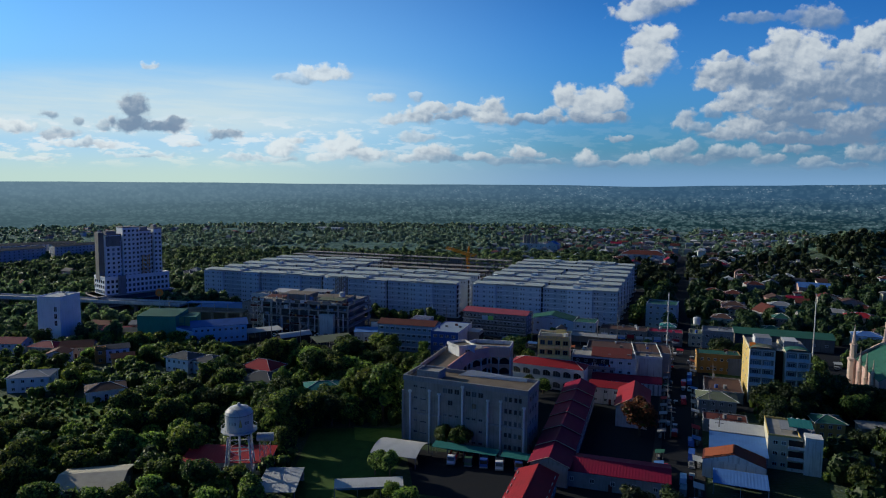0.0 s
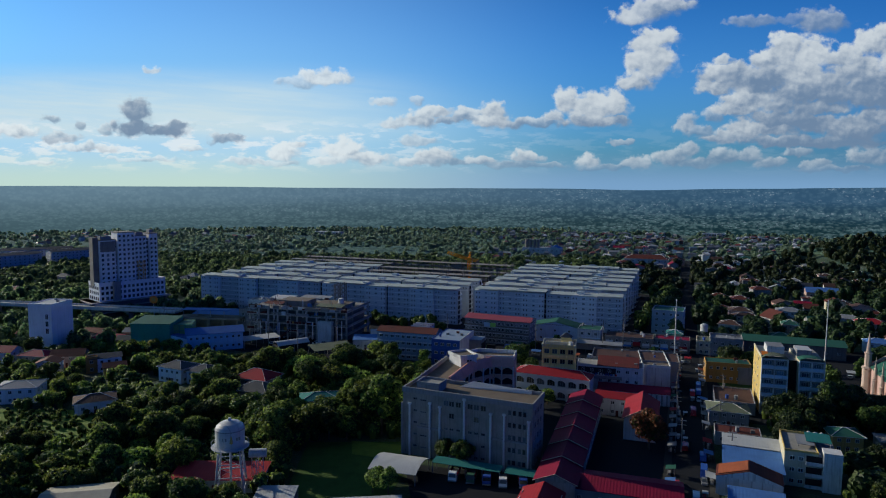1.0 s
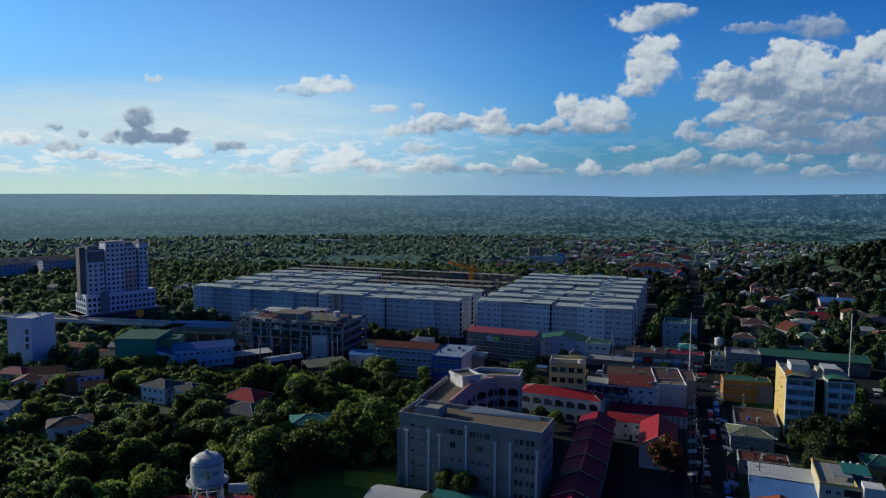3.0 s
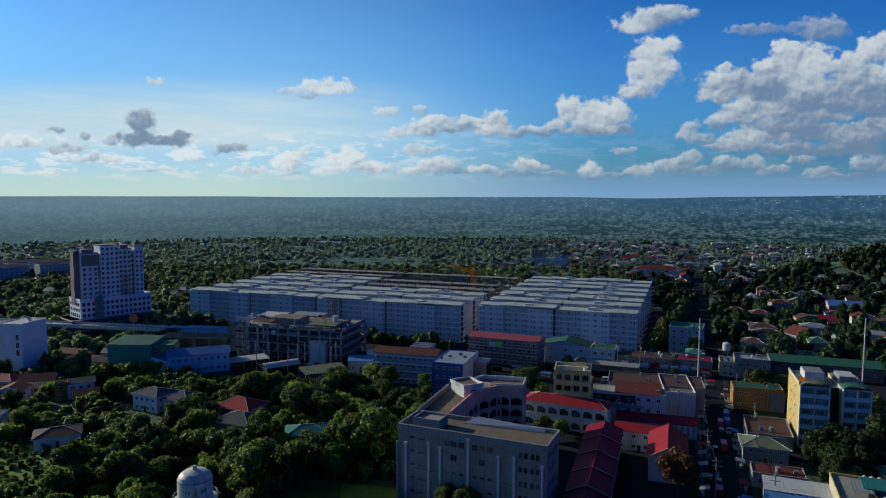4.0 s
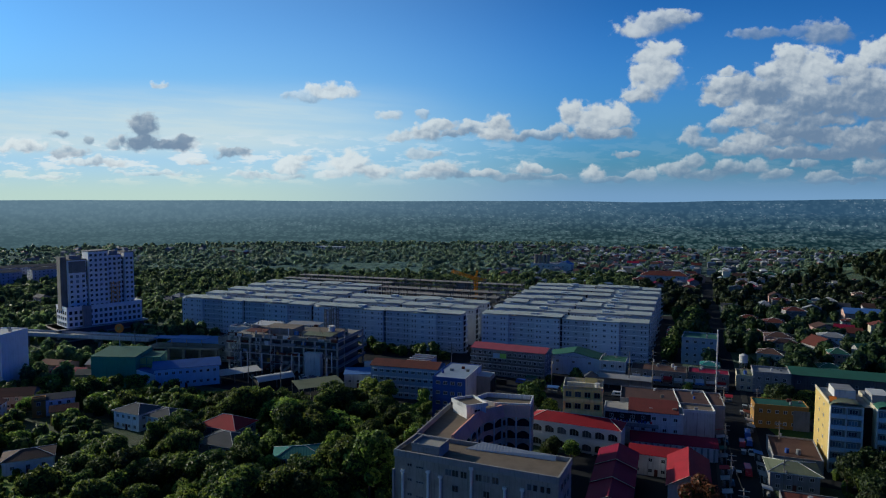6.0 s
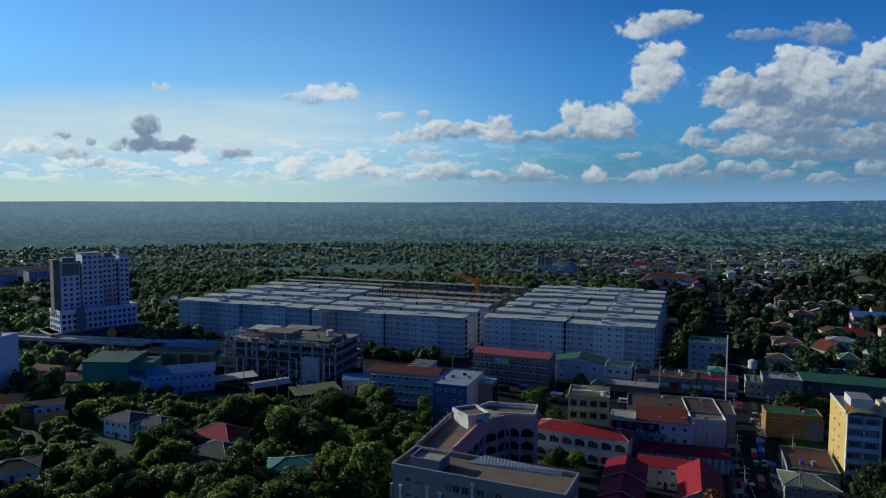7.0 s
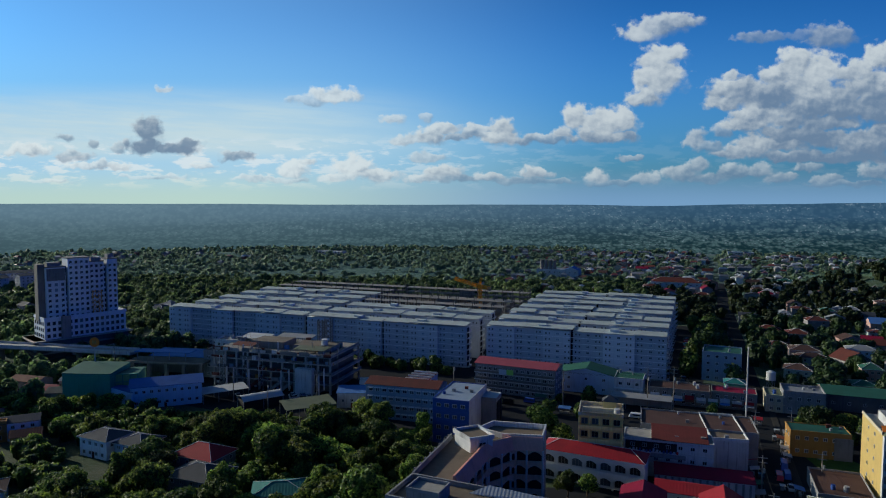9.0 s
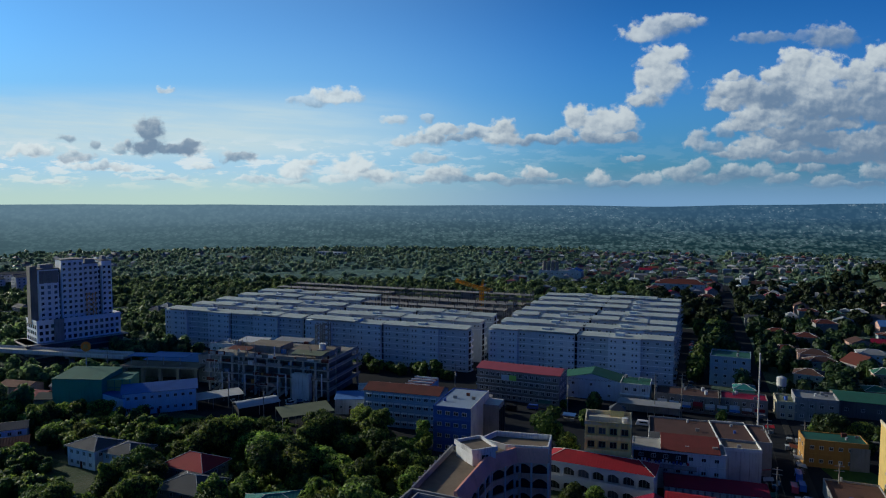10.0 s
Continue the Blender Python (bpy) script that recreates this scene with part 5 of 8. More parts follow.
# -- yellow building and its neighbours --
def yellow_flats():
    t = thing("yellow_flats", 32, 268.5, -12, "yellow concrete apartment building with gridded balconies", "apartment building")
    w, d, h = 13, 11.5, 20
    keep_clear(32, 268.5, -12, w, d)
    part("wall", Shape().box(0, w, 1.4, d, -0.6, h, "stucco_straw", "roof_slab"), t)
    for k in range(5):
        for i in range(4):
            part("window", window_mesh(2.0, 1.9, "stucco_cream", "pane", bars=1), t, at=pose(1.75 + i * 3.15, 1.4, 1.0 + k * 4))
    for i in range(5):
        x = (w - 0.4) * i / 4
        part("pier", Shape().box(x, x + 0.4, -0.02, 1.29, -0.6, h, "stucco_straw"), t)
    for k in range(6):
        z = k * 4
        part("balcony", Shape().box(0.41, w - 0.41, 0.0, 1.29, z - 0.3, z, "stucco_straw").box(0.41, w - 0.41, 0.0, 0.12, z, z + 1.0, "stucco_straw"), t)
    part("parapet", Shape().wall_strip([(-0.1, 0), (w + 0.1, 0), (w + 0.1, d + 0.1), (-0.1, d + 0.1)], 0.3, h, h + 1.0, "stucco_cream"), t)
    part("roof_beam", Shape().box(1, w - 1, 3.6, 4.4, h + 0.02, h + 1.4, "stucco_cream"), t)
    part("stair_head", Shape().box(7, 11, 7, 10.5, h, h + 2.6, "stucco_straw"), t)
    r = Shape()
    r.solid([(6.6, 6.6, h + 2.6), (11.4, 6.6, h + 2.6), (11.4, 10.9, h + 2.6), (6.6, 10.9, h + 2.6)], [(8.9, 8.6, h + 4.4), (9.1, 8.6, h + 4.4), (9.1, 8.8, h + 4.4), (8.9, 8.8, h + 4.4)], "tile_grey")
    part("stair_roof", r, t)
    part("water_tank", Shape().tube((11.2, 3, h), (11.2, 3, h + 1.8), 0.9, 0.9, "steel_white", 12), t)


yellow_flats()
t = flat_building("white_row_house", 47, 274, -14, 26, 9, 11.6, "stucco_white", "white row house with rust red roof and washing lines", "house", "roof_slab", 0.2, 3, 7, 2, win=(1.3, 1.2))
shed = Shape()
shed_roof(shed, 8, 24.5, -0.6, 9.4, 11.7, 13.6, "metal_brick")
shed.solid([(8, 0.1, 11.6), (24, 0.1, 11.6), (24, 9, 11.6), (8, 9, 11.6)], [(8, 0.1, 11.7), (24, 0.1, 11.7), (24, 9, 13.5), (8, 9, 13.5)], "stucco_white")
part("roof", shed, t)
# thin dark panel on the wall, painting the shade of a gallery
part("open_gallery", Shape().box(0.4, 15.5, -0.10, -0.03, 7.9, 10.8, "shade_black"), t, "dark panel painting the gallery's shade")
laundry = random.Random(31)
for i in range(16):
    x = 0.6 + i * 0.98
    part("washing", Shape().box(x, x + laundry.uniform(0.4, 0.8), -1.3, -1.24, 8.0, 8.0 + laundry.uniform(0.7, 1.3), laundry.choice(("paint_white", "stucco_paleblue", "cloth_red", "stucco_deepblue", "stucco_white"))), t, "washing hung to dry")
part("terrace", Shape().box(0, 18, -1.6, -0.15, 6.6, 6.9, "concrete").box(0, 18, -1.6, -1.45, 6.9, 7.9, "stucco_grey"), t)
flat_building("stained_annex", 74.5, 277, -10, 11, 26, 10.2, "stucco_white", "stained white annex with low dark roof", "building", "roof_brown", 0.7, 3, 0, 0, ledges=False)
flat_building("long_dark_hall", 56, 290, GRID + 4, 36, 17, 10.4, "stucco_grey", "long hall with dark brown roof and pale parapet", "hall", "tile_brown", 0.5, 2, 0, 0, ledges=False)

# -- orange house at the crossing --
t = flat_building("orange_house", 105.5, 291.5, -14, 18, 9, 8.6, "stucco_orange", "orange two-storey house with green roof", "house", "metal_green", 0.3, 2, 6, 2, win=(1.2, 1.2))
part("stone_side", Shape().box(13, 18.4, -0.5, -0.15, -0.5, 7.4, "stucco_grey"), t)

# -- cream apartment building with sunlit side --
def cream_flats():
    t = thing("cream_apartments", 111, 250.5, GRID + 2, "cream apartment building with two balcony wings and roof sheds", "apartment building")
    w, d, h = 21, 22, 21
    keep_clear(111, 250.5, GRID + 2, w, d)
    for x0, x1, mat in ((0, 9.0, "stucco_yellow"), (12.6, 21, "stucco_cream")):
        part("wing", Shape().box(x0, x1, 1.5, d, -0.6, h, mat, "roof_slab"), t)
        n = 2
        for i in range(n + 1):
            x = x0 + (x1 - x0 - 0.35) * i / n
            part("pier", Shape().box(x, x + 0.35, 0, 1.49, -0.6, h, "stucco_white"), t)
        part("inner_wall", Shape().box(x0 + 0.36, x1 - 0.36, 1.4, 1.49, 0, h - 0.4, "stucco_grey"), t)
        for k in range(6):
            for i in range(2):
                part("window", window_mesh(2.4, 1.5, "stucco_white", "pane_blue", bars=2), t, at=pose(x0 + (x1 - x0) * (0.27 + 0.46 * i), 1.4, 0.9 + 3.5 * k))
        for k in range(7):
            z = k * 3.5
            part("balcony", Shape().box(x0 + 0.36, x1 - 0.36, 0, 1.39, z - 0.35, z, "stucco_white").box(x0 + 0.36, x1 - 0.36, 0, 0.12, z, min(z + 1.1, h), "stucco_paleblue"), t)
        r = Shape()
        for i in range(8):
            a0, a1 = math.pi * i / 8, math.pi * (i + 1) / 8
            c, rad = (x0 + x1) / 2, (x1 - x0) / 2
            p = [(c - rad * math.cos(a), h + 1.3 * math.sin(a)) for a in (a0, a1)]
            r.solid([(p[0][0], 0, p[0][1]), (p[1][0], 0, p[1][1]), (p[1][0], 5, p[1][1]), (p[0][0], 5, p[0][1])], [(p[0][0], 0, p[0][1] + 0.12), (p[1][0], 0, p[1][1] + 0.12), (p[1][0], 5, p[1][1] + 0.12), (p[0][0], 5, p[0][1] + 0.12)], "metal_green" if x0 else "metal_olive")
        part("vault_roof", r, t)
    # link coloured near-black for the shade between the wings
    part("link", Shape().box(9.02, 12.58, 5, d - 2, -0.6, h - 1, "shade_black", "roof_slab"), t)
    part("roof_room", Shape().box(3, 9, 10, 18, h, h + 2.6, "stucco_white", "metal_grey"), t)
    part("roof_room", Shape().box(13, 18, 8, 16, h, h + 2.4, "stucco_grey", "metal_white"), t)
    part("awning", Shape().solid([(0.3, 1.6, h + 0.3), (2.4, 1.6, h + 0.3), (2.4, 4.6, h + 1.6), (0.3, 4.6, h + 1.6)], [(0.3, 1.6, h + 0.45), (2.4, 1.6, h + 0.45), (2.4, 4.6, h + 1.75), (0.3, 4.6, h + 1.75)], "sign_orange"), t, "orange roof awning")
    part("parapet", Shape().box(-0.2, 0.1, 1.6, d, h, h + 0.9, "stucco_cream"), t)
    windows_along(t, (0, d), (0, 1.5), [1 + 3.5 * k for k in range(6)], 2, 0.8, 1.0, margin=4, bars=0)


cream_flats()

# -- white apartment house with stair tower --
def white_apartments():
    t = thing("white_apartments", 91.5, 189.5, -20, "white three-storey apartment house with plain stair tower", "apartment building")
    w, d, h = 8.5, 16.5, 10
    keep_clear(91.5, 189.5, -20, 15, d)
    part("wall", Shape().box(0, w, 0, d, -0.6, h, "stucco_cream", "roof_slab"), t)
    part("wall", Shape().box(w + 0.01, 13.5, 1.4, d - 1, -0.6, h - 0.4, "stucco_white", "metal_grey"), t)
    part("stair_tower", Shape().box(9.6, 14.2, -1.5, 3, -0.6, h + 1.2, "stucco_white"), t)
    # yellow on this rim paints the low sun catching the walls
    part("parapet", Shape().wall_strip([(-0.1, -0.1), (w, -0.1), (w, d + 0.1), (-0.1, d + 0.1)], 0.25, h, h + 0.6, "stucco_yellow"), t, "rim in yellow that stands for sunlight")
    part("roof_shed", shed_roof(Shape(), 6, 12.5, 6, 12, h + 1.4, h + 2.1, "metal_teal"), t)
    part("roof_shed", shed_roof(Shape(), 3.5, 8, 4, 11, h + 1.0, h + 1.5, "metal_grey"), t)
    for i in range(4):
        part("post", Shape().tube((4 + (i % 2) * 8, 5 + (i // 2) * 6.2, h - 0.4), (4 + (i % 2) * 8, 5 + (i // 2) * 6.2, h + 1.4), 0.08, 0.08, "steel_grey", 6), t)
    for k in range(3):
        part("window", window_mesh(1.3, 1.2), t, at=pose(2.0, 0, 1 + k * 3.3))
        part("window", window_mesh(1.3, 1.2), t, at=pose(4.2, 0, 1 + k * 3.3))
        # dark panels behind the rails paint the shade of the galleries
        part("gallery", Shape().box(5.3, 9.58, -1.0, -0.01, k * 3.3 + 0.3, k * 3.3 + 0.5, "stucco_white").box(5.3, 9.58, -1.0, -0.9, k * 3.3 + 0.5, k * 3.3 + 1.3, "stucco_white").box(5.5, 9.4, -0.06, -0.02, k * 3.3 + 0.6, k * 3.3 + 2.8, "shade_black"), t)
    for i in range(3):
        part("water_tank", Shape().tube((7.5 + i * 1.7, 14, h), (7.5 + i * 1.7, 14, h + 1.5), 0.7, 0.7, "steel_white", 12).tube((7.5 + i * 1.7, 14, h + 1.5), (7.5 + i * 1.7, 14, h + 1.9), 0.7, 0.15, "steel_white", 12), t)


white_apartments()

# -- shops along the main street, right-hand side --
t = roofed_house("gabled_shop", 70, 182.5, -22, 16.5, 8, 5.3, "stucco_white", "metal_rust", "white gabled shop with rust roof, left slope painted sunlit orange", "gable_y", 2.6, 0.15, front=0, sides=0, door=False, category="shop")
# brighter orange over the left slope paints the sun falling on it
part("roof_patch", Shape().solid([(0.4, 0.4, 5.75), (7.9, 0.4, 8.12), (7.9, 7.4, 8.12), (0.4, 7.4, 5.75)], [(0.4, 0.4, 5.85), (7.9, 0.4, 8.22), (7.9, 7.4, 8.22), (0.4, 7.4, 5.85)], "metal_orange"), t, "left slope in brighter orange, sunlight put into its colour")
open_shed(69.0, 171.5, -20, 14, 8, 3.2, "metal_blue", "blue sheet awning before the gabled shop", 1.0, "stucco_white")
t = thing("market_shed", 74.5, 189, -20, "wide low shed of pale and blue sheet roofs", "shed")
keep_clear(74.5, 189, -20, 16, 24)
part("wall", Shape().box(0, 15.5, 0, 23, -0.5, 5.2, "stucco_grey"), t)
part("roof", shed_roof(Shape(), -0.4, 15.8, -0.3, 15, 5.25, 6.0, "metal_blue"), t)
part("roof", shed_roof(Shape(), -0.4, 15.8, 14.9, 23.4, 6.3, 6.9, "metal_white"), t)
roofed_house("green_roof_shop", 87.5, 237, -16, 13, 10, 5.6, "stucco_grey", "metal_olive", "grey shop with olive green hip roof", "hip", 1.7, 0.8, 2, 4, 2, category="shop")
flat_building("street_shop", 83, 219, GRID, 14, 8, 4.2, "stucco_grey", "low grey shop with red canopy", "shop", "metal_rust", 0.3, 1, 4, 1)
flat_building("street_shop", 95, 252, GRID, 14, 20, 4.0, "stucco_grey", "low walled yard building with dull roof", "shop", "tile_brown", 0.5, 1, 3, 1)
roofed_house("yellow_house", 118.5, 214.5, -10, 9, 8, 5.4, "stucco_yellow", "metal_green", "yellow house with green hip roof and balcony", "hip", 1.5, 0.7, 2, 3, 2)
roofed_house("small_house", 134, 215, -10, 9, 6, 3.2, "stucco_grey", "metal_grey", "small grey roofed outhouse under trees", "shed", 0.7, 0.4, front=2, sides=1)
roofed_house("low_hall", 133, 171, -14, 22, 14, 4.4, "stucco_grey", "metal_white", "low hall with pale ribbed roof", "shed", 0.8, 0.4, front=0, sides=0, door=False, category="hall")
roofed_house("low_hall", 135, 258, GRID, 26, 10, 4.6, "stucco_grey", "tile_grey", "long low hall with dark grey roof by the church", "gable_x", 1.2, 0.4, front=4, sides=1, category="hall")

# -- church with pinnacles --
def church():
    t = thing("church", 165, 276, GRID, "pale stone church with slender pinnacles and green roof", "church")
    keep_clear(163, 240, GRID, 24, 38)
    part("nave", Shape().box(1, 21, -36, 0, -0.6, 12, "stucco_pink"), t)
    part("roof", gable(Shape(), 20, 36, 12.0, 6.5, 0.4, "metal_green", "y", "stucco_pink"), t, at=pose(1, -36.5, 0))

    def pinnacle(x, y, r, h, tip):
        s = Shape()
        k = 8
        prof = [(r, -0.6), (r, h * 0.62), (r * 1.18, h * 0.64), (r * 1.18, h * 0.68), (r * 0.72, h * 0.70), (r * 0.68, h), (r * 0.85, h + 0.1), (r * 0.85, h + 0.5), (r * 0.5, h + 0.6), (0.05, tip)]
        for (r0, z0), (r1, z1) in zip(prof, prof[1:]):
            for i in range(k):
                a0, a1 = math.tau * i / k, math.tau * (i + 1) / k
                s.face([(x + r0 * math.cos(a0), y + r0 * math.sin(a0), z0), (x + r0 * math.cos(a1), y + r0 * math.sin(a1), z0), (x + r1 * math.cos(a1), y + r1 * math.sin(a1), z1), (x + r1 * math.cos(a0), y + r1 * math.sin(a0), z1)], "stone_pink")
        part("pinnacle", s, t)

    pinnacle(0, 0.5, 1.9, 17, 26)
    pinnacle(22, 0.5, 1.9, 17, 26)
    pinnacle(11, 0.5, 1.0, 20, 29.5)
    for y in (-10, -20, -30):
        pinnacle(0.4, y, 0.8, 13.0, 18.5)
    for a, b in (((1, 0.4, 12.6), (11, 0.4, 19.4)), ((21, 0.4, 12.6), (11, 0.4, 19.4))):
        part("gable_rib", Shape().bar(a, b, 0.8, "stone_pink"), t)
    for i in range(3):
        part("lancet", Shape().box(0.86, 0.99, -8 - i * 10, -5.5 - i * 10, 3, 9, "pane_blue"), t)


church()


# -- the school --
SCHOOL_TURN = -21.5


def school():
    t = thing("school_building", -18.2, 206.8, SCHOOL_TURN, "weathered grey five-storey school building round a courtyard", "school")
    w, d, h = 41.6, 12.5, 20.4
    keep_clear(-18.2, 206.8, SCHOOL_TURN, 42, 50, 1)
    part("front_wing", Shape().box(0, w, 0, d, -0.6, h, "stucco_school", "roof_brown"), t)
    rim = Shape().wall_strip([(-0.2, -0.2), (w + 0.2, -0.2), (w + 0.2, d + 0.2), (-0.2, d + 0.2)], 0.45, h - 0.5, h + 1.1, "stucco_grey")
    part("parapet", rim, t)
    # white downpipes and ribs standing proud of the front
    rib = Shape().tube((0, -0.3, -0.5), (0, -0.3, 17.6), 0.34, 0.34, "paint_white", 10).box(-0.5, 0.5, -0.62, -0.02, 17.6, 18.2, "paint_white").mesh("rib")
    for x, top in ((2.4, 0.92), (9.3, 0.97), (12.6, 0.93), (20.6, 1.12), (29.0, 0.94), (33.2, 0.96), (40.6, 0.9)):
        part("rib", rib, t, at=pose(x, 0, 0) @ Matrix.Diagonal((1, 1, top, 1)))
    part("corner_rib", Shape().box(-0.5, 0.1, -0.45, 0.3, -0.5, 16.5, "stucco_grey"), t)
    for z in (9.2,):
        part("ledge", Shape().box(5, 13.5, -0.5, -0.02, z, z + 0.5, "stucco_grey"), t)
        part("ledge", Shape().box(28.2, 40.2, -0.5, -0.02, z, z + 0.5, "stucco_grey"), t)
    small, wide = window_mesh(1.3, 0.8, "stucco_grey", bars=1), window_mesh(2.2, 0.5, "stucco_grey", bars=2)
    tall = window_mesh(1.7, 1.7, "stucco_grey", bars=1)
    for k in range(5):
        z = 2.2 + k * 3.75
        part("window", small, t, at=pose(4.2, 0, z + 0.6))
        part("window", wide, t, at=pose(7.0, 0, z + 0.5))
        for x in (14.6, 16.4, 18.6, 22.4, 24.4, 26.6):
            if (k + int(x)) % 4 != 1:
                part("window", tall if k > 2 else small, t, at=pose(x, 0, z))
        for x in (34.8, 36.2, 37.9, 39.3):
            part("window", window_mesh(1.1, 1.6, "stucco_grey", bars=0), t, at=pose(x, 0, z))
        for y in (3, 6, 9):
            part("window", tall, t, at=facing(w, y, z, 90))
    # roof pavilion at the corner and the pale raking wall behind the front roof
    part("corner_room", Shape().box(4.0, 11.5, 1.5, 7.5, h, h + 2.2, "stucco_grey", "roof_slab"), t)
    part("corner_rim", Shape().wall_strip([(3.9, 1.4), (11.6, 1.4), (11.6, 7.6), (3.9, 7.6)], 0.3, h + 2.2, h + 2.9, "stucco_grey"), t)
    # left wing running back
    wing = [(0.02, d + 0.22), (9.5, d + 0.22), (8.4, 35.6), (3.0, 41.2), (-2.3, 40.3)]
    part("left_wing", Shape().prism(wing, -0.6, h - 0.2, "stucco_school", "roof_brown"), t)
    rail = Shape()
    rail.prism([(-0.25, d + 0.3), (0.2, d + 0.3), (-1.95, 40.2), (-2.4, 40.2)], h - 0.6, h + 1.3, "stucco_grey")
    part("wing_parapet", rail, t)
    for i in range(8):
        y = d + 2 + i * 3.4
        x = -0.25 - 2.15 * (y - d) / 27.5
        part("parapet_stud", Shape().box(x - 0.35, x - 0.02, y, y + 0.5, h - 1.4, h + 1.5, "stucco_grey"), t)
    # penthouse set across the corner
    pent = [(0.0, 37.3), (6.3, 32.6), (10.6, 37.2), (4.4, 42.6)]
    part("penthouse", Shape().prism(pent, h - 0.3, h + 3.2, "stucco_white", "roof_brown"), t)
    part("penthouse_rim", Shape().wall_strip(inset(pent, -0.35), 0.4, h + 2.8, h + 3.9, "stucco_white"), t)
    part("window", window_mesh(2.0, 1.4), t, at=facing(8.6, 35.06, h + 0.8, 47))
    # arcaded inner front in three facets, five storeys of arched openings
    facets = [((9.52, 14.0), (8.6, 35.0)), ((8.6, 35.0), (13.2, 44.4)), ((13.2, 44.4), (21.2, 46.8))]
    part("back_wing", Shape().prism([(8.6, 35.6), (13.2, 44.5), (21.2, 46.9), (19.6, 56.0), (5.0, 53.0), (-2.2, 41.0), (3.0, 41.3)], -0.6, h + 0.6, "stucco_school", "roof_brown"), t)
    part("back_rim", Shape().wall_strip([(10.8, 44.0), (13.2, 44.6), (21.2, 47.0), (19.6, 56.1), (5.0, 53.1), (3.0, 46.0)], 0.4, h + 0.3, h + 2.0, "stucco_white"), t)
    part("sheet_roof", Shape().solid([(15, 9.8, h + 0.1), (38, 11.4, h + 0.1), (38, 12.0, h + 1.0), (19, 11.8, h + 1.8)], [(15, 9.8, h + 0.2), (38, 11.4, h + 0.2), (38, 12.0, h + 1.1), (19, 11.8, h + 1.9)], "metal_white"), t, "white sheet roof strip")
    for a, b in facets:
        a, b = Vector(a), Vector(b)
        dirv = (b - a).normalized()
        out = Vector((dirv.y, -dirv.x))
        n = max(2, round((b - a).length / 5.4))
        lean = Shape()  # pinkish sloping fascia on top
        lean.solid([(*(a + out * 1.9), h - 1.6), (*(b + out * 1.9), h - 1.6), (*b, h - 1.6), (*a, h - 1.6)],
                   [(*(a + out * 0.4), h + 1.6), (*(b + out * 0.4), h + 1.6), (*(b - out * 0.1), h + 1.6), (*(a - out * 0.1), h + 1.6)], "roof_pinkish")
        part("fascia", lean, t)
        for k in range(5):
            z = k * 3.75
            q = Shape()
            q.solid([(*(a + out * 1.8), z + 0.0), (*(b + out * 1.8), z), (*b, z), (*a, z)], [(*(a + out * 1.8), z + 0.35), (*(b + out * 1.8), z + 0.35), (*b, z + 0.35), (*a, z + 0.35)], "stucco_arch")
            q.solid([(*(a + out * 1.8), z + 0.35), (*(b + out * 1.8), z + 0.35), (*(b + out * 1.65), z + 0.35), (*(a + out * 1.65), z + 0.35)],
                    [(*(a + out * 1.8), z + 1.1), (*(b + out * 1.8), z + 1.1), (*(b + out * 1.65), z + 1.1), (*(a + out * 1.65), z + 1.1)], "stucco_arch")
            part("gallery", q, t)
            # dark back panel paints the shade inside the arches
            part("gallery_back", Shape().solid([(*(a + out * 0.12), z + 0.36), (*(b + out * 0.12), z + 0.36), (*(b + out * 0.05), z + 0.36), (*(a + out * 0.05), z + 0.36)], [(*(a + out * 0.12), z + 3.6), (*(b + out * 0.12), z + 3.6), (*(b + out * 0.05), z + 3.6), (*(a + out * 0.05), z + 3.6)], "shade_black"), t)
            for i in range(n):
                # spandrel with an arched soffit
                p0, p1 = a + (b - a) * (i / n), a + (b - a) * ((i + 1) / n)
                e = Shape()
                m = 8
                edge = [(p0 + (p1 - p0) * (j / m), z + 3.55 - 1.25 * (1 - math.sin(math.pi * j / m))) for j in range(m + 1)] + [(p1, z + 3.75), (p0, z + 3.75)]
                e.solid([(*(c + out * 1.78), hh) for c, hh in edge], [(*(c + out * 1.6), hh) for c, hh in edge], "stucco_arch")
                part("arch", e, t)
        for i in range(n + 1):
            c = a + (b - a) * (i / n) + out * 1.75
            part("pier", Shape().box(c.x - 0.22, c.x + 0.22, c.y - 0.22, c.y + 0.22, -0.5, h - 1.5, "stucco_white"), t)


school()


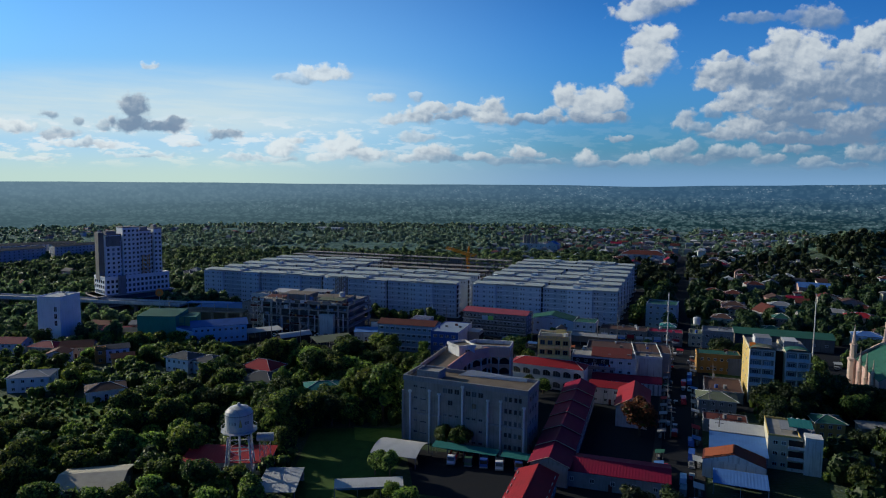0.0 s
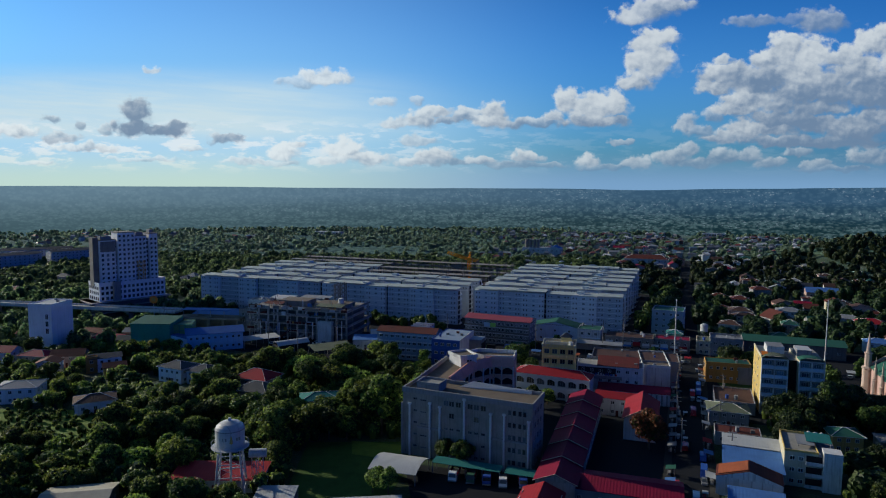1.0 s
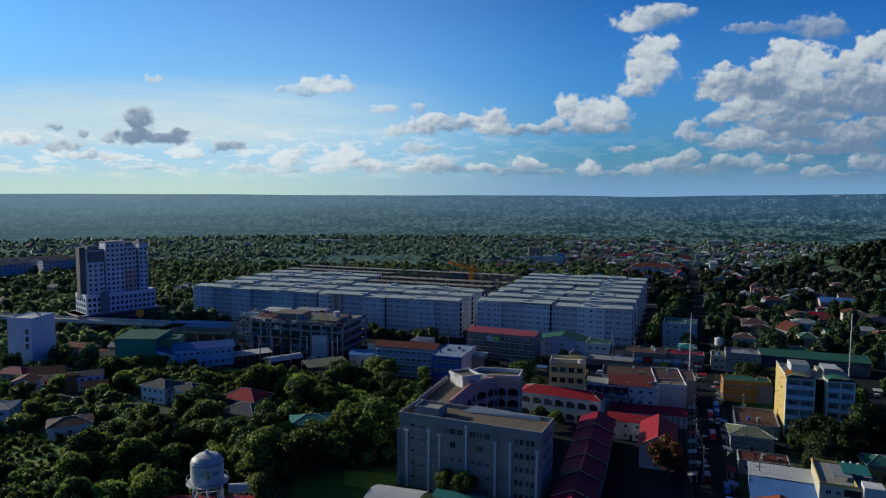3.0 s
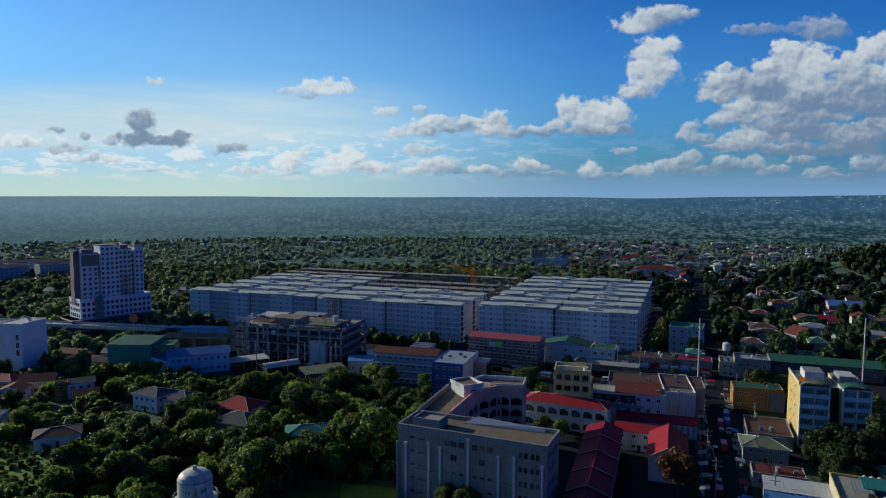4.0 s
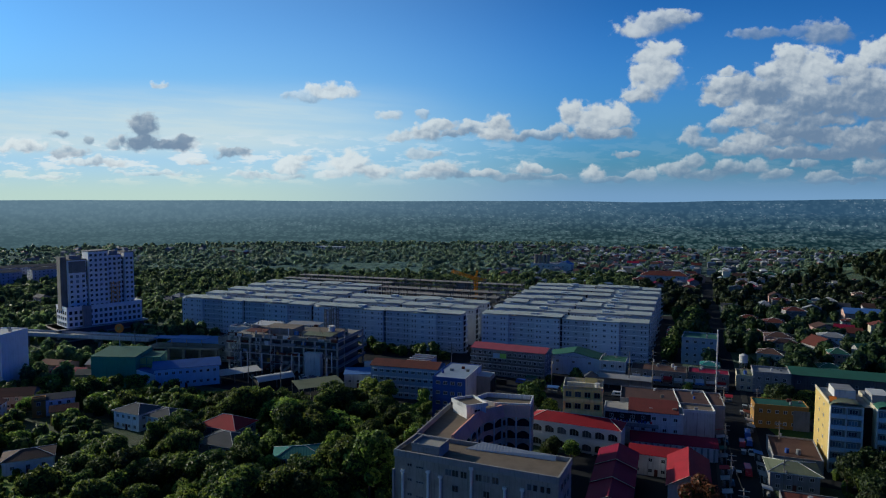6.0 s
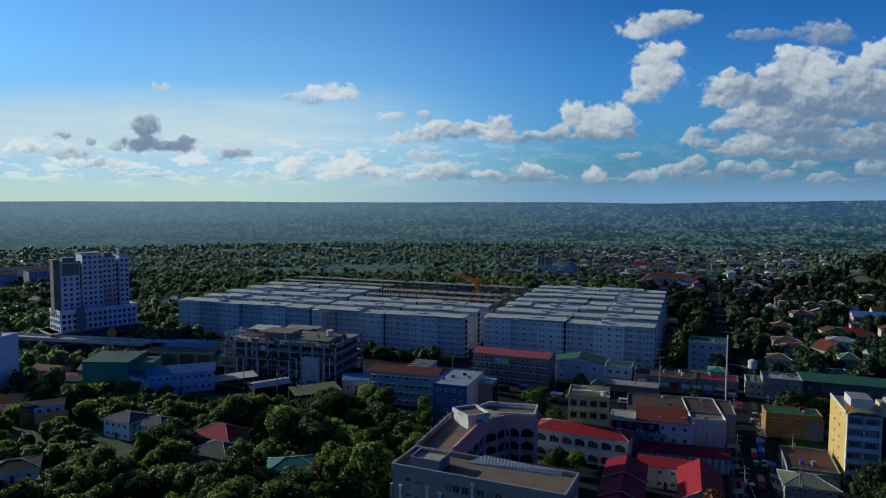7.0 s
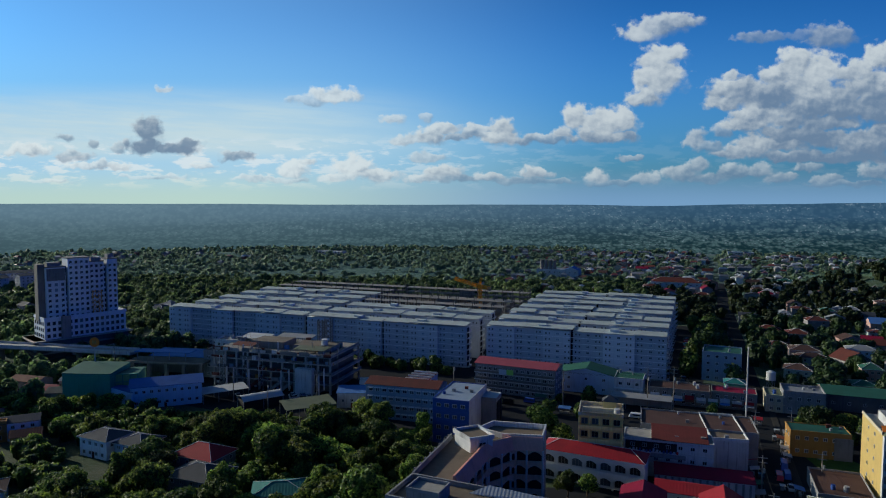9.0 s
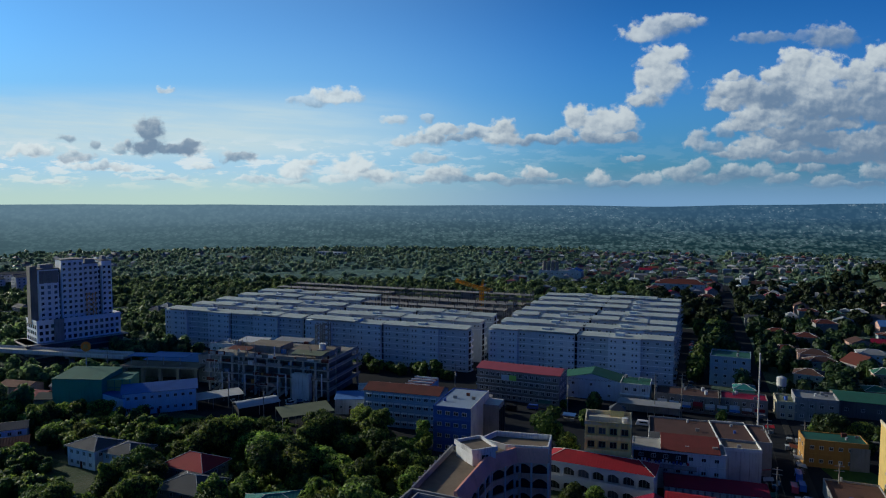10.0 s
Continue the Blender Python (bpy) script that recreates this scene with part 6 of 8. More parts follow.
def white_school():
    t = thing("white_schoolhouse", 21, 268, -22, "white two-storey schoolhouse with arches and bright red roof", "school")
    w, d, h = 30, 9, 9.6
    keep_clear(21, 268, -22, w, d)
    part("wall", Shape().box(0, w, 1.6, d, -0.6, h, "paint_white"), t)
    r = Shape()
    hip(r, w, d, h + 0.1, 2.2, 0.5, "metal_red")
    part("roof", r, t)
    for k in range(2):
        z = 0.2 + k * 4.6
        part("gallery", Shape().box(0, w, 0, 1.59, z + 3.4, z + 4.4, "paint_white").box(0, w, 0, 0.15, z + 4.4, z + 5.2 if k == 0 else z + 4.5, "paint_white"), t)
        for i in range(8):
            x = i * (w - 0.5) / 7
            part("pier", Shape().box(x, x + 0.5, 0.01, 0.5, z, z + 3.4, "paint_white"), t)
            if i < 7:
                e = Shape()
                span = (w - 0.5) / 7
                edge = [(x + span * j / 8, z + 3.4 - 1.1 * (1 - math.sin(math.pi * j / 8))) for j in range(9)] + [(x + span, z + 3.41), (x, z + 3.41)]
                e.solid([(c, 0.05, hh) for c, hh in edge], [(c, 0.4, hh) for c, hh in edge], "paint_white")
                part("arch", e, t)
                # windows made wide so dark panes paint the shade behind the arches
                part("window", window_mesh(3.0, 2.4, "stucco_grey", bars=2), t, at=pose(x + span / 2, 1.6, z + 0.6))


white_school()


def gabled_hall(x, y, turn, w, d, h, rise, roof, wall, label, sections=1):
    """A long gabled classroom block, ridge along y, in overlapping roof lengths with pale barge boards."""
    t = thing("classroom_block", x, y, turn, label, "school")
    keep_clear(x, y, turn, w, d)
    part("wall", Shape().box(0, w, 0, d, -0.6, h, wall), t)
    step = d / sections
    for i in range(sections):
        r = gable(Shape(), w, step - 0.05, h + 0.28 * i, rise, 0.7, roof, "y", wall)
        part("roof", r, t, at=pose(0, i * step, 0))
        b = Shape()
        sl = rise / (w / 2)
        zz = h + 0.28 * i + 0.22
        b.bar((-0.7, i * step - 0.7, zz - 0.7 * sl), (w / 2, i * step - 0.7, zz + rise), 0.14, "stucco_cream")
        b.bar((w + 0.7, i * step - 0.7, zz - 0.7 * sl), (w / 2, i * step - 0.7, zz + rise), 0.14, "stucco_cream")
        part("barge_board", b, t)
    windows_along(t, (w, 0), (w, d), (1.2, 4.2) if h > 5 else (1.2,), max(2, int(d / 4)), 1.6, 1.4, margin=0.8)
    windows_along(t, (0, d), (0, 0), (1.2, 4.2) if h > 5 else (1.2,), max(2, int(d / 4)), 1.6, 1.4, margin=0.8)
    return t


gabled_hall(19.9, 175.8, -16.5, 10.5, 74, 6.2, 2.1, "metal_maroon", "stucco_grey", "long classroom block with stepped maroon gable roofs", 6)
gabled_hall(10.5, 152, -17, 10, 22, 5.2, 2.0, "metal_red", "stucco_grey", "classroom block with bright red gable roof", 1)
roofed_house("maroon_hall", 28, 175, -16, 29, 12, 4.8, "stucco_grey", "metal_maroon", "low hall with dark maroon roof in deep shade", "gable_x", 1.4, 0.6, front=5, sides=2, category="hall")
t = gabled_hall(54, 222, -17, 10.5, 22, 7.4, 3.0, "metal_red", "stucco_white", "white house with red orange gable roof", 1)
roofed_house("red_porch_house", 49.5, 247, -18, 16, 8, 6.6, "stucco_white", "metal_red", "open porch building with bright red roof", "gable_x", 1.4, 0.5, 2, 4, 1)
t = roofed_house("long_red_annex", 53.5, 262.5, -14, 27, 7, 4.6, "stucco_white", "metal_maroon", "long low annex with maroon roof and white ribbed wall", "shed", 1.0, 0.3, front=0, sides=0, door=False, category="annex")
for i in range(14):
    part("rib", Shape().box(0.8 + i * 1.9, 1.4 + i * 1.9, -0.25, -0.02, 0.2, 4.4, "stucco_grey"), t)


# ---- left foreground ----
def water_tower():
    t = thing("water_tower", -61.2, 173.6, 12, "rusty white steel water tower on braced legs", "water tower")
    t.scale = (1.0, 1.0, 1.08)
    keep_clear(-66, 169, 0, 10, 10, 0)
    legs = [(-3.9, -3.9), (3.9, -3.9), (3.9, 3.9), (-3.9, 3.9)]
    top = [(-2.7, -2.7), (2.7, -2.7), (2.7, 2.7), (-2.7, 2.7)]
    for (x0, y0), (x1, y1) in zip(legs, top):
        part("leg", Shape().tube((x0, y0, -0.4), (x1, y1, 12.6), 0.3, 0.28, "steel_white", 8), t)
    for z in (3.2, 6.6, 9.8):
        f = z / 12.6
        ring = [(a[0] + (b[0] - a[0]) * f, a[1] + (b[1] - a[1]) * f, z) for a, b in zip(legs, top)]
        for i in range(4):
            part("brace", Shape().bar(ring[i], ring[(i + 1) % 4], 0.2, "steel_white"), t)
    for z0, z1 in ((0.2, 3.2), (3.2, 6.6), (6.6, 9.8), (9.8, 12.4)):
        for i in range(4):
            pts = []
            for z, j in ((z0, i), (z1, (i + 1) % 4)):
                f = z / 12.6
                pts.append((legs[j][0] + (top[j][0] - legs[j][0]) * f, legs[j][1] + (top[j][1] - legs[j][1]) * f, z))
            part("tie_rod", Shape().bar(pts[0], pts[1], 0.07, "steel_white"), t)
    part("riser", Shape().tube((0, 0, 0), (0, 0, 13), 0.3, 0.3, "steel_white", 10), t)
    k = 28
    prof = [(0.3, 12.2), (2.6, 12.7), (3.7, 13.6), (3.8, 14.0), (3.8, 18.0), (3.5, 18.8), (2.6, 19.5), (1.2, 19.9), (0.05, 20.1)]
    s = Shape()
    for (r0, z0), (r1, z1) in zip(prof, prof[1:]):
        for i in range(k):
            a0, a1 = math.tau * i / k, math.tau * (i + 1) / k
            s.face([(r0 * math.cos(a0), r0 * math.sin(a0), z0), (r0 * math.cos(a1), r0 * math.sin(a1), z0), (r1 * math.cos(a1), r1 * math.sin(a1), z1), (r1 * math.cos(a0), r1 * math.sin(a0), z1)], "steel_white")
    tank = part("tank", s, t)
    part("seam", Shape().tube((0, 0, 17.9), (0, 0, 18.1), 3.86, 3.86, "steel_grey", k), t)
    part("mark", Shape().tube((0.8, -3.72, 15.4), (0.8, -3.78, 17.2), 0.75, 0.1, "stucco_yellow", 3), t, "faded yellow painted emblem")
    for x in (-2.2, -1.5, -0.8, 1.9, 2.5):
        part("letter_bar", Shape().box(x, x + 0.45, -math.sqrt(3.84 ** 2 - x * x), -math.sqrt(3.7 ** 2 - x * x) + 0.1, 15.9, 16.6, "steel_grey"), t)
    part("walkway", Shape().tube((0, 0, 13.5), (0, 0, 13.65), 4.9, 4.9, "steel_white", k), t)
    for i in range(k // 2):
        a = math.tau * i / (k // 2)
        c, s_ = 4.8 * math.cos(a), 4.8 * math.sin(a)
        part("rail_post", Shape().bar((c, s_, 13.6), (c, s_, 14.7), 0.07, "steel_white"), t)
    rail = Shape()
    for i in range(k):
        a0, a1 = math.tau * i / k, math.tau * (i + 1) / k
        rail.bar((4.8 * math.cos(a0), 4.8 * math.sin(a0), 14.65), (4.8 * math.cos(a1), 4.8 * math.sin(a1), 14.65), 0.08, "steel_white")
    part("rail", rail, t)
    part("vent", Shape().tube((0, 0, 20.0), (0, 0, 20.7), 0.5, 0.35, "steel_white", 10), t)
    lad = Shape()
    for x in (-0.25, 0.25):
        lad.bar((4.2 + x, -4.2, 0), (2.9 + x, -2.9, 13.6), 0.06, "steel_white")
    for i in range(24):
        f = i / 24
        lad.bar((3.95 - 1.3 * f, -4.2 + 1.3 * f, 13.6 * f), (4.45 - 1.3 * f, -4.2 + 1.3 * f, 13.6 * f), 0.04, "steel_white")
    part("ladder", lad, t)


water_tower()
t = thing("tank_platform", -55.5, 178.5, 8, "small white tank on a raised steel stand", "water tank")
part("stand", lattice(Shape(), (0, 0, 0), (0, 0, 9.5), 2.2, "steel_white", 2.4, 0.14), t)
part("tank", Shape().tube((-2.2, 0, 10.8), (2.4, 0, 10.8), 1.2, 1.2, "steel_white", 14), t)

roofed_house("red_roof_depot", -79, 176.5, 2, 24.5, 9.5, 3.6, "stucco_white", "metal_red", "low depot with red sheet roof behind the water tower", "shed", 1.1, 0.6, front=5, sides=2, category="depot")
open_shed(-53, 160, 3, 10.5, 14, 3.0, "metal_white", "small open shed with pale sheet roof", 0.6, "stucco_grey")
arched_shed(-26.5, 187, -16, 14.5, 12.5, 3.2, 1.5, "metal_white", "wide vaulted car shed with pale grey roof")
open_shed(-33, 164, 8, 18.5, 5, 2.6, "metal_white", "long narrow canopy with pale blue white roof", 0.4, "stucco_blue")
roofed_house("tan_hall", -103, 154, 14, 16, 15, 4.4, "stucco_grey", "roof_tan", "wide low hall with faded tan roof", "gable_x", 1.6, 0.5, front=4, sides=2, category="hall")
open_shed(-8.5, 192, -18, 20.5, 4, 3.4, "metal_teal", "long teal canopy along the school front", 0.4)
open_shed(12.2, 185.5, -18, 10.0, 4, 3.4, "metal_teal", "teal canopy at the end of the truck bays", 0.4)


def vehicle(kind, x, y, turn, paint, label, z=0.06):
    """A car, van, truck, tricycle or bus with body, glass and wheels."""
    t = thing(kind, x, y, turn, label, kind, "vehicles", z=z)
    dims = {"car": (4.3, 1.75, 1.45), "van": (4.7, 1.9, 2.0), "truck": (7.6, 2.4, 2.9), "tricycle": (2.4, 1.5, 1.7), "bus": (9.5, 2.5, 3.1), "jeepney": (6.2, 2.0, 2.3)}
    L, W, H = dims[kind]
    s = Shape()
    if kind == "car":
        s.solid([(-L / 2, -W / 2, 0.3), (L / 2, -W / 2, 0.3), (L / 2, W / 2, 0.3), (-L / 2, W / 2, 0.3)], [(-L / 2 + 0.08, -W / 2 + 0.05, 0.85), (L / 2 - 0.12, -W / 2 + 0.05, 0.78), (L / 2 - 0.12, W / 2 - 0.05, 0.78), (-L / 2 + 0.08, W / 2 - 0.05, 0.85)], paint)
        part("body", s, t)
        c = Shape().solid([(-L / 2 + 0.5, -W / 2 + 0.1, 0.84), (L / 2 - 1.2, -W / 2 + 0.1, 0.8), (L / 2 - 1.2, W / 2 - 0.1, 0.8), (-L / 2 + 0.5, W / 2 - 0.1, 0.84)], [(-L / 2 + 1.0, -W / 2 + 0.25, H - 0.04), (L / 2 - 2.0, -W / 2 + 0.25, H - 0.04), (L / 2 - 2.0, W / 2 - 0.25, H - 0.04), (-L / 2 + 1.0, W / 2 - 0.25, H - 0.04)], "pane")
        part("glass", c, t)
        part("roof", Shape().box(-L / 2 + 1.0, L / 2 - 2.0, -W / 2 + 0.24, W / 2 - 0.24, H - 0.04, H, paint), t)
    elif kind == "truck":
        part("cab", Shape().solid([(L / 2 - 1.9, -W / 2, 0.5), (L / 2, -W / 2, 0.5), (L / 2, W / 2, 0.5), (L / 2 - 1.9, W / 2, 0.5)], [(L / 2 - 1.8, -W / 2 + 0.1, H), (L / 2 - 0.35, -W / 2 + 0.1, H), (L / 2 - 0.35, W / 2 - 0.1, H), (L / 2 - 1.8, W / 2 - 0.1, H)], paint), t)
        part("windscreen", Shape().solid([(L / 2 - 0.18, -W / 2 + 0.15, 1.6), (L / 2 - 0.12, -W / 2 + 0.15, 1.6), (L / 2 - 0.12, W / 2 - 0.15, 1.6), (L / 2 - 0.18, W / 2 - 0.15, 1.6)], [(L / 2 - 0.32, -W / 2 + 0.2, 2.6), (L / 2 - 0.26, -W / 2 + 0.2, 2.6), (L / 2 - 0.26, W / 2 - 0.2, 2.6), (L / 2 - 0.32, W / 2 - 0.2, 2.6)], "pane"), t)
        part("bed", Shape().box(-L / 2, L / 2 - 2.1, -W / 2, W / 2, 0.9, 1.15, "steel_grey").box(-L / 2, L / 2 - 2.1, -W / 2, -W / 2 + 0.1, 1.15, 2.2, "metal_red").box(-L / 2, L / 2 - 2.1, W / 2 - 0.1, W / 2, 1.15, 2.2, "metal_red").box(L / 2 - 2.2, L / 2 - 2.1, -W / 2 + 0.1, W / 2 - 0.1, 1.15, 2.4, "metal_red"), t)
        part("bumper", Shape().box(L / 2, L / 2 + 0.15, -W / 2, W / 2, 0.45, 0.8, "steel_grey"), t)
    elif kind == "tricycle":
        part("sidecar", Shape().solid([(-0.8, -0.75, 0.3), (0.9, -0.75, 0.3), (0.9, 0.2, 0.3), (-0.8, 0.2, 0.3)], [(-0.7, -0.7, 1.5), (0.6, -0.7, 1.5), (0.6, 0.15, 1.5), (-0.7, 0.15, 1.5)], paint), t)
        part("canopy", Shape().box(-1.0, 0.9, -0.8, 0.75, 1.55, 1.66, "metal_white"), t)
        part("cycle", Shape().box(-0.9, 0.9, 0.38, 0.62, 0.5, 0.95, "steel_grey").bar((0.6, 0.2, 1.1), (0.6, 0.8, 1.1), 0.05, "steel_grey"), t)
    else:
        part("body", Shape().solid([(-L / 2, -W / 2, 0.4), (L / 2, -W / 2, 0.4), (L / 2, W / 2, 0.4), (-L / 2, W / 2, 0.4)], [(-L / 2 + 0.05, -W / 2 + 0.08, H), (L / 2 - (0.7 if kind != "jeepney" else 1.3), -W / 2 + 0.08, H), (L / 2 - (0.7 if kind != "jeepney" else 1.3), W / 2 - 0.08, H), (-L / 2 + 0.05, W / 2 - 0.08, H)], paint), t)
        for y0 in (-W / 2 - 0.005, W / 2 - 0.075):
            part("glass", Shape().box(-L / 2 + 0.4, L / 2 - 1.5, y0, y0 + 0.08, H * 0.58, H * 0.85, "pane"), t)
    r = 0.5 if kind in ("truck", "bus") else 0.32
    for x0 in (-L * 0.32, L * 0.32):
        for y0 in (-W / 2 + 0.02, W / 2 - 0.24):
            wheel = part("wheel", Shape().tube((x0, y0, r), (x0, y0 + 0.22, r), r, r, "rubber", 12), t)
            if kind in ("truck", "car", "van"):
                part("rim", Shape().tube((x0, y0 - 0.01, r), (x0, y0 + 0.23, r), r * 0.55, r * 0.55, "steel_grey", 8), wheel)
    return t


for i, (x, y, paint, label) in enumerate(((-1.8, 189.5, "car_white", "white cargo truck with red bed parked under the canopy"), (3.2, 188.4, "car_green", "dark green cargo truck parked under the canopy"), (7.6, 187.6, "car_blue", "blue cargo truck parked under the canopy"), (12.0, 186.2, "car_white", "white cargo truck parked under the canopy"), (17.5, 186.0, "car_blue", "blue cargo truck parked under the canopy"))):
    vehicle("truck", x, y, -100 + i * 2, paint, label)
street = random.Random(31)
PAINTS = ("car_white", "car_silver", "car_black", "car_red", "car_blue", "car_grey", "car_black", "car_grey")
NAMES = {"car_white": "white", "car_silver": "silver", "car_black": "black", "car_red": "red", "car_blue": "blue", "car_grey": "dark grey", "car_green": "green"}
v = 152.0
while v < 312:
    for lane, back in ((-3.9, 0), (-1.4, 0), (1.5, 180), (4.0, 180)):
        if street.random() < (0.5 if abs(lane) > 3 else 0.25):
            kind = street.choice(("tricycle", "tricycle", "car", "van", "jeepney", "car"))
            paint = street.choice(PAINTS)
            vv = v + street.random() * 3
            x = 58.5 + (vv - 168) * 0.322 + lane
            vehicle(kind, x, vv, 72 + back + street.uniform(-3, 3), paint, f"{NAMES[paint]} {kind} on the busy main street")
    v += 8.5
for i in range(22):
    u = -95 + i * 8.6 + street.random() * 3
    x, y = town(103, 318, u, street.choice((-2.4, 2.3)))
    kind = street.choice(("car", "van", "jeepney", "tricycle"))
    paint = street.choice(PAINTS)
    vehicle(kind, x, y, GRID + street.choice((0, 180)), paint, f"{NAMES[paint]} {kind} on the cross street", z=0.1)


# ---- houses among the trees, left ----
roofed_house("villa", -129.3, 279.5, -22, 12.5, 10, 6.4, "stucco_tower", "tile_grey", "white two-storey villa with grey hip roof", "hip", 2.0, 0.7, 2, 4, 3, group="villas")
roofed_house("villa", -116, 276.5, -18, 11, 10, 5.6, "stucco_paleblue", "tile_grey", "pale two-storey villa with grey hip roof and porch", "hip", 2.0, 0.7, 2, 4, 3, group="villas")
roofed_house("red_hip_house", -92, 266, -20, 15, 11, 6.2, "stucco_grey", "metal_red", "house with bright red hip roof", "hip", 3.0, 0.7, 2, 4, 3, group="villas")
roofed_house("dark_hip_house", -88, 253, -20, 15, 12, 5.2, "stucco_grey", "tile_grey", "house with dark grey hip roof and pale ridge caps", "hip", 2.4, 0.7, 2, 4, 3, group="villas")
roofed_house("teal_house", -58.5, 240, 14, 14, 10, 5.0, "stucco_grey", "metal_teal", "house under trees with dull teal hip roof", "hip", 1.8, 0.6, 2, 3, 2, group="villas")
roofed_house("pink_house", -187, 296, 16, 14, 10, 5.4, "stucco_pink", "metal_rust", "pink house with rust red roof", "gable_x", 2.0, 0.6, 2, 4, 2, group="villas")
roofed_house("orange_front_house", -164.5, 288.5, 30, 13, 9, 6.4, "stucco_tower", "tile_grey", "white house with orange front and grey roof", "gable_x", 1.2, 0.5, 2, 4, 2, group="villas")
t = flat_building("orange_block", -165.5, 287.6, 30, 4.6, 3.0, 6.9, "stucco_orange", "small bright orange front block of a house", "house", front=1)
roofed_house("yellow_brown_house", -153.5, 280, 30, 9, 8, 5.0, "stucco_yellow", "metal_rust", "cream house with red brown roof", "gable_x", 1.3, 0.5, 2, 3, 2, group="villas")
roofed_house("rust_roof_house", -139.5, 234.5, 30, 13.5, 10, 4.4, "stucco_tower", "tile_brown", "white house with faded brown hip roof", "hip", 1.7, 0.6, 1, 3, 2, group="villas")
roofed_house("pale_green_house", -177, 245, 14, 15, 11, 6.0, "stucco_tower", "metal_grey", "white two-storey house with grey green roof", "hip", 1.5, 0.5, 2, 4, 3, group="villas")
roofed_house("red_small_house", -184.5, 281, 12, 9, 8, 6.0, "stucco_tower", "metal_rust", "small white house with red roof", "gable_y", 1.6, 0.5, 2, 2, 2, group="villas")
roofed_house("maroon_house", -224, 303, 0, 14, 10, 5.2, "stucco_tower", "metal_maroon", "white house with maroon roof", "gable_x", 2.0, 0.5, 2, 4, 2, group="villas")
roofed_house("maroon_house", -205, 300, -6, 14, 10, 4.6, "stucco_cream", "metal_maroon", "cream house with maroon hip roof", "hip", 2.0, 0.5, 2, 4, 2, group="villas")
roofed_house("tin_hut", -94, 236, -12, 7, 5, 3.4, "stucco_pink", "metal_rust", "small hut with rust red tin roof under trees", "shed", 0.7, 0.4, front=1, sides=1)
for i, (x, y, roof) in enumerate(((-205, 352, "metal_rust"), (-190, 338, "metal_maroon"), (-236, 345, "metal_rust"), (-182, 352, "metal_grey"), (-176, 333, "tile_grey"))):
    roofed_house("street_house", x, y, -12 + 5 * i, 15, 9, 4.6, "stucco_pink" if i % 2 else "stucco_grey", roof, "low street house with dull sheet roof", "gable_x", 1.4, 0.5, 1, 3, 1, group="low street houses")

# ---- poles ----
def utility_pole(x, y, h, label="tall pale utility pole with cross arms", arms=True, lean=0.0):
    pale = "concrete" if arms else "steel_white"
    t = thing("utility_pole", x, y, GRID, label, "pole", "poles")
    part("pole", Shape().tube((0, 0, -0.4), (lean, 0, h), 0.24 if arms else 0.32, 0.14 if arms else 0.22, pale, 8), t)
    if arms:
        for z in (h - 0.8, h - 2.2):
            part("cross_arm", Shape().box(-1.3, 1.3, -0.08, 0.08, z, z + 0.16, "steel_grey"), t)
        part("transformer", Shape().tube((0.5, -0.3, h - 5), (0.5, -0.3, h - 3.8), 0.32, 0.32, "steel_grey", 10), t)
    return t


utility_pole(95.5, 303, 34, "very tall slim pale steel pole", False)
utility_pole(167, 312, 33, "tall slim pale flagpole by the market", False)
for x, y, h in ((97, 299, 13), (93, 292, 12), (37.5, 344, 15), (71, 340, 17), (80.5, 337, 18), (-58, 352, 24), (-82, 330, 14), (-100, 341, 15), (-8, 352, 17), (-64, 338, 15), (-38, 334, 13), (-171, 378, 16), (84, 262, 11), (76, 236, 11), (70, 212, 11), (104, 268, 10), (91, 236, 10), (83, 205, 10), (112, 305, 11)):
    utility_pole(x, y, h)
for a, b, z in (((97, 299), (84, 262), 11.5), ((84, 262), (76, 236), 10.2), ((76, 236), (70, 212), 10.2), ((37.5, 344), (71, 340), 14.0), ((71, 340), (80.5, 337), 15.5), ((-8, 352), (37.5, 344), 14.5), ((-38, 334), (-8, 352), 12.5), ((-64, 338), (-38, 334), 12.5)):
    for off in (-0.9, 0.0, 0.9):
        s = Shape()
        k = s.slot("rubber")
        for i in range(9):
            f = i / 8
            x, y, h = a[0] + (b[0] - a[0]) * f + off * 0.3, a[1] + (b[1] - a[1]) * f + off, z - 3.0 * f * (1 - f)
            s.verts += [(x - 0.03, y, h), (x, y - 0.03, h + 0.03), (x + 0.03, y, h), (x, y + 0.03, h - 0.03)]
            if i:
                n = (i - 1) * 4
                for e in range(4):
                    s.faces.append((n + e, n + (e + 1) % 4, n + 4 + (e + 1) % 4, n + 4 + e))
                    s.slots.append(k)
        tagged(new("cable", s.mesh("cable")), "black overhead cable sagging between poles", "cable", "overhead cables")
t = thing("water_tank", 129, 361, 0, "round white water tank on a steel stand", "water tank")
part("stand", lattice(Shape(), (0, 0, 0), (0, 0, 7.5), 2.4, "steel_grey", 2.5, 0.12), t)
part("tank", Shape().tube((0, 0, 7.5), (0, 0, 11.0), 1.9, 1.9, "steel_white", 16).tube((0, 0, 11.0), (0, 0, 11.7), 1.9, 0.2, "steel_white", 16), t)


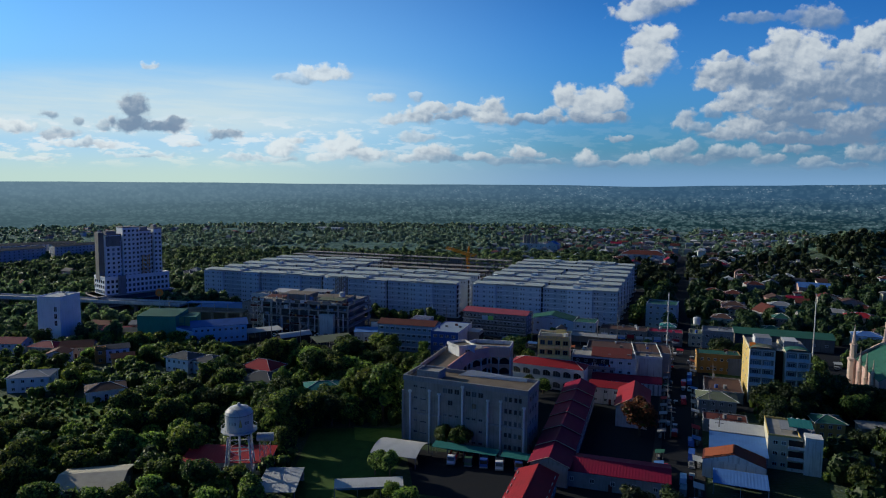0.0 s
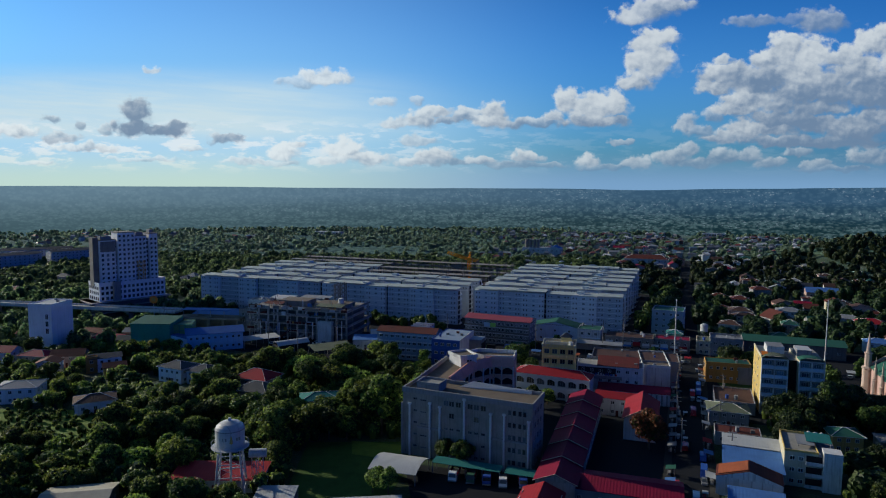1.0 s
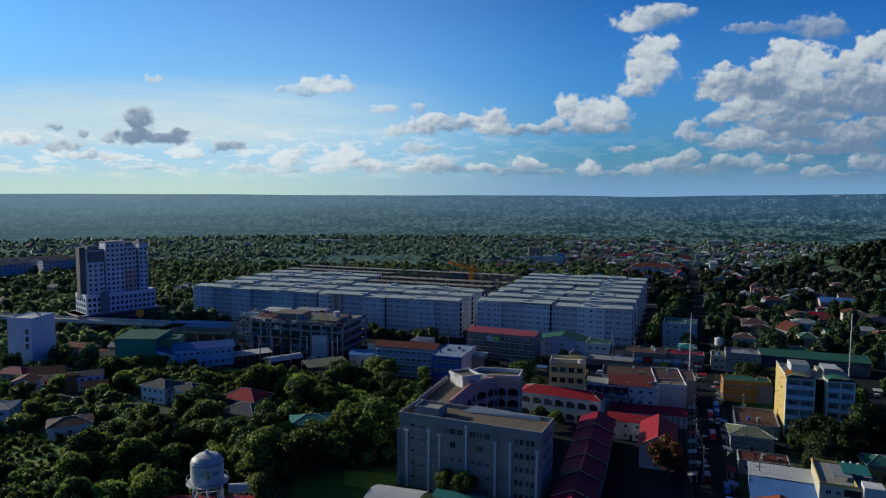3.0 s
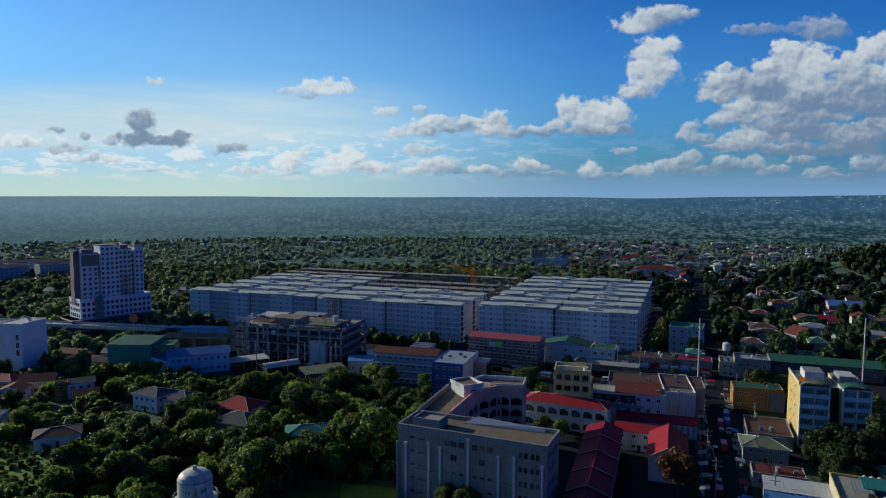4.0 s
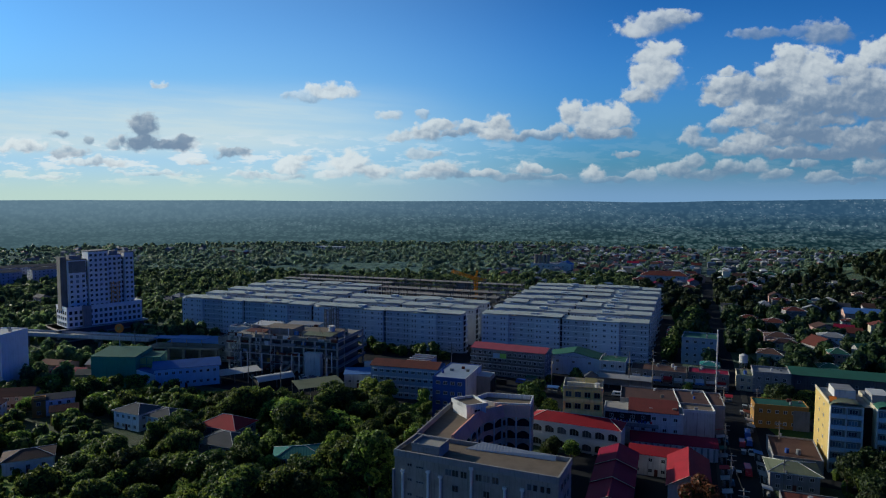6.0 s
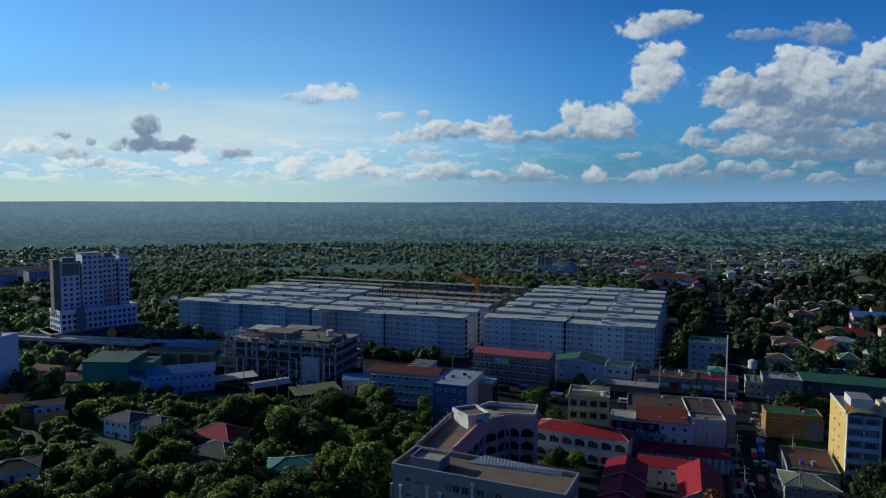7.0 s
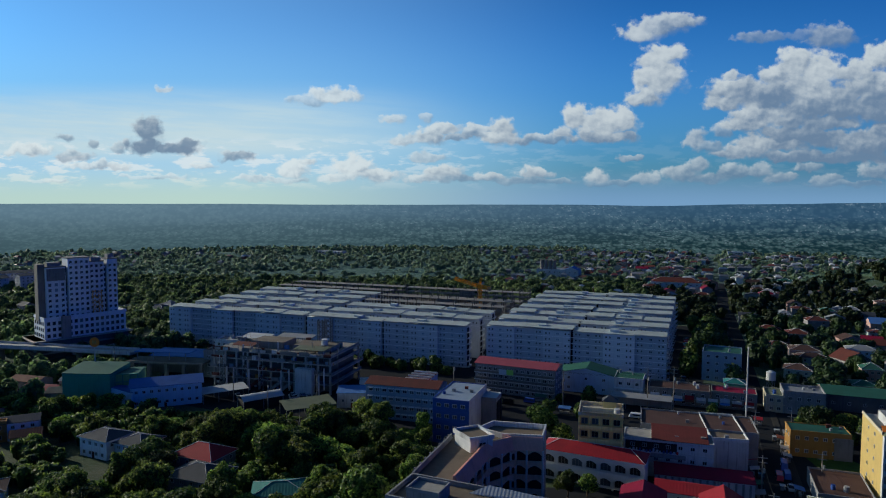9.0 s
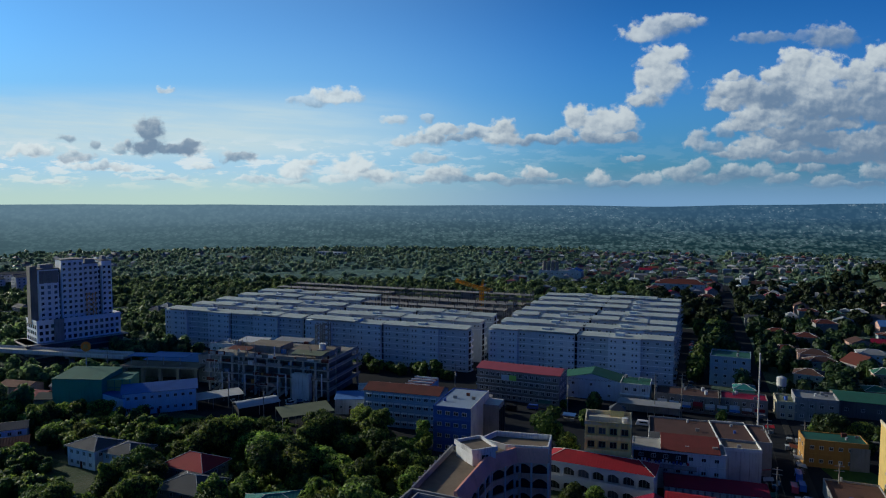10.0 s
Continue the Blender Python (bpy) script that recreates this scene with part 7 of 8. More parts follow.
# ---- stalls and parked cars ----
def market_stall(x, y, turn, w, roof, label):
    t = thing("market_stall", x, y, turn, label, "stall", "street stalls", z=0.06)
    for px in (0.08, w - 0.08):
        for py in (0.08, 1.9):
            part("post", Shape().tube((px, py, 0), (px, py, 2.1 + (0.4 if py > 1 else 0)), 0.05, 0.05, "steel_grey", 6), t)
    part("awning", shed_roof(Shape(), -0.3, w + 0.3, -0.5, 2.3, 2.1, 2.6, roof, 0.06), t)
    part("counter", Shape().box(0.15, w - 0.15, 0.3, 0.9, 0, 0.9, "stucco_grey"), t)


stall = random.Random(8)
AWNINGS = {"metal_blue": "blue", "metal_red": "red", "metal_green": "green", "metal_white": "white", "metal_orange": "orange", "metal_grey": "grey"}
for i in range(17):
    v = 160 + i * 8.7 + stall.random() * 3
    for side in (-1, 1):
        if stall.random() < 0.75:
            roof = stall.choice(list(AWNINGS))
            cx = 58.5 + (v - 168) * 0.322 + side * 6.6
            market_stall(cx, v, 72 if side > 0 else -108, stall.uniform(2.2, 4.0), roof, f"street stall with {AWNINGS[roof]} awning on the pavement")
for i in range(16):
    if stall.random() < 0.8:
        u = -110 + i * 12 + stall.random() * 5
        x, y = town(103, 318, u, stall.choice((-7.2, 5.4)))
        roof = stall.choice(list(AWNINGS))
        market_stall(x, y, GRID, stall.uniform(2.5, 4.5), roof, f"street stall with {AWNINGS[roof]} awning by the cross street")
for i in range(15):
    x, y = town(7, 410.5, 96.0, 2 + i * 7.4)
    paint = stall.choice(("car_white", "car_silver", "car_grey", "car_black", "car_red"))
    vehicle("car", x, y, GRID + stall.uniform(-4, 4), paint, f"{NAMES[paint]} car parked along the apartment lane")
for i in range(14):
    x, y = -104 + stall.random() * 34, 344 + stall.random() * 8
    paint = stall.choice(("car_white", "car_silver", "car_grey", "car_black", "car_red"))
    vehicle("car", x, y, 30 + stall.choice((0, 90, 180)), paint, f"{NAMES[paint]} car parked by the concrete hall")


# ---- trees ----
def crown_mesh(seed, leaf, radius=4.2, tall=1.0, count=2100, size=0.60):
    """A crown of leaf clumps round several uneven boughs, with gaps, over an added core darkened as inner shade."""
    rnd = random.Random(seed)
    blobs = []
    for i in range(rnd.randint(9, 13)):
        a, q = rnd.random() * math.tau, math.sqrt(rnd.random()) * radius * 0.78
        z = (rnd.random() - 0.35) * radius * 0.85 * tall
        blobs.append((Vector((q * math.cos(a), q * math.sin(a), z)), radius * rnd.uniform(0.26, 0.46)))
    blobs.append((Vector((0, 0, radius * 0.25 * tall)), radius * 0.6))
    verts, faces, slots = [], [], []
    total = sum(r * r for _, r in blobs)
    for c, r in blobs:
        for i in range(int(count * r * r / total)):
            n = Vector((rnd.gauss(0, 1), rnd.gauss(0, 1), rnd.gauss(0.25, 1))).normalized()
            p = c + n * r * rnd.uniform(0.80, 1.10)
            if any((p - c2).length < r2 * 0.72 for c2, r2 in blobs if c2 is not c):
                continue
            d = (n + Vector((rnd.gauss(0, 0.5), rnd.gauss(0, 0.5), rnd.gauss(0.15, 0.5)))).normalized()
            x = d.orthogonal().normalized()
            turn = rnd.random() * math.tau
            y = d.cross(x)
            x, y = x * math.cos(turn) + y * math.sin(turn), y * math.cos(turn) - x * math.sin(turn)
            k = size * rnd.uniform(0.6, 1.3)
            b = len(verts)
            verts += [tuple(p + x * k * 0.6), tuple(p + y * k * 0.36 + d * 0.10 * k), tuple(p - x * k * 0.6), tuple(p - y * k * 0.36 + d * 0.10 * k)]
            faces += [(b, b + 1, b + 2, b + 3)]
            slots += [0]
    # filler blobs, their darker leaf colour standing for shade within the crown
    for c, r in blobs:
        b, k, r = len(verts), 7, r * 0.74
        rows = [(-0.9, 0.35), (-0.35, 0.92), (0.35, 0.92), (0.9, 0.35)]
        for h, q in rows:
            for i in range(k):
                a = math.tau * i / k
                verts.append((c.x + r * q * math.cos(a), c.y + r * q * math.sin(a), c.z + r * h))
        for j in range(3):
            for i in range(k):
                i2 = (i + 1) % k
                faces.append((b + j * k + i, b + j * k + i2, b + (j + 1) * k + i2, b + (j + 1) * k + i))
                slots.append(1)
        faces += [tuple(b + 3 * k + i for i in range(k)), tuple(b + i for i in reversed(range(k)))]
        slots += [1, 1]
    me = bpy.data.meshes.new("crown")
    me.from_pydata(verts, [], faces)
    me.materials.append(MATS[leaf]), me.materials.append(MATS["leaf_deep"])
    me.polygons.foreach_set("material_index", slots)
    return me


def trunk_mesh(seed, height=4.5):
    rnd = random.Random(seed)
    s = Shape()
    top = Vector((rnd.uniform(-0.3, 0.3), rnd.uniform(-0.3, 0.3), height * 0.6))
    s.tube((0, 0, -0.4), top, 0.32, 0.22, "bark", 8)
    for i in range(5):
        a = math.tau * (i + rnd.random() * 0.6) / 5
        s.tube(top, top + Vector((math.cos(a) * 1.9, math.sin(a) * 1.9, height * rnd.uniform(0.45, 0.75))), 0.16, 0.05, "bark", 6)
    return s.mesh("trunk")


KINDS = {
    "mango": ([crown_mesh(100 + i, "leaf_deep") for i in range(4)], 4.3, "dense dark green mango tree", 1.0),
    # right-hand trees, their shade carried by the darkened leaf colour
    "dense": ([crown_mesh(150 + i, "leaf_shaded") for i in range(3)], 4.3, "dense tree with shade put into its dark leaves", 1.0),
    "leafy": ([crown_mesh(200 + i, "leaf_mid", count=2000) for i in range(4)], 4.5, "broad mid green leafy tree", 1.0),
    "bright": ([crown_mesh(300 + i, "leaf_lime", count=1800, tall=0.8) for i in range(3)], 3.6, "bright yellow green leafy tree", 1.0),
    "tall": ([crown_mesh(400 + i, "leaf_mid", radius=3.4, tall=1.9, count=2300) for i in range(3)], 6.0, "tall narrow green tree", 1.0),
    "rusty": ([crown_mesh(500 + i, "leaf_rust", radius=3.6, tall=1.2) for i in range(2)], 4.2, "tree with rust orange flowering crown", 1.0),
}
TRUNKS = [trunk_mesh(900 + i) for i in range(3)]
planted = random.Random(11)
TREES = []


def plant(kind, x, y, scale=1.0, check=True, near=2.2):
    if check:
        for cx, cy, cr in CLEAR:
            if (x - cx) ** 2 + (y - cy) ** 2 < (cr + 1.0 * scale) ** 2:
                return None
        for tx, ty, ts in TREES:
            if (x - tx) ** 2 + (y - ty) ** 2 < (near * (scale + ts)) ** 2:
                return None
        if abs(x - (58.5 + (y - 168) * 0.322)) < 9 and y < 420:
            return None
    crowns, lift, label, _ = KINDS[kind]
    t = thing("tree", x, y, planted.random() * 360, label, "tree", "trees", z=terrain(x, y))
    t.scale = (scale, scale, scale * planted.uniform(0.85, 1.2))
    part("trunk", planted.choice(TRUNKS), t)
    part("crown", planted.choice(crowns), t, at=pose(0, 0, lift + 0.6))
    TREES.append((x, y, scale))
    return t


def inside(p, ring):
    hit = False
    for i in range(len(ring)):
        (x0, y0), (x1, y1) = ring[i - 1], ring[i]
        if (y0 > p[1]) != (y1 > p[1]) and p[0] < (x1 - x0) * (p[1] - y0) / (y1 - y0) + x0:
            hit = not hit
    return hit


def grove(ring, count, kinds, lo=0.7, hi=1.25, near=2.0, tries=12):
    xs, ys = [p[0] for p in ring], [p[1] for p in ring]
    made = 0
    for _ in range(count * tries):
        p = (planted.uniform(min(xs), max(xs)), planted.uniform(min(ys), max(ys)))
        if inside(p, ring) and plant(planted.choice(kinds), p[0], p[1], planted.uniform(lo, hi), near=near):
            made += 1
            if made >= count:
                break


CLEAR += [(124, 205, 8), (117, 204, 6), (-124, 269, 9), (-110, 266, 8), (-159, 278, 9), (-149, 269, 7), (-80, 245, 7), (-180, 286, 9), (-198, 291, 8), (-216, 293, 8), (-169, 235, 8), (-54, 232, 5), (-150, 211, 8), (-166, 214, 8), (-134, 209, 8), (-120, 216, 6), (-36, 195, 12), (-36, 178, 11), (-34, 162, 10), (-44, 200, 9), (-30, 208, 8), (-150, 229, 9), (-185, 238, 12), (-198, 247, 11), (-178, 227, 10), (-190, 224, 9), (-150, 219, 8), (-160, 206, 6), (-134, 226, 8), (-162, 230, 7), (-100, 314, 9), (-84, 316, 8), (0, 178, 16), (-8, 190, 14), (14, 176, 12)]
CLEAR += [(x, y, 7.0) for x in range(-186, -122, 9) for y in (211, 219, 227, 234)]
# single large trees first
for kind, x, y, sc in (("tall", -27, 222, 1.9), ("tall", -34, 226, 1.6), ("tall", -57, 199, 1.5), ("leafy", -54, 191, 1.2), ("tall", -58, 209, 1.5), ("leafy", -50, 216, 1.3), ("leafy", -22, 228, 1.5), ("mango", 0.5, 196.0, 0.95), ("mango", -4.5, 199.5, 0.8), ("rusty", 60, 213, 1.5), ("dense", 43, 153, 1.2), ("dense", 53, 154, 1.05), ("leafy", 46, 264, 0.9), ("mango", 10, 276, 1.1), ("leafy", 14, 284, 1.0), ("mango", 24, 298, 1.3), ("leafy", 30, 292, 1.0), ("dense", 122, 308, 1.5), ("leafy", 130, 305, 1.3), ("dense", 116, 238, 1.45), ("dense", 124, 232, 1.6), ("dense", 132, 238, 1.7), ("dense", 141, 233, 1.5), ("dense", 108, 234, 1.15), ("dense", 148, 242, 1.4), ("mango", 27, 254, 0.9), ("leafy", 33, 257, 0.8)):
    plant(kind, x, y, sc, check=False)
grove([(-175, 214), (-120, 210), (-60, 196), (-52, 215), (-20, 218), (-14, 250), (-6, 272), (-10, 292), (-40, 312), (-66, 300), (-110, 296), (-112, 268), (-108, 240), (-140, 222)], 120, ("mango", "mango", "leafy", "leafy", "bright", "tall"), 0.8, 1.45, 2.0)
grove([(-185, 150), (-50, 150), (-56, 205), (-110, 214), (-190, 222)], 88, ("mango", "leafy", "bright", "bright", "leafy"), 0.65, 1.3, 2.0)
grove([(-240, 240), (-175, 214), (-110, 240), (-112, 296), (-60, 304), (-118, 322), (-240, 326)], 75, ("mango", "leafy", "leafy", "bright", "bright"), 0.55, 1.1, 2.1)
grove([(-36, 150), (-12, 150), (-14, 176), (-24, 186), (-36, 160)], 9, ("bright", "leafy"), 0.5, 0.85, 1.6)
grove([(105, 195), (165, 195), (172, 250), (150, 255), (108, 242), (104, 215)], 30, ("dense", "dense", "mango"), 0.9, 1.3, 2.0)
grove([(104, 150), (175, 150), (170, 200), (110, 195)], 14, ("dense", "leafy", "mango"), 0.9, 1.2, 2.2)

# ---- houses of the suburb beyond the cross street ----
far_houses = random.Random(77)
WALLS = ("stucco_grey", "stucco_cream", "stucco_grey", "stucco_pink", "stucco_white", "stucco_grey", "stucco_pink")
ROOFS = ("metal_rust", "tile_brown", "tile_grey", "metal_grey", "tile_brown", "metal_maroon", "tile_grey", "metal_rust", "metal_green")
WORDS = {"stucco_white": "white", "stucco_cream": "cream", "stucco_grey": "grey", "stucco_pink": "pink", "stucco_paleblue": "pale blue", "stucco_yellow": "yellow",
         "metal_rust": "rust red", "metal_red": "bright red", "tile_grey": "dark grey", "metal_grey": "pale grey", "tile_brown": "brown tiled", "metal_maroon": "maroon", "metal_white": "white", "metal_green": "green", "metal_blue": "blue"}


def suburb(ring, count, near=13):
    placed = []
    xs, ys = [p[0] for p in ring], [p[1] for p in ring]
    for _ in range(count * 14):
        if len(placed) >= count:
            break
        x, y = far_houses.uniform(min(xs), max(xs)), far_houses.uniform(min(ys), max(ys))
        if not inside((x, y), ring) or any((x - a) ** 2 + (y - b) ** 2 < near ** 2 for a, b in placed):
            continue
        if any((x - cx) ** 2 + (y - cy) ** 2 < (cr + 5) ** 2 for cx, cy, cr in CLEAR) or abs(x - (58.5 + (y - 168) * 0.322)) < 14:
            continue
        placed.append((x, y))
        w, d = far_houses.uniform(8, 14), far_houses.uniform(7, 11)
        storeys = far_houses.choice((1, 2, 2))
        wall, roof = far_houses.choice(WALLS), far_houses.choice(ROOFS)
        roofed_house("house", x, y, GRID + far_houses.choice((0, 90, 0, 12, -10)), w, d, 3.0 * storeys, wall, roof, f"{WORDS[wall]} suburban house with {WORDS[roof]} roof", far_houses.choice(("hip", "gable_x", "gable_y", "hip")), far_houses.uniform(1.5, 2.6), 0.6, storeys, 3 if y < 520 else 2 if y < 680 else 0, 0, group="suburban houses", door=False)


roofed_house("house", 168, 428, GRID, 14, 11, 6.5, "stucco_pink", "tile_brown", "brick pink house with brown roof and terraces", "hip", 2, 0.5, 2, 4, 2, group="suburban houses")
roofed_house("house", 185, 405, GRID + 30, 13, 12, 6, "stucco_grey", "metal_rust", "grey gabled house with rust red roof patch", "gable_y", 4, 0.4, 2, 3, 2, group="suburban houses")
roofed_house("house", 200, 432, GRID, 14, 10, 6, "stucco_paleblue", "metal_grey", "pale blue house with grey roof", "hip", 2, 0.5, 2, 4, 2, group="suburban houses")
roofed_house("house", 262, 520, GRID, 22, 14, 5, "stucco_pink", "metal_blue", "house with bright blue and red roof", "gable_x", 3, 0.5, 1, 4, 2, group="suburban houses")
roofed_house("house", 232, 400, GRID, 16, 12, 5, "stucco_white", "metal_red", "house with vivid red roof among trees", "hip", 2.5, 0.5, 1, 3, 2, group="suburban houses")
roofed_house("house", 205, 345, GRID, 13, 9, 6, "stucco_paleblue", "metal_blue", "pale blue house behind the market", "hip", 1.8, 0.5, 2, 3, 2, group="suburban houses")
suburb([(120, 372), (250, 330), (430, 640), (240, 640), (140, 470)], 50, 15)
suburb([(150, 640), (380, 630), (380, 770), (160, 740)], 34, 15)
suburb([(90, 800), (260, 760), (300, 900), (100, 930)], 30, 15)
suburb([(-330, 420), (-200, 470), (-190, 640), (-420, 560)], 8, 20)
suburb([(165, 300), (250, 275), (262, 330), (180, 345)], 6, 16)
roofed_house("white_public_hall", 170, 716, GRID, 44, 16, 9, "stucco_white", "metal_rust", "long white public hall with dull red roof", "hip", 4, 0.8, 2, 8, 2, category="hall")
t = flat_building("grey_works", 70, 815, GRID, 46, 20, 10, "stucco_white", "white works building with silo row and blue roof", "factory", "metal_grey", 0.6, 2, 8, 2)
for i in range(4):
    part("silo", Shape().tube((4 + i * 4.6, 10, 9), (4 + i * 4.6, 10, 20), 2.0, 2.0, "concrete", 14), t)
part("blue_roof", gable(Shape(), 14, 18, 10.4, 3, 0.4, "metal_blue", "y", "stucco_white"), t, at=pose(31, 1, 0))
for x, y, w, h, label in ((640, 1040, 42, 12, "white round-roofed hall in the far suburb"), (-250, 1120, 46, 6, "low pale works far out on the plain"), (395, 1130, 36, 8, "pale hall in the far suburb")):
    flat_building("far_hall", x, y, GRID, w, w * 0.4, h, "stucco_white", label, "building", "metal_white", 0.5, 2, 8, 0, win=(3.0, 2.0)).location.z = terrain(x, y) - 0.3

# embankment of the railway, far left
t = thing("rail_embankment", -420, 520, 18, "long bare railway embankment with pale walls", "embankment")
part("bank", Shape().solid([(0, -7, -0.5), (190, -7, -0.5), (190, 7, -0.5), (0, 7, -0.5)], [(0, -3, 3.4), (190, -3, 3.4), (190, 3, 3.4), (0, 3, 3.4)], "concrete"), t)
part("wall", Shape().box(0, 190, -3.3, -3.05, 3.0, 4.6, "stucco_grey"), t)
keep_clear(-420, 514, 18, 190, 12, 1)


# ---- woods too many to count ----
def far_crown(seed, count, size, cores=4, radius=4.6):
    rnd = random.Random(seed)
    blobs = [(Vector((rnd.uniform(-2.3, 2.3), rnd.uniform(-2.3, 2.3), rnd.uniform(2.6, 5.4))), rnd.uniform(1.8, 2.9)) for _ in range(cores)]
    verts, faces, slots = [], [], []
    for c, r in blobs:
        for i in range(count // cores):
            n = Vector((rnd.gauss(0, 1), rnd.gauss(0, 1), rnd.gauss(0.45, 0.9))).normalized()
            p = c + n * r * rnd.uniform(0.85, 1.12)
            d = (n + Vector((rnd.gauss(0, 0.5), rnd.gauss(0, 0.5), rnd.gauss(0.2, 0.4)))).normalized()
            x = d.orthogonal().normalized()
            y = d.cross(x)
            k = size * rnd.uniform(0.7, 1.3)
            b = len(verts)
            verts += [p + x * k * 0.6, p + y * k * 0.45, p - x * k * 0.6, p - y * k * 0.45]
            faces.append((b, b + 1, b + 2, b + 3))
            slots.append(0)
        b, k = len(verts), 6
        for h, q in ((-1.6, 0.6), (0.1, 0.88), (0.75, 0.5)):
            for i in range(k):
                a = math.tau * i / k
                verts.append(c + Vector((r * q * math.cos(a), r * q * math.sin(a), r * h)))
        for j in range(2):
            for i in range(k):
                faces.append((b + j * k + i, b + j * k + (i + 1) % k, b + (j + 1) * k + (i + 1) % k, b + (j + 1) * k + i))
                slots.append(1)
        faces.append(tuple(b + 2 * k + i for i in range(k)))
        slots.append(1)
    return np.array([tuple(v) for v in verts]), faces, slots


def joined_woods(name, places, crowns, leaf, label, seed):
    rnd = random.Random(seed)
    V, F, S, n = [], [], [], 0
    for x, y, sc in places:
        v, f, s_ = rnd.choice(crowns)
        a = rnd.random() * math.tau
        c, q = math.cos(a), math.sin(a)
        zs = sc * rnd.uniform(0.75, 1.25) * (0.85 if leaf == "leaf_hazed" else 1.0)
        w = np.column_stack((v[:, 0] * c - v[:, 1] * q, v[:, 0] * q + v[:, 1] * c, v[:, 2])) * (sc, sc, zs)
        V.append(w + (x, y, terrain(x, y) - (0.6 if leaf == "leaf_hazed" else 0.0)))
        F += [tuple(i + n for i in p) for p in f]
        S += s_
        n += len(v)
    me = bpy.data.meshes.new(name)
    me.from_pydata(np.concatenate(V).tolist(), [], F)
    # other leaves get the darker leaf in their cores as painted inner shade
    me.materials.append(MATS[leaf]), me.materials.append(MATS[leaf if leaf in ("leaf_hazed", "leaf_shaded", "leaf_suburb") else "leaf_deep"])
    me.polygons.foreach_set("material_index", S)
    return tagged(new(name, me), label, "trees", kind="stuff")


BLOCKED = np.array(CLEAR)


def free(x, y, pad):
    d = (BLOCKED[:, 0] - x) ** 2 + (BLOCKED[:, 1] - y) ** 2
    return not np.any(d < (BLOCKED[:, 2] + pad) ** 2) and abs(x - (58.5 + (y - 168) * 0.322)) > 6.5


wood = random.Random(404)


def fill(y0, y1, step, keep, lo, hi, pad, ring=None):
    out, y = [], y0
    while y < y1:
        half = 0.70 * y + 60
        x = -half
        while x < half:
            px, py = x + wood.uniform(-0.5, 0.5) * step, y + wood.uniform(-0.5, 0.5) * step
            thick = 0.5 + 0.5 * noise.noise((px * 0.006, py * 0.006, 5.0))
            if wood.random() < keep * (0.45 + thick) and free(px, py, pad):
                out.append((px, py, wood.uniform(lo, hi)))
            x += step
        y += step
    return out


MID = [far_crown(s, 260, 1.15) for s in range(6)]
FAR = [far_crown(40 + s, 20, 2.3, 2) for s in range(6)]
estate = [town(-182, 462, u, v) for u, v in ((-10, -16), (300, -16), (300, 170), (-10, 170))]
yards = [town(103, 318, u, v) for u, v in ((-275, -60), (60, -60), (60, 55), (-275, 55))]
mid = [p for p in fill(330, 760, 8.8, 1.05, 0.8, 1.35, 1.6) if not inside(p, estate) and not inside(p, yards)]
lots = [(118, 372), (250, 325), (420, 560), (385, 770), (150, 745), (160, 560)]
mid = [(x, y, sc * (1.05 if inside((x, y), lots) else 1.0)) for x, y, sc in mid if not inside((x, y), lots) or wood.random() < 0.95]
SLIM = [far_crown(70 + s, 90, 1.7, 3) for s in range(6)]
joined_woods("suburb_trees", [p for p in mid if p[0] < 60 + 0.14 * p[1] and p[1] < 470], MID, "leaf_suburb", "dense mixed green trees between the houses", 1)
joined_woods("back_woods", [p for p in mid if p[0] < 60 + 0.14 * p[1] and p[1] >= 470], SLIM, "leaf_suburb", "dense mixed green woods behind the apartment blocks", 4)
# woods to the right take the darkened leaf that paints their shade
joined_woods("hill_woods", [p for p in mid if p[0] >= 60 + 0.14 * p[1] and p[1] >= 520], SLIM, "leaf_shaded", "green woods on the hill and about the far houses, leaves darkened as shade", 5)
joined_woods("mango_woods", [p for p in mid if p[0] >= 60 + 0.14 * p[1] and p[1] < 520], MID, "leaf_shaded", "dense green trees about the suburb and hill, leaves darkened as shade", 8)
row = []
for u in (-92, -74, -60, -31, -12, 22, 34, 41, 47, 62, 78):
    for v in (-9.5, 9):
        x, y = town(103, 318, u + wood.uniform(-3, 3), v + wood.uniform(-1.5, 1.5))
        if free(x, y, 0.3):
            row.append((x, y, wood.uniform(0.5, 0.95)))
for i in range(30):
    x, y = town(-182, 461, 62 + i * 4.2, -9 - (i % 3) * 3)
    if free(x, y, 0.5):
        row.append((x, y, 0.7 + 0.25 * wood.random()))
for i in range(16):
    row.append((*town(103, 397, wood.uniform(2, 16), i * 10), 1.25))
joined_woods("court_trees", row, MID, "leaf_deep", "dark trees along the courts and the cross street", 2)
def settled(x, y):
    """How much of the land is built on rather than wooded: more beyond the cross street, less on the sunny side."""
    return 0.5 + 0.5 * noise.noise((x * 0.0025, y * 0.0025, 9.0)) + 0.75 * smooth(-0.1, 0.3, x / y) - 0.55


def grown(x, y):
    """Thickets and gaps at two sizes, thinner where the land is settled."""
    return 0.8 * noise.noise((x * 0.0035, y * 0.007, 3.0)) + noise.noise((x * 0.011, y * 0.009, 6.0)) + 0.5 * noise.noise((x * 0.03, y * 0.03, 2.0)) - 0.55 * smooth(0.45, 1.0, settled(x, y))


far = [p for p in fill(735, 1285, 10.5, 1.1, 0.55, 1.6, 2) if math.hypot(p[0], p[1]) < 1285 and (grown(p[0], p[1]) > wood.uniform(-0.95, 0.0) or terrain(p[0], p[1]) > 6)]
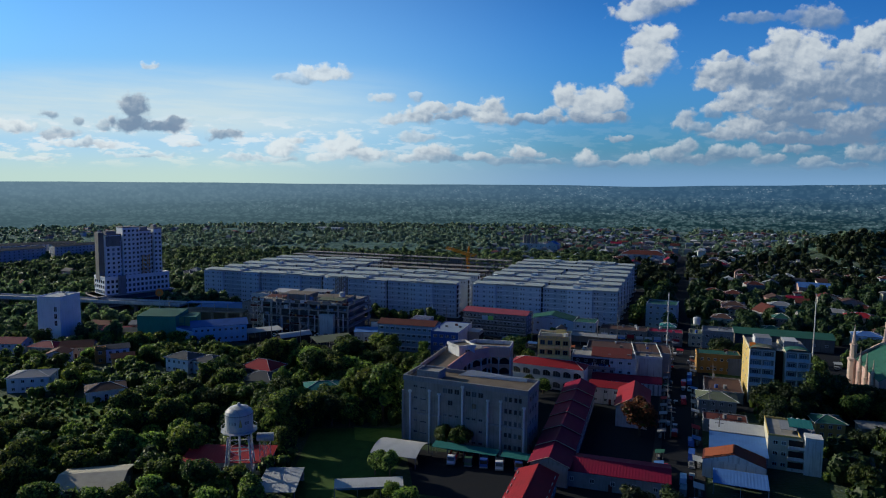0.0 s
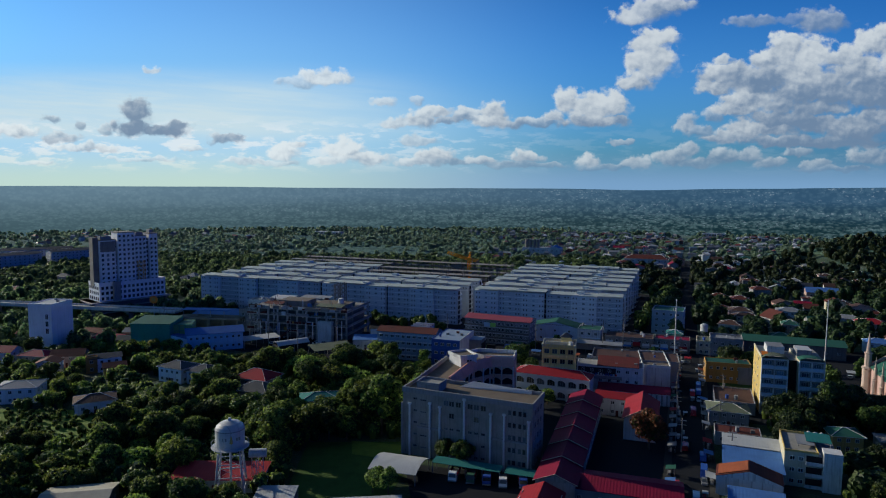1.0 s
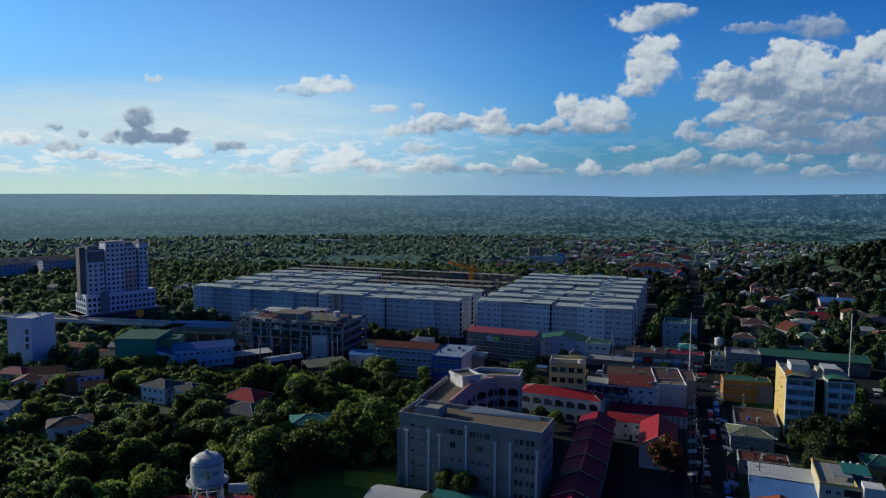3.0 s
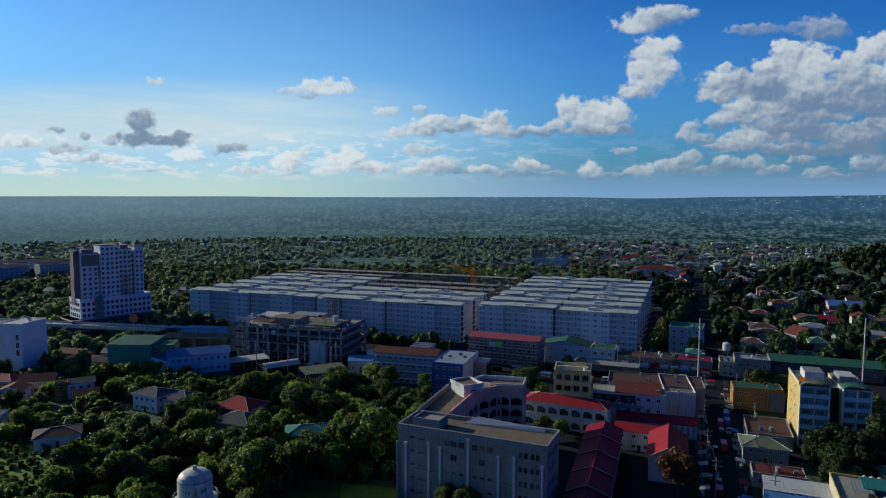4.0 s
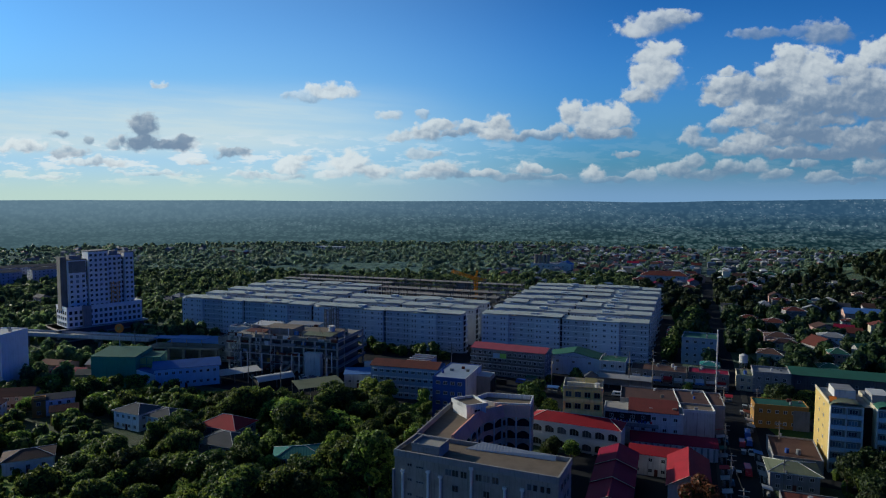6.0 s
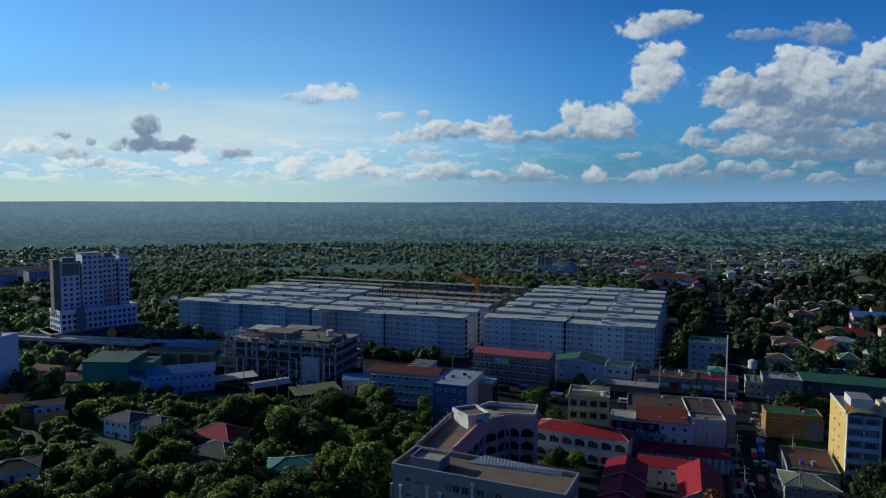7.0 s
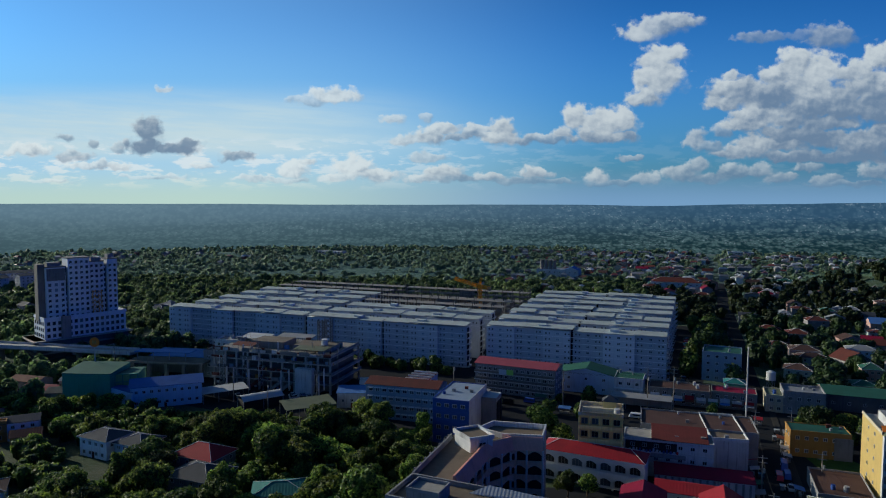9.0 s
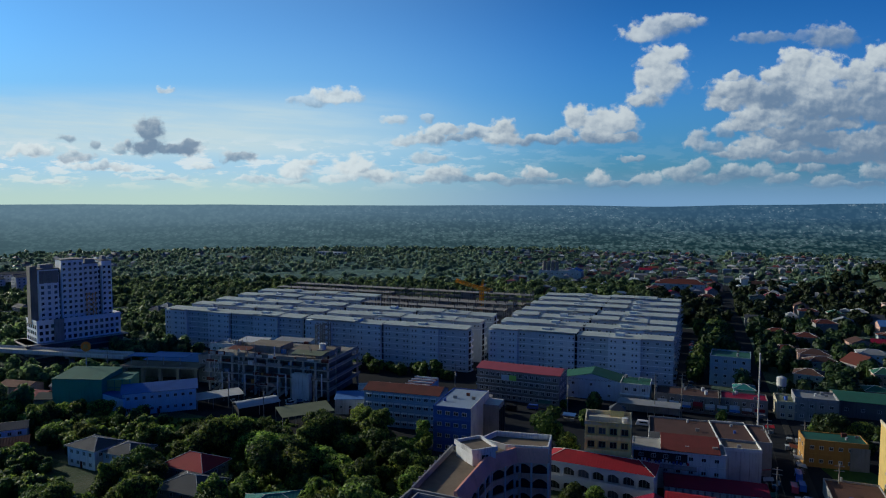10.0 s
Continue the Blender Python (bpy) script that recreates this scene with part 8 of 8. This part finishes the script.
joined_woods("far_woods", far, FAR, "leaf_hazed", "single crowns over the far woods, haze put into leaf colour", 3)


def canopy():
    """The closed roof of the far woods as one rolling, knobbly sheet with clearings."""
    verts, faces = [], []
    radii = [720 + 6.0 * i for i in range(92)]
    n = 400
    for r in radii:
        for i in range(n):
            a = -0.68 + 1.36 * i / (n - 1)
            x, y = r * math.sin(a), r * math.cos(a)
            knob = 1.0 - abs(noise.noise((x * 0.085, y * 0.085, 1.0))) * 1.8
            roll = noise.noise((x * 0.012, y * 0.012, 4.0))
            z = 1.2 + 2.2 * knob + 2.4 * roll - 5.5 * smooth(0.45, 1.0, settled(x, y)) * (0.6 + noise.noise((x * 0.03, y * 0.03, 8.0)))
            if y < 900 and not free(x, y, 4):
                z = -2.0
            z *= smooth(715, 760, r)
            verts.append((x, y, terrain(x, y) + z - 0.4 - 4.0 * smooth(1190, 1266, r)))
    for k in range(len(radii) - 1):
        for i in range(n - 1):
            a = k * n + i
            faces.append((a, a + 1, a + n + 1, a + n))
    me = bpy.data.meshes.new("woodland")
    me.from_pydata(verts, [], faces)
    me.polygons.foreach_set("use_smooth", [True] * len(faces))
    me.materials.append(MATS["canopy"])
    tagged(new("woodland", me), "closed green woods with clearings spreading over the plain", "woods", kind="stuff")


canopy()


# ---- far roofs too many to count ----
def speckled_roofs():
    m = bpy.data.materials.new("far_roof_colours")
    m.use_nodes = True
    g = Graph(m.node_tree)
    p = g.nodes["Principled BSDF"]
    r = g.node("ShaderNodeValToRGB", {0: g.node("ShaderNodeNewGeometry").outputs["Random Per Island"]})
    r.color_ramp.interpolation = "CONSTANT"
    tones = ((0.0, (0.20, 0.21, 0.22)), (0.30, (0.14, 0.07, 0.05)), (0.44, (0.58, 0.58, 0.56)), (0.6, (0.10, 0.11, 0.13)), (0.80, (0.20, 0.06, 0.05)), (0.87, (0.34, 0.31, 0.26)), (0.95, (0.10, 0.16, 0.24)))
    r.color_ramp.elements[0].color = (*tones[0][1], 1)
    r.color_ramp.elements[1].position, r.color_ramp.elements[1].color = tones[1][0], (*tones[1][1], 1)
    for pos, c in tones[2:]:
        r.color_ramp.elements.new(pos).color = (*c, 1)
    g.put(p.inputs["Base Color"], r.outputs[0])
    p.inputs["Roughness"].default_value = 0.5
    MATS["far_roofs"] = m


speckled_roofs()


def roofs(y0, y1, count, lo, hi, name, label, seed):
    rnd = random.Random(seed)
    V, F = [], []
    made = 0
    while made < count:
        y = y0 + (y1 - y0) * rnd.random() ** 0.8
        x = rnd.uniform(-0.66, 0.68) * y
        if math.hypot(x, y) > 1190 or rnd.random() > settled(x, y) * 0.9 or not free(x, y, 6) or (x > 330 and 600 < y < 860):
            continue
        w, d, h = rnd.uniform(lo, hi), rnd.uniform(lo, hi) * 0.7, rnd.choice((3.5, 6.5, 6.5, 7.5))
        a = radians(GRID + rnd.choice((0, 90)) + rnd.uniform(-8, 8))
        c, s_, z = math.cos(a), math.sin(a), terrain(x, y) - 0.5
        def at(u, v, k):
            return (x + u * c - v * s_, y + u * s_ + v * c, z + k)
        n = len(V)
        V += [at(-w / 2, -d / 2, 0), at(w / 2, -d / 2, 0), at(w / 2, d / 2, 0), at(-w / 2, d / 2, 0), at(-w / 2, -d / 2, h), at(w / 2, -d / 2, h), at(w / 2, d / 2, h), at(-w / 2, d / 2, h)]
        F += [(n, n + 1, n + 5, n + 4), (n + 1, n + 2, n + 6, n + 5), (n + 2, n + 3, n + 7, n + 6), (n + 3, n, n + 4, n + 7)]
        n = len(V)
        o, rise = 0.6, rnd.uniform(1.4, 2.4)
        V += [at(-w / 2 - o, -d / 2 - o, h), at(w / 2 + o, -d / 2 - o, h), at(w / 2 + o, d / 2 + o, h), at(-w / 2 - o, d / 2 + o, h), at(-w / 2 + d / 3, 0, h + rise), at(w / 2 - d / 3, 0, h + rise)]
        F += [(n, n + 1, n + 5, n + 4), (n + 2, n + 3, n + 4, n + 5), (n + 1, n + 2, n + 5), (n + 3, n, n + 4)]
        made += 1
    me = bpy.data.meshes.new(name)
    me.from_pydata(V, [], F)
    me.materials.append(MATS["far_roofs"])
    tagged(new(name, me), label, "houses", kind="stuff")


roofs(640, 1240, 460, 5.5, 10, "far_suburb", "crowded far suburb of pale and rust roofs among trees", 12)


# ---- undergrowth and hedges between the near trees ----
def scrub(ring, step, lo, hi, pad):
    xs, ys = [p[0] for p in ring], [p[1] for p in ring]
    out, y = [], min(ys)
    while y < max(ys):
        x = min(xs)
        while x < max(xs):
            p = (x + wood.uniform(-0.5, 0.5) * step, y + wood.uniform(-0.5, 0.5) * step)
            if inside(p, ring) and free(p[0], p[1], pad) and wood.random() < 0.85:
                out.append((p[0], p[1], wood.uniform(lo, hi)))
            x += step
        y += step
    return out


BUSH = [far_crown(120 + s, 120, 0.9, 3) for s in range(4)]
low = scrub([(-185, 148), (-48, 148), (-52, 215), (-18, 219), (-10, 292), (-40, 312), (-112, 296), (-118, 322), (-245, 326), (-240, 235)], 4.8, 0.45, 0.95, 0.2)
low += scrub([(104, 150), (180, 150), (175, 255), (108, 245), (104, 200)], 5.0, 0.35, 0.6, 0.3)
joined_woods("undergrowth", low, BUSH, "leaf_mid", "tangled green undergrowth between the trees", 6)
near_right = [(x, y, sc * 1.5) for x, y, sc in scrub([(106, 150), (180, 150), (178, 252), (112, 240), (106, 205)], 8.5, 0.55, 0.85, 2.0)]
joined_woods("churchyard_trees", near_right, MID, "leaf_shaded", "dense trees about the church, leaves darkened as shade", 7)


def meadow(ring, step):
    xs, ys = [p[0] for p in ring], [p[1] for p in ring]
    out, y = [], min(ys)
    while y < max(ys):
        x = min(xs)
        while x < max(xs):
            p = (x + wood.uniform(-0.5, 0.5) * step, y + wood.uniform(-0.5, 0.5) * step)
            if inside(p, ring) and wood.random() < 0.8:
                out.append((p[0], p[1], wood.uniform(0.14, 0.34)))
            x += step
        y += step
    return out


weeds = meadow([(-186, 239), (-184, 207), (-124, 207), (-114, 232), (-140, 241)], 2.6) + meadow([(-116, 325), (-114, 302), (-80, 307), (-68, 321), (-88, 329)], 2.6)
joined_woods("weeds", weeds, BUSH, "leaf_lime", "tall bright green weeds on the open field", 9)
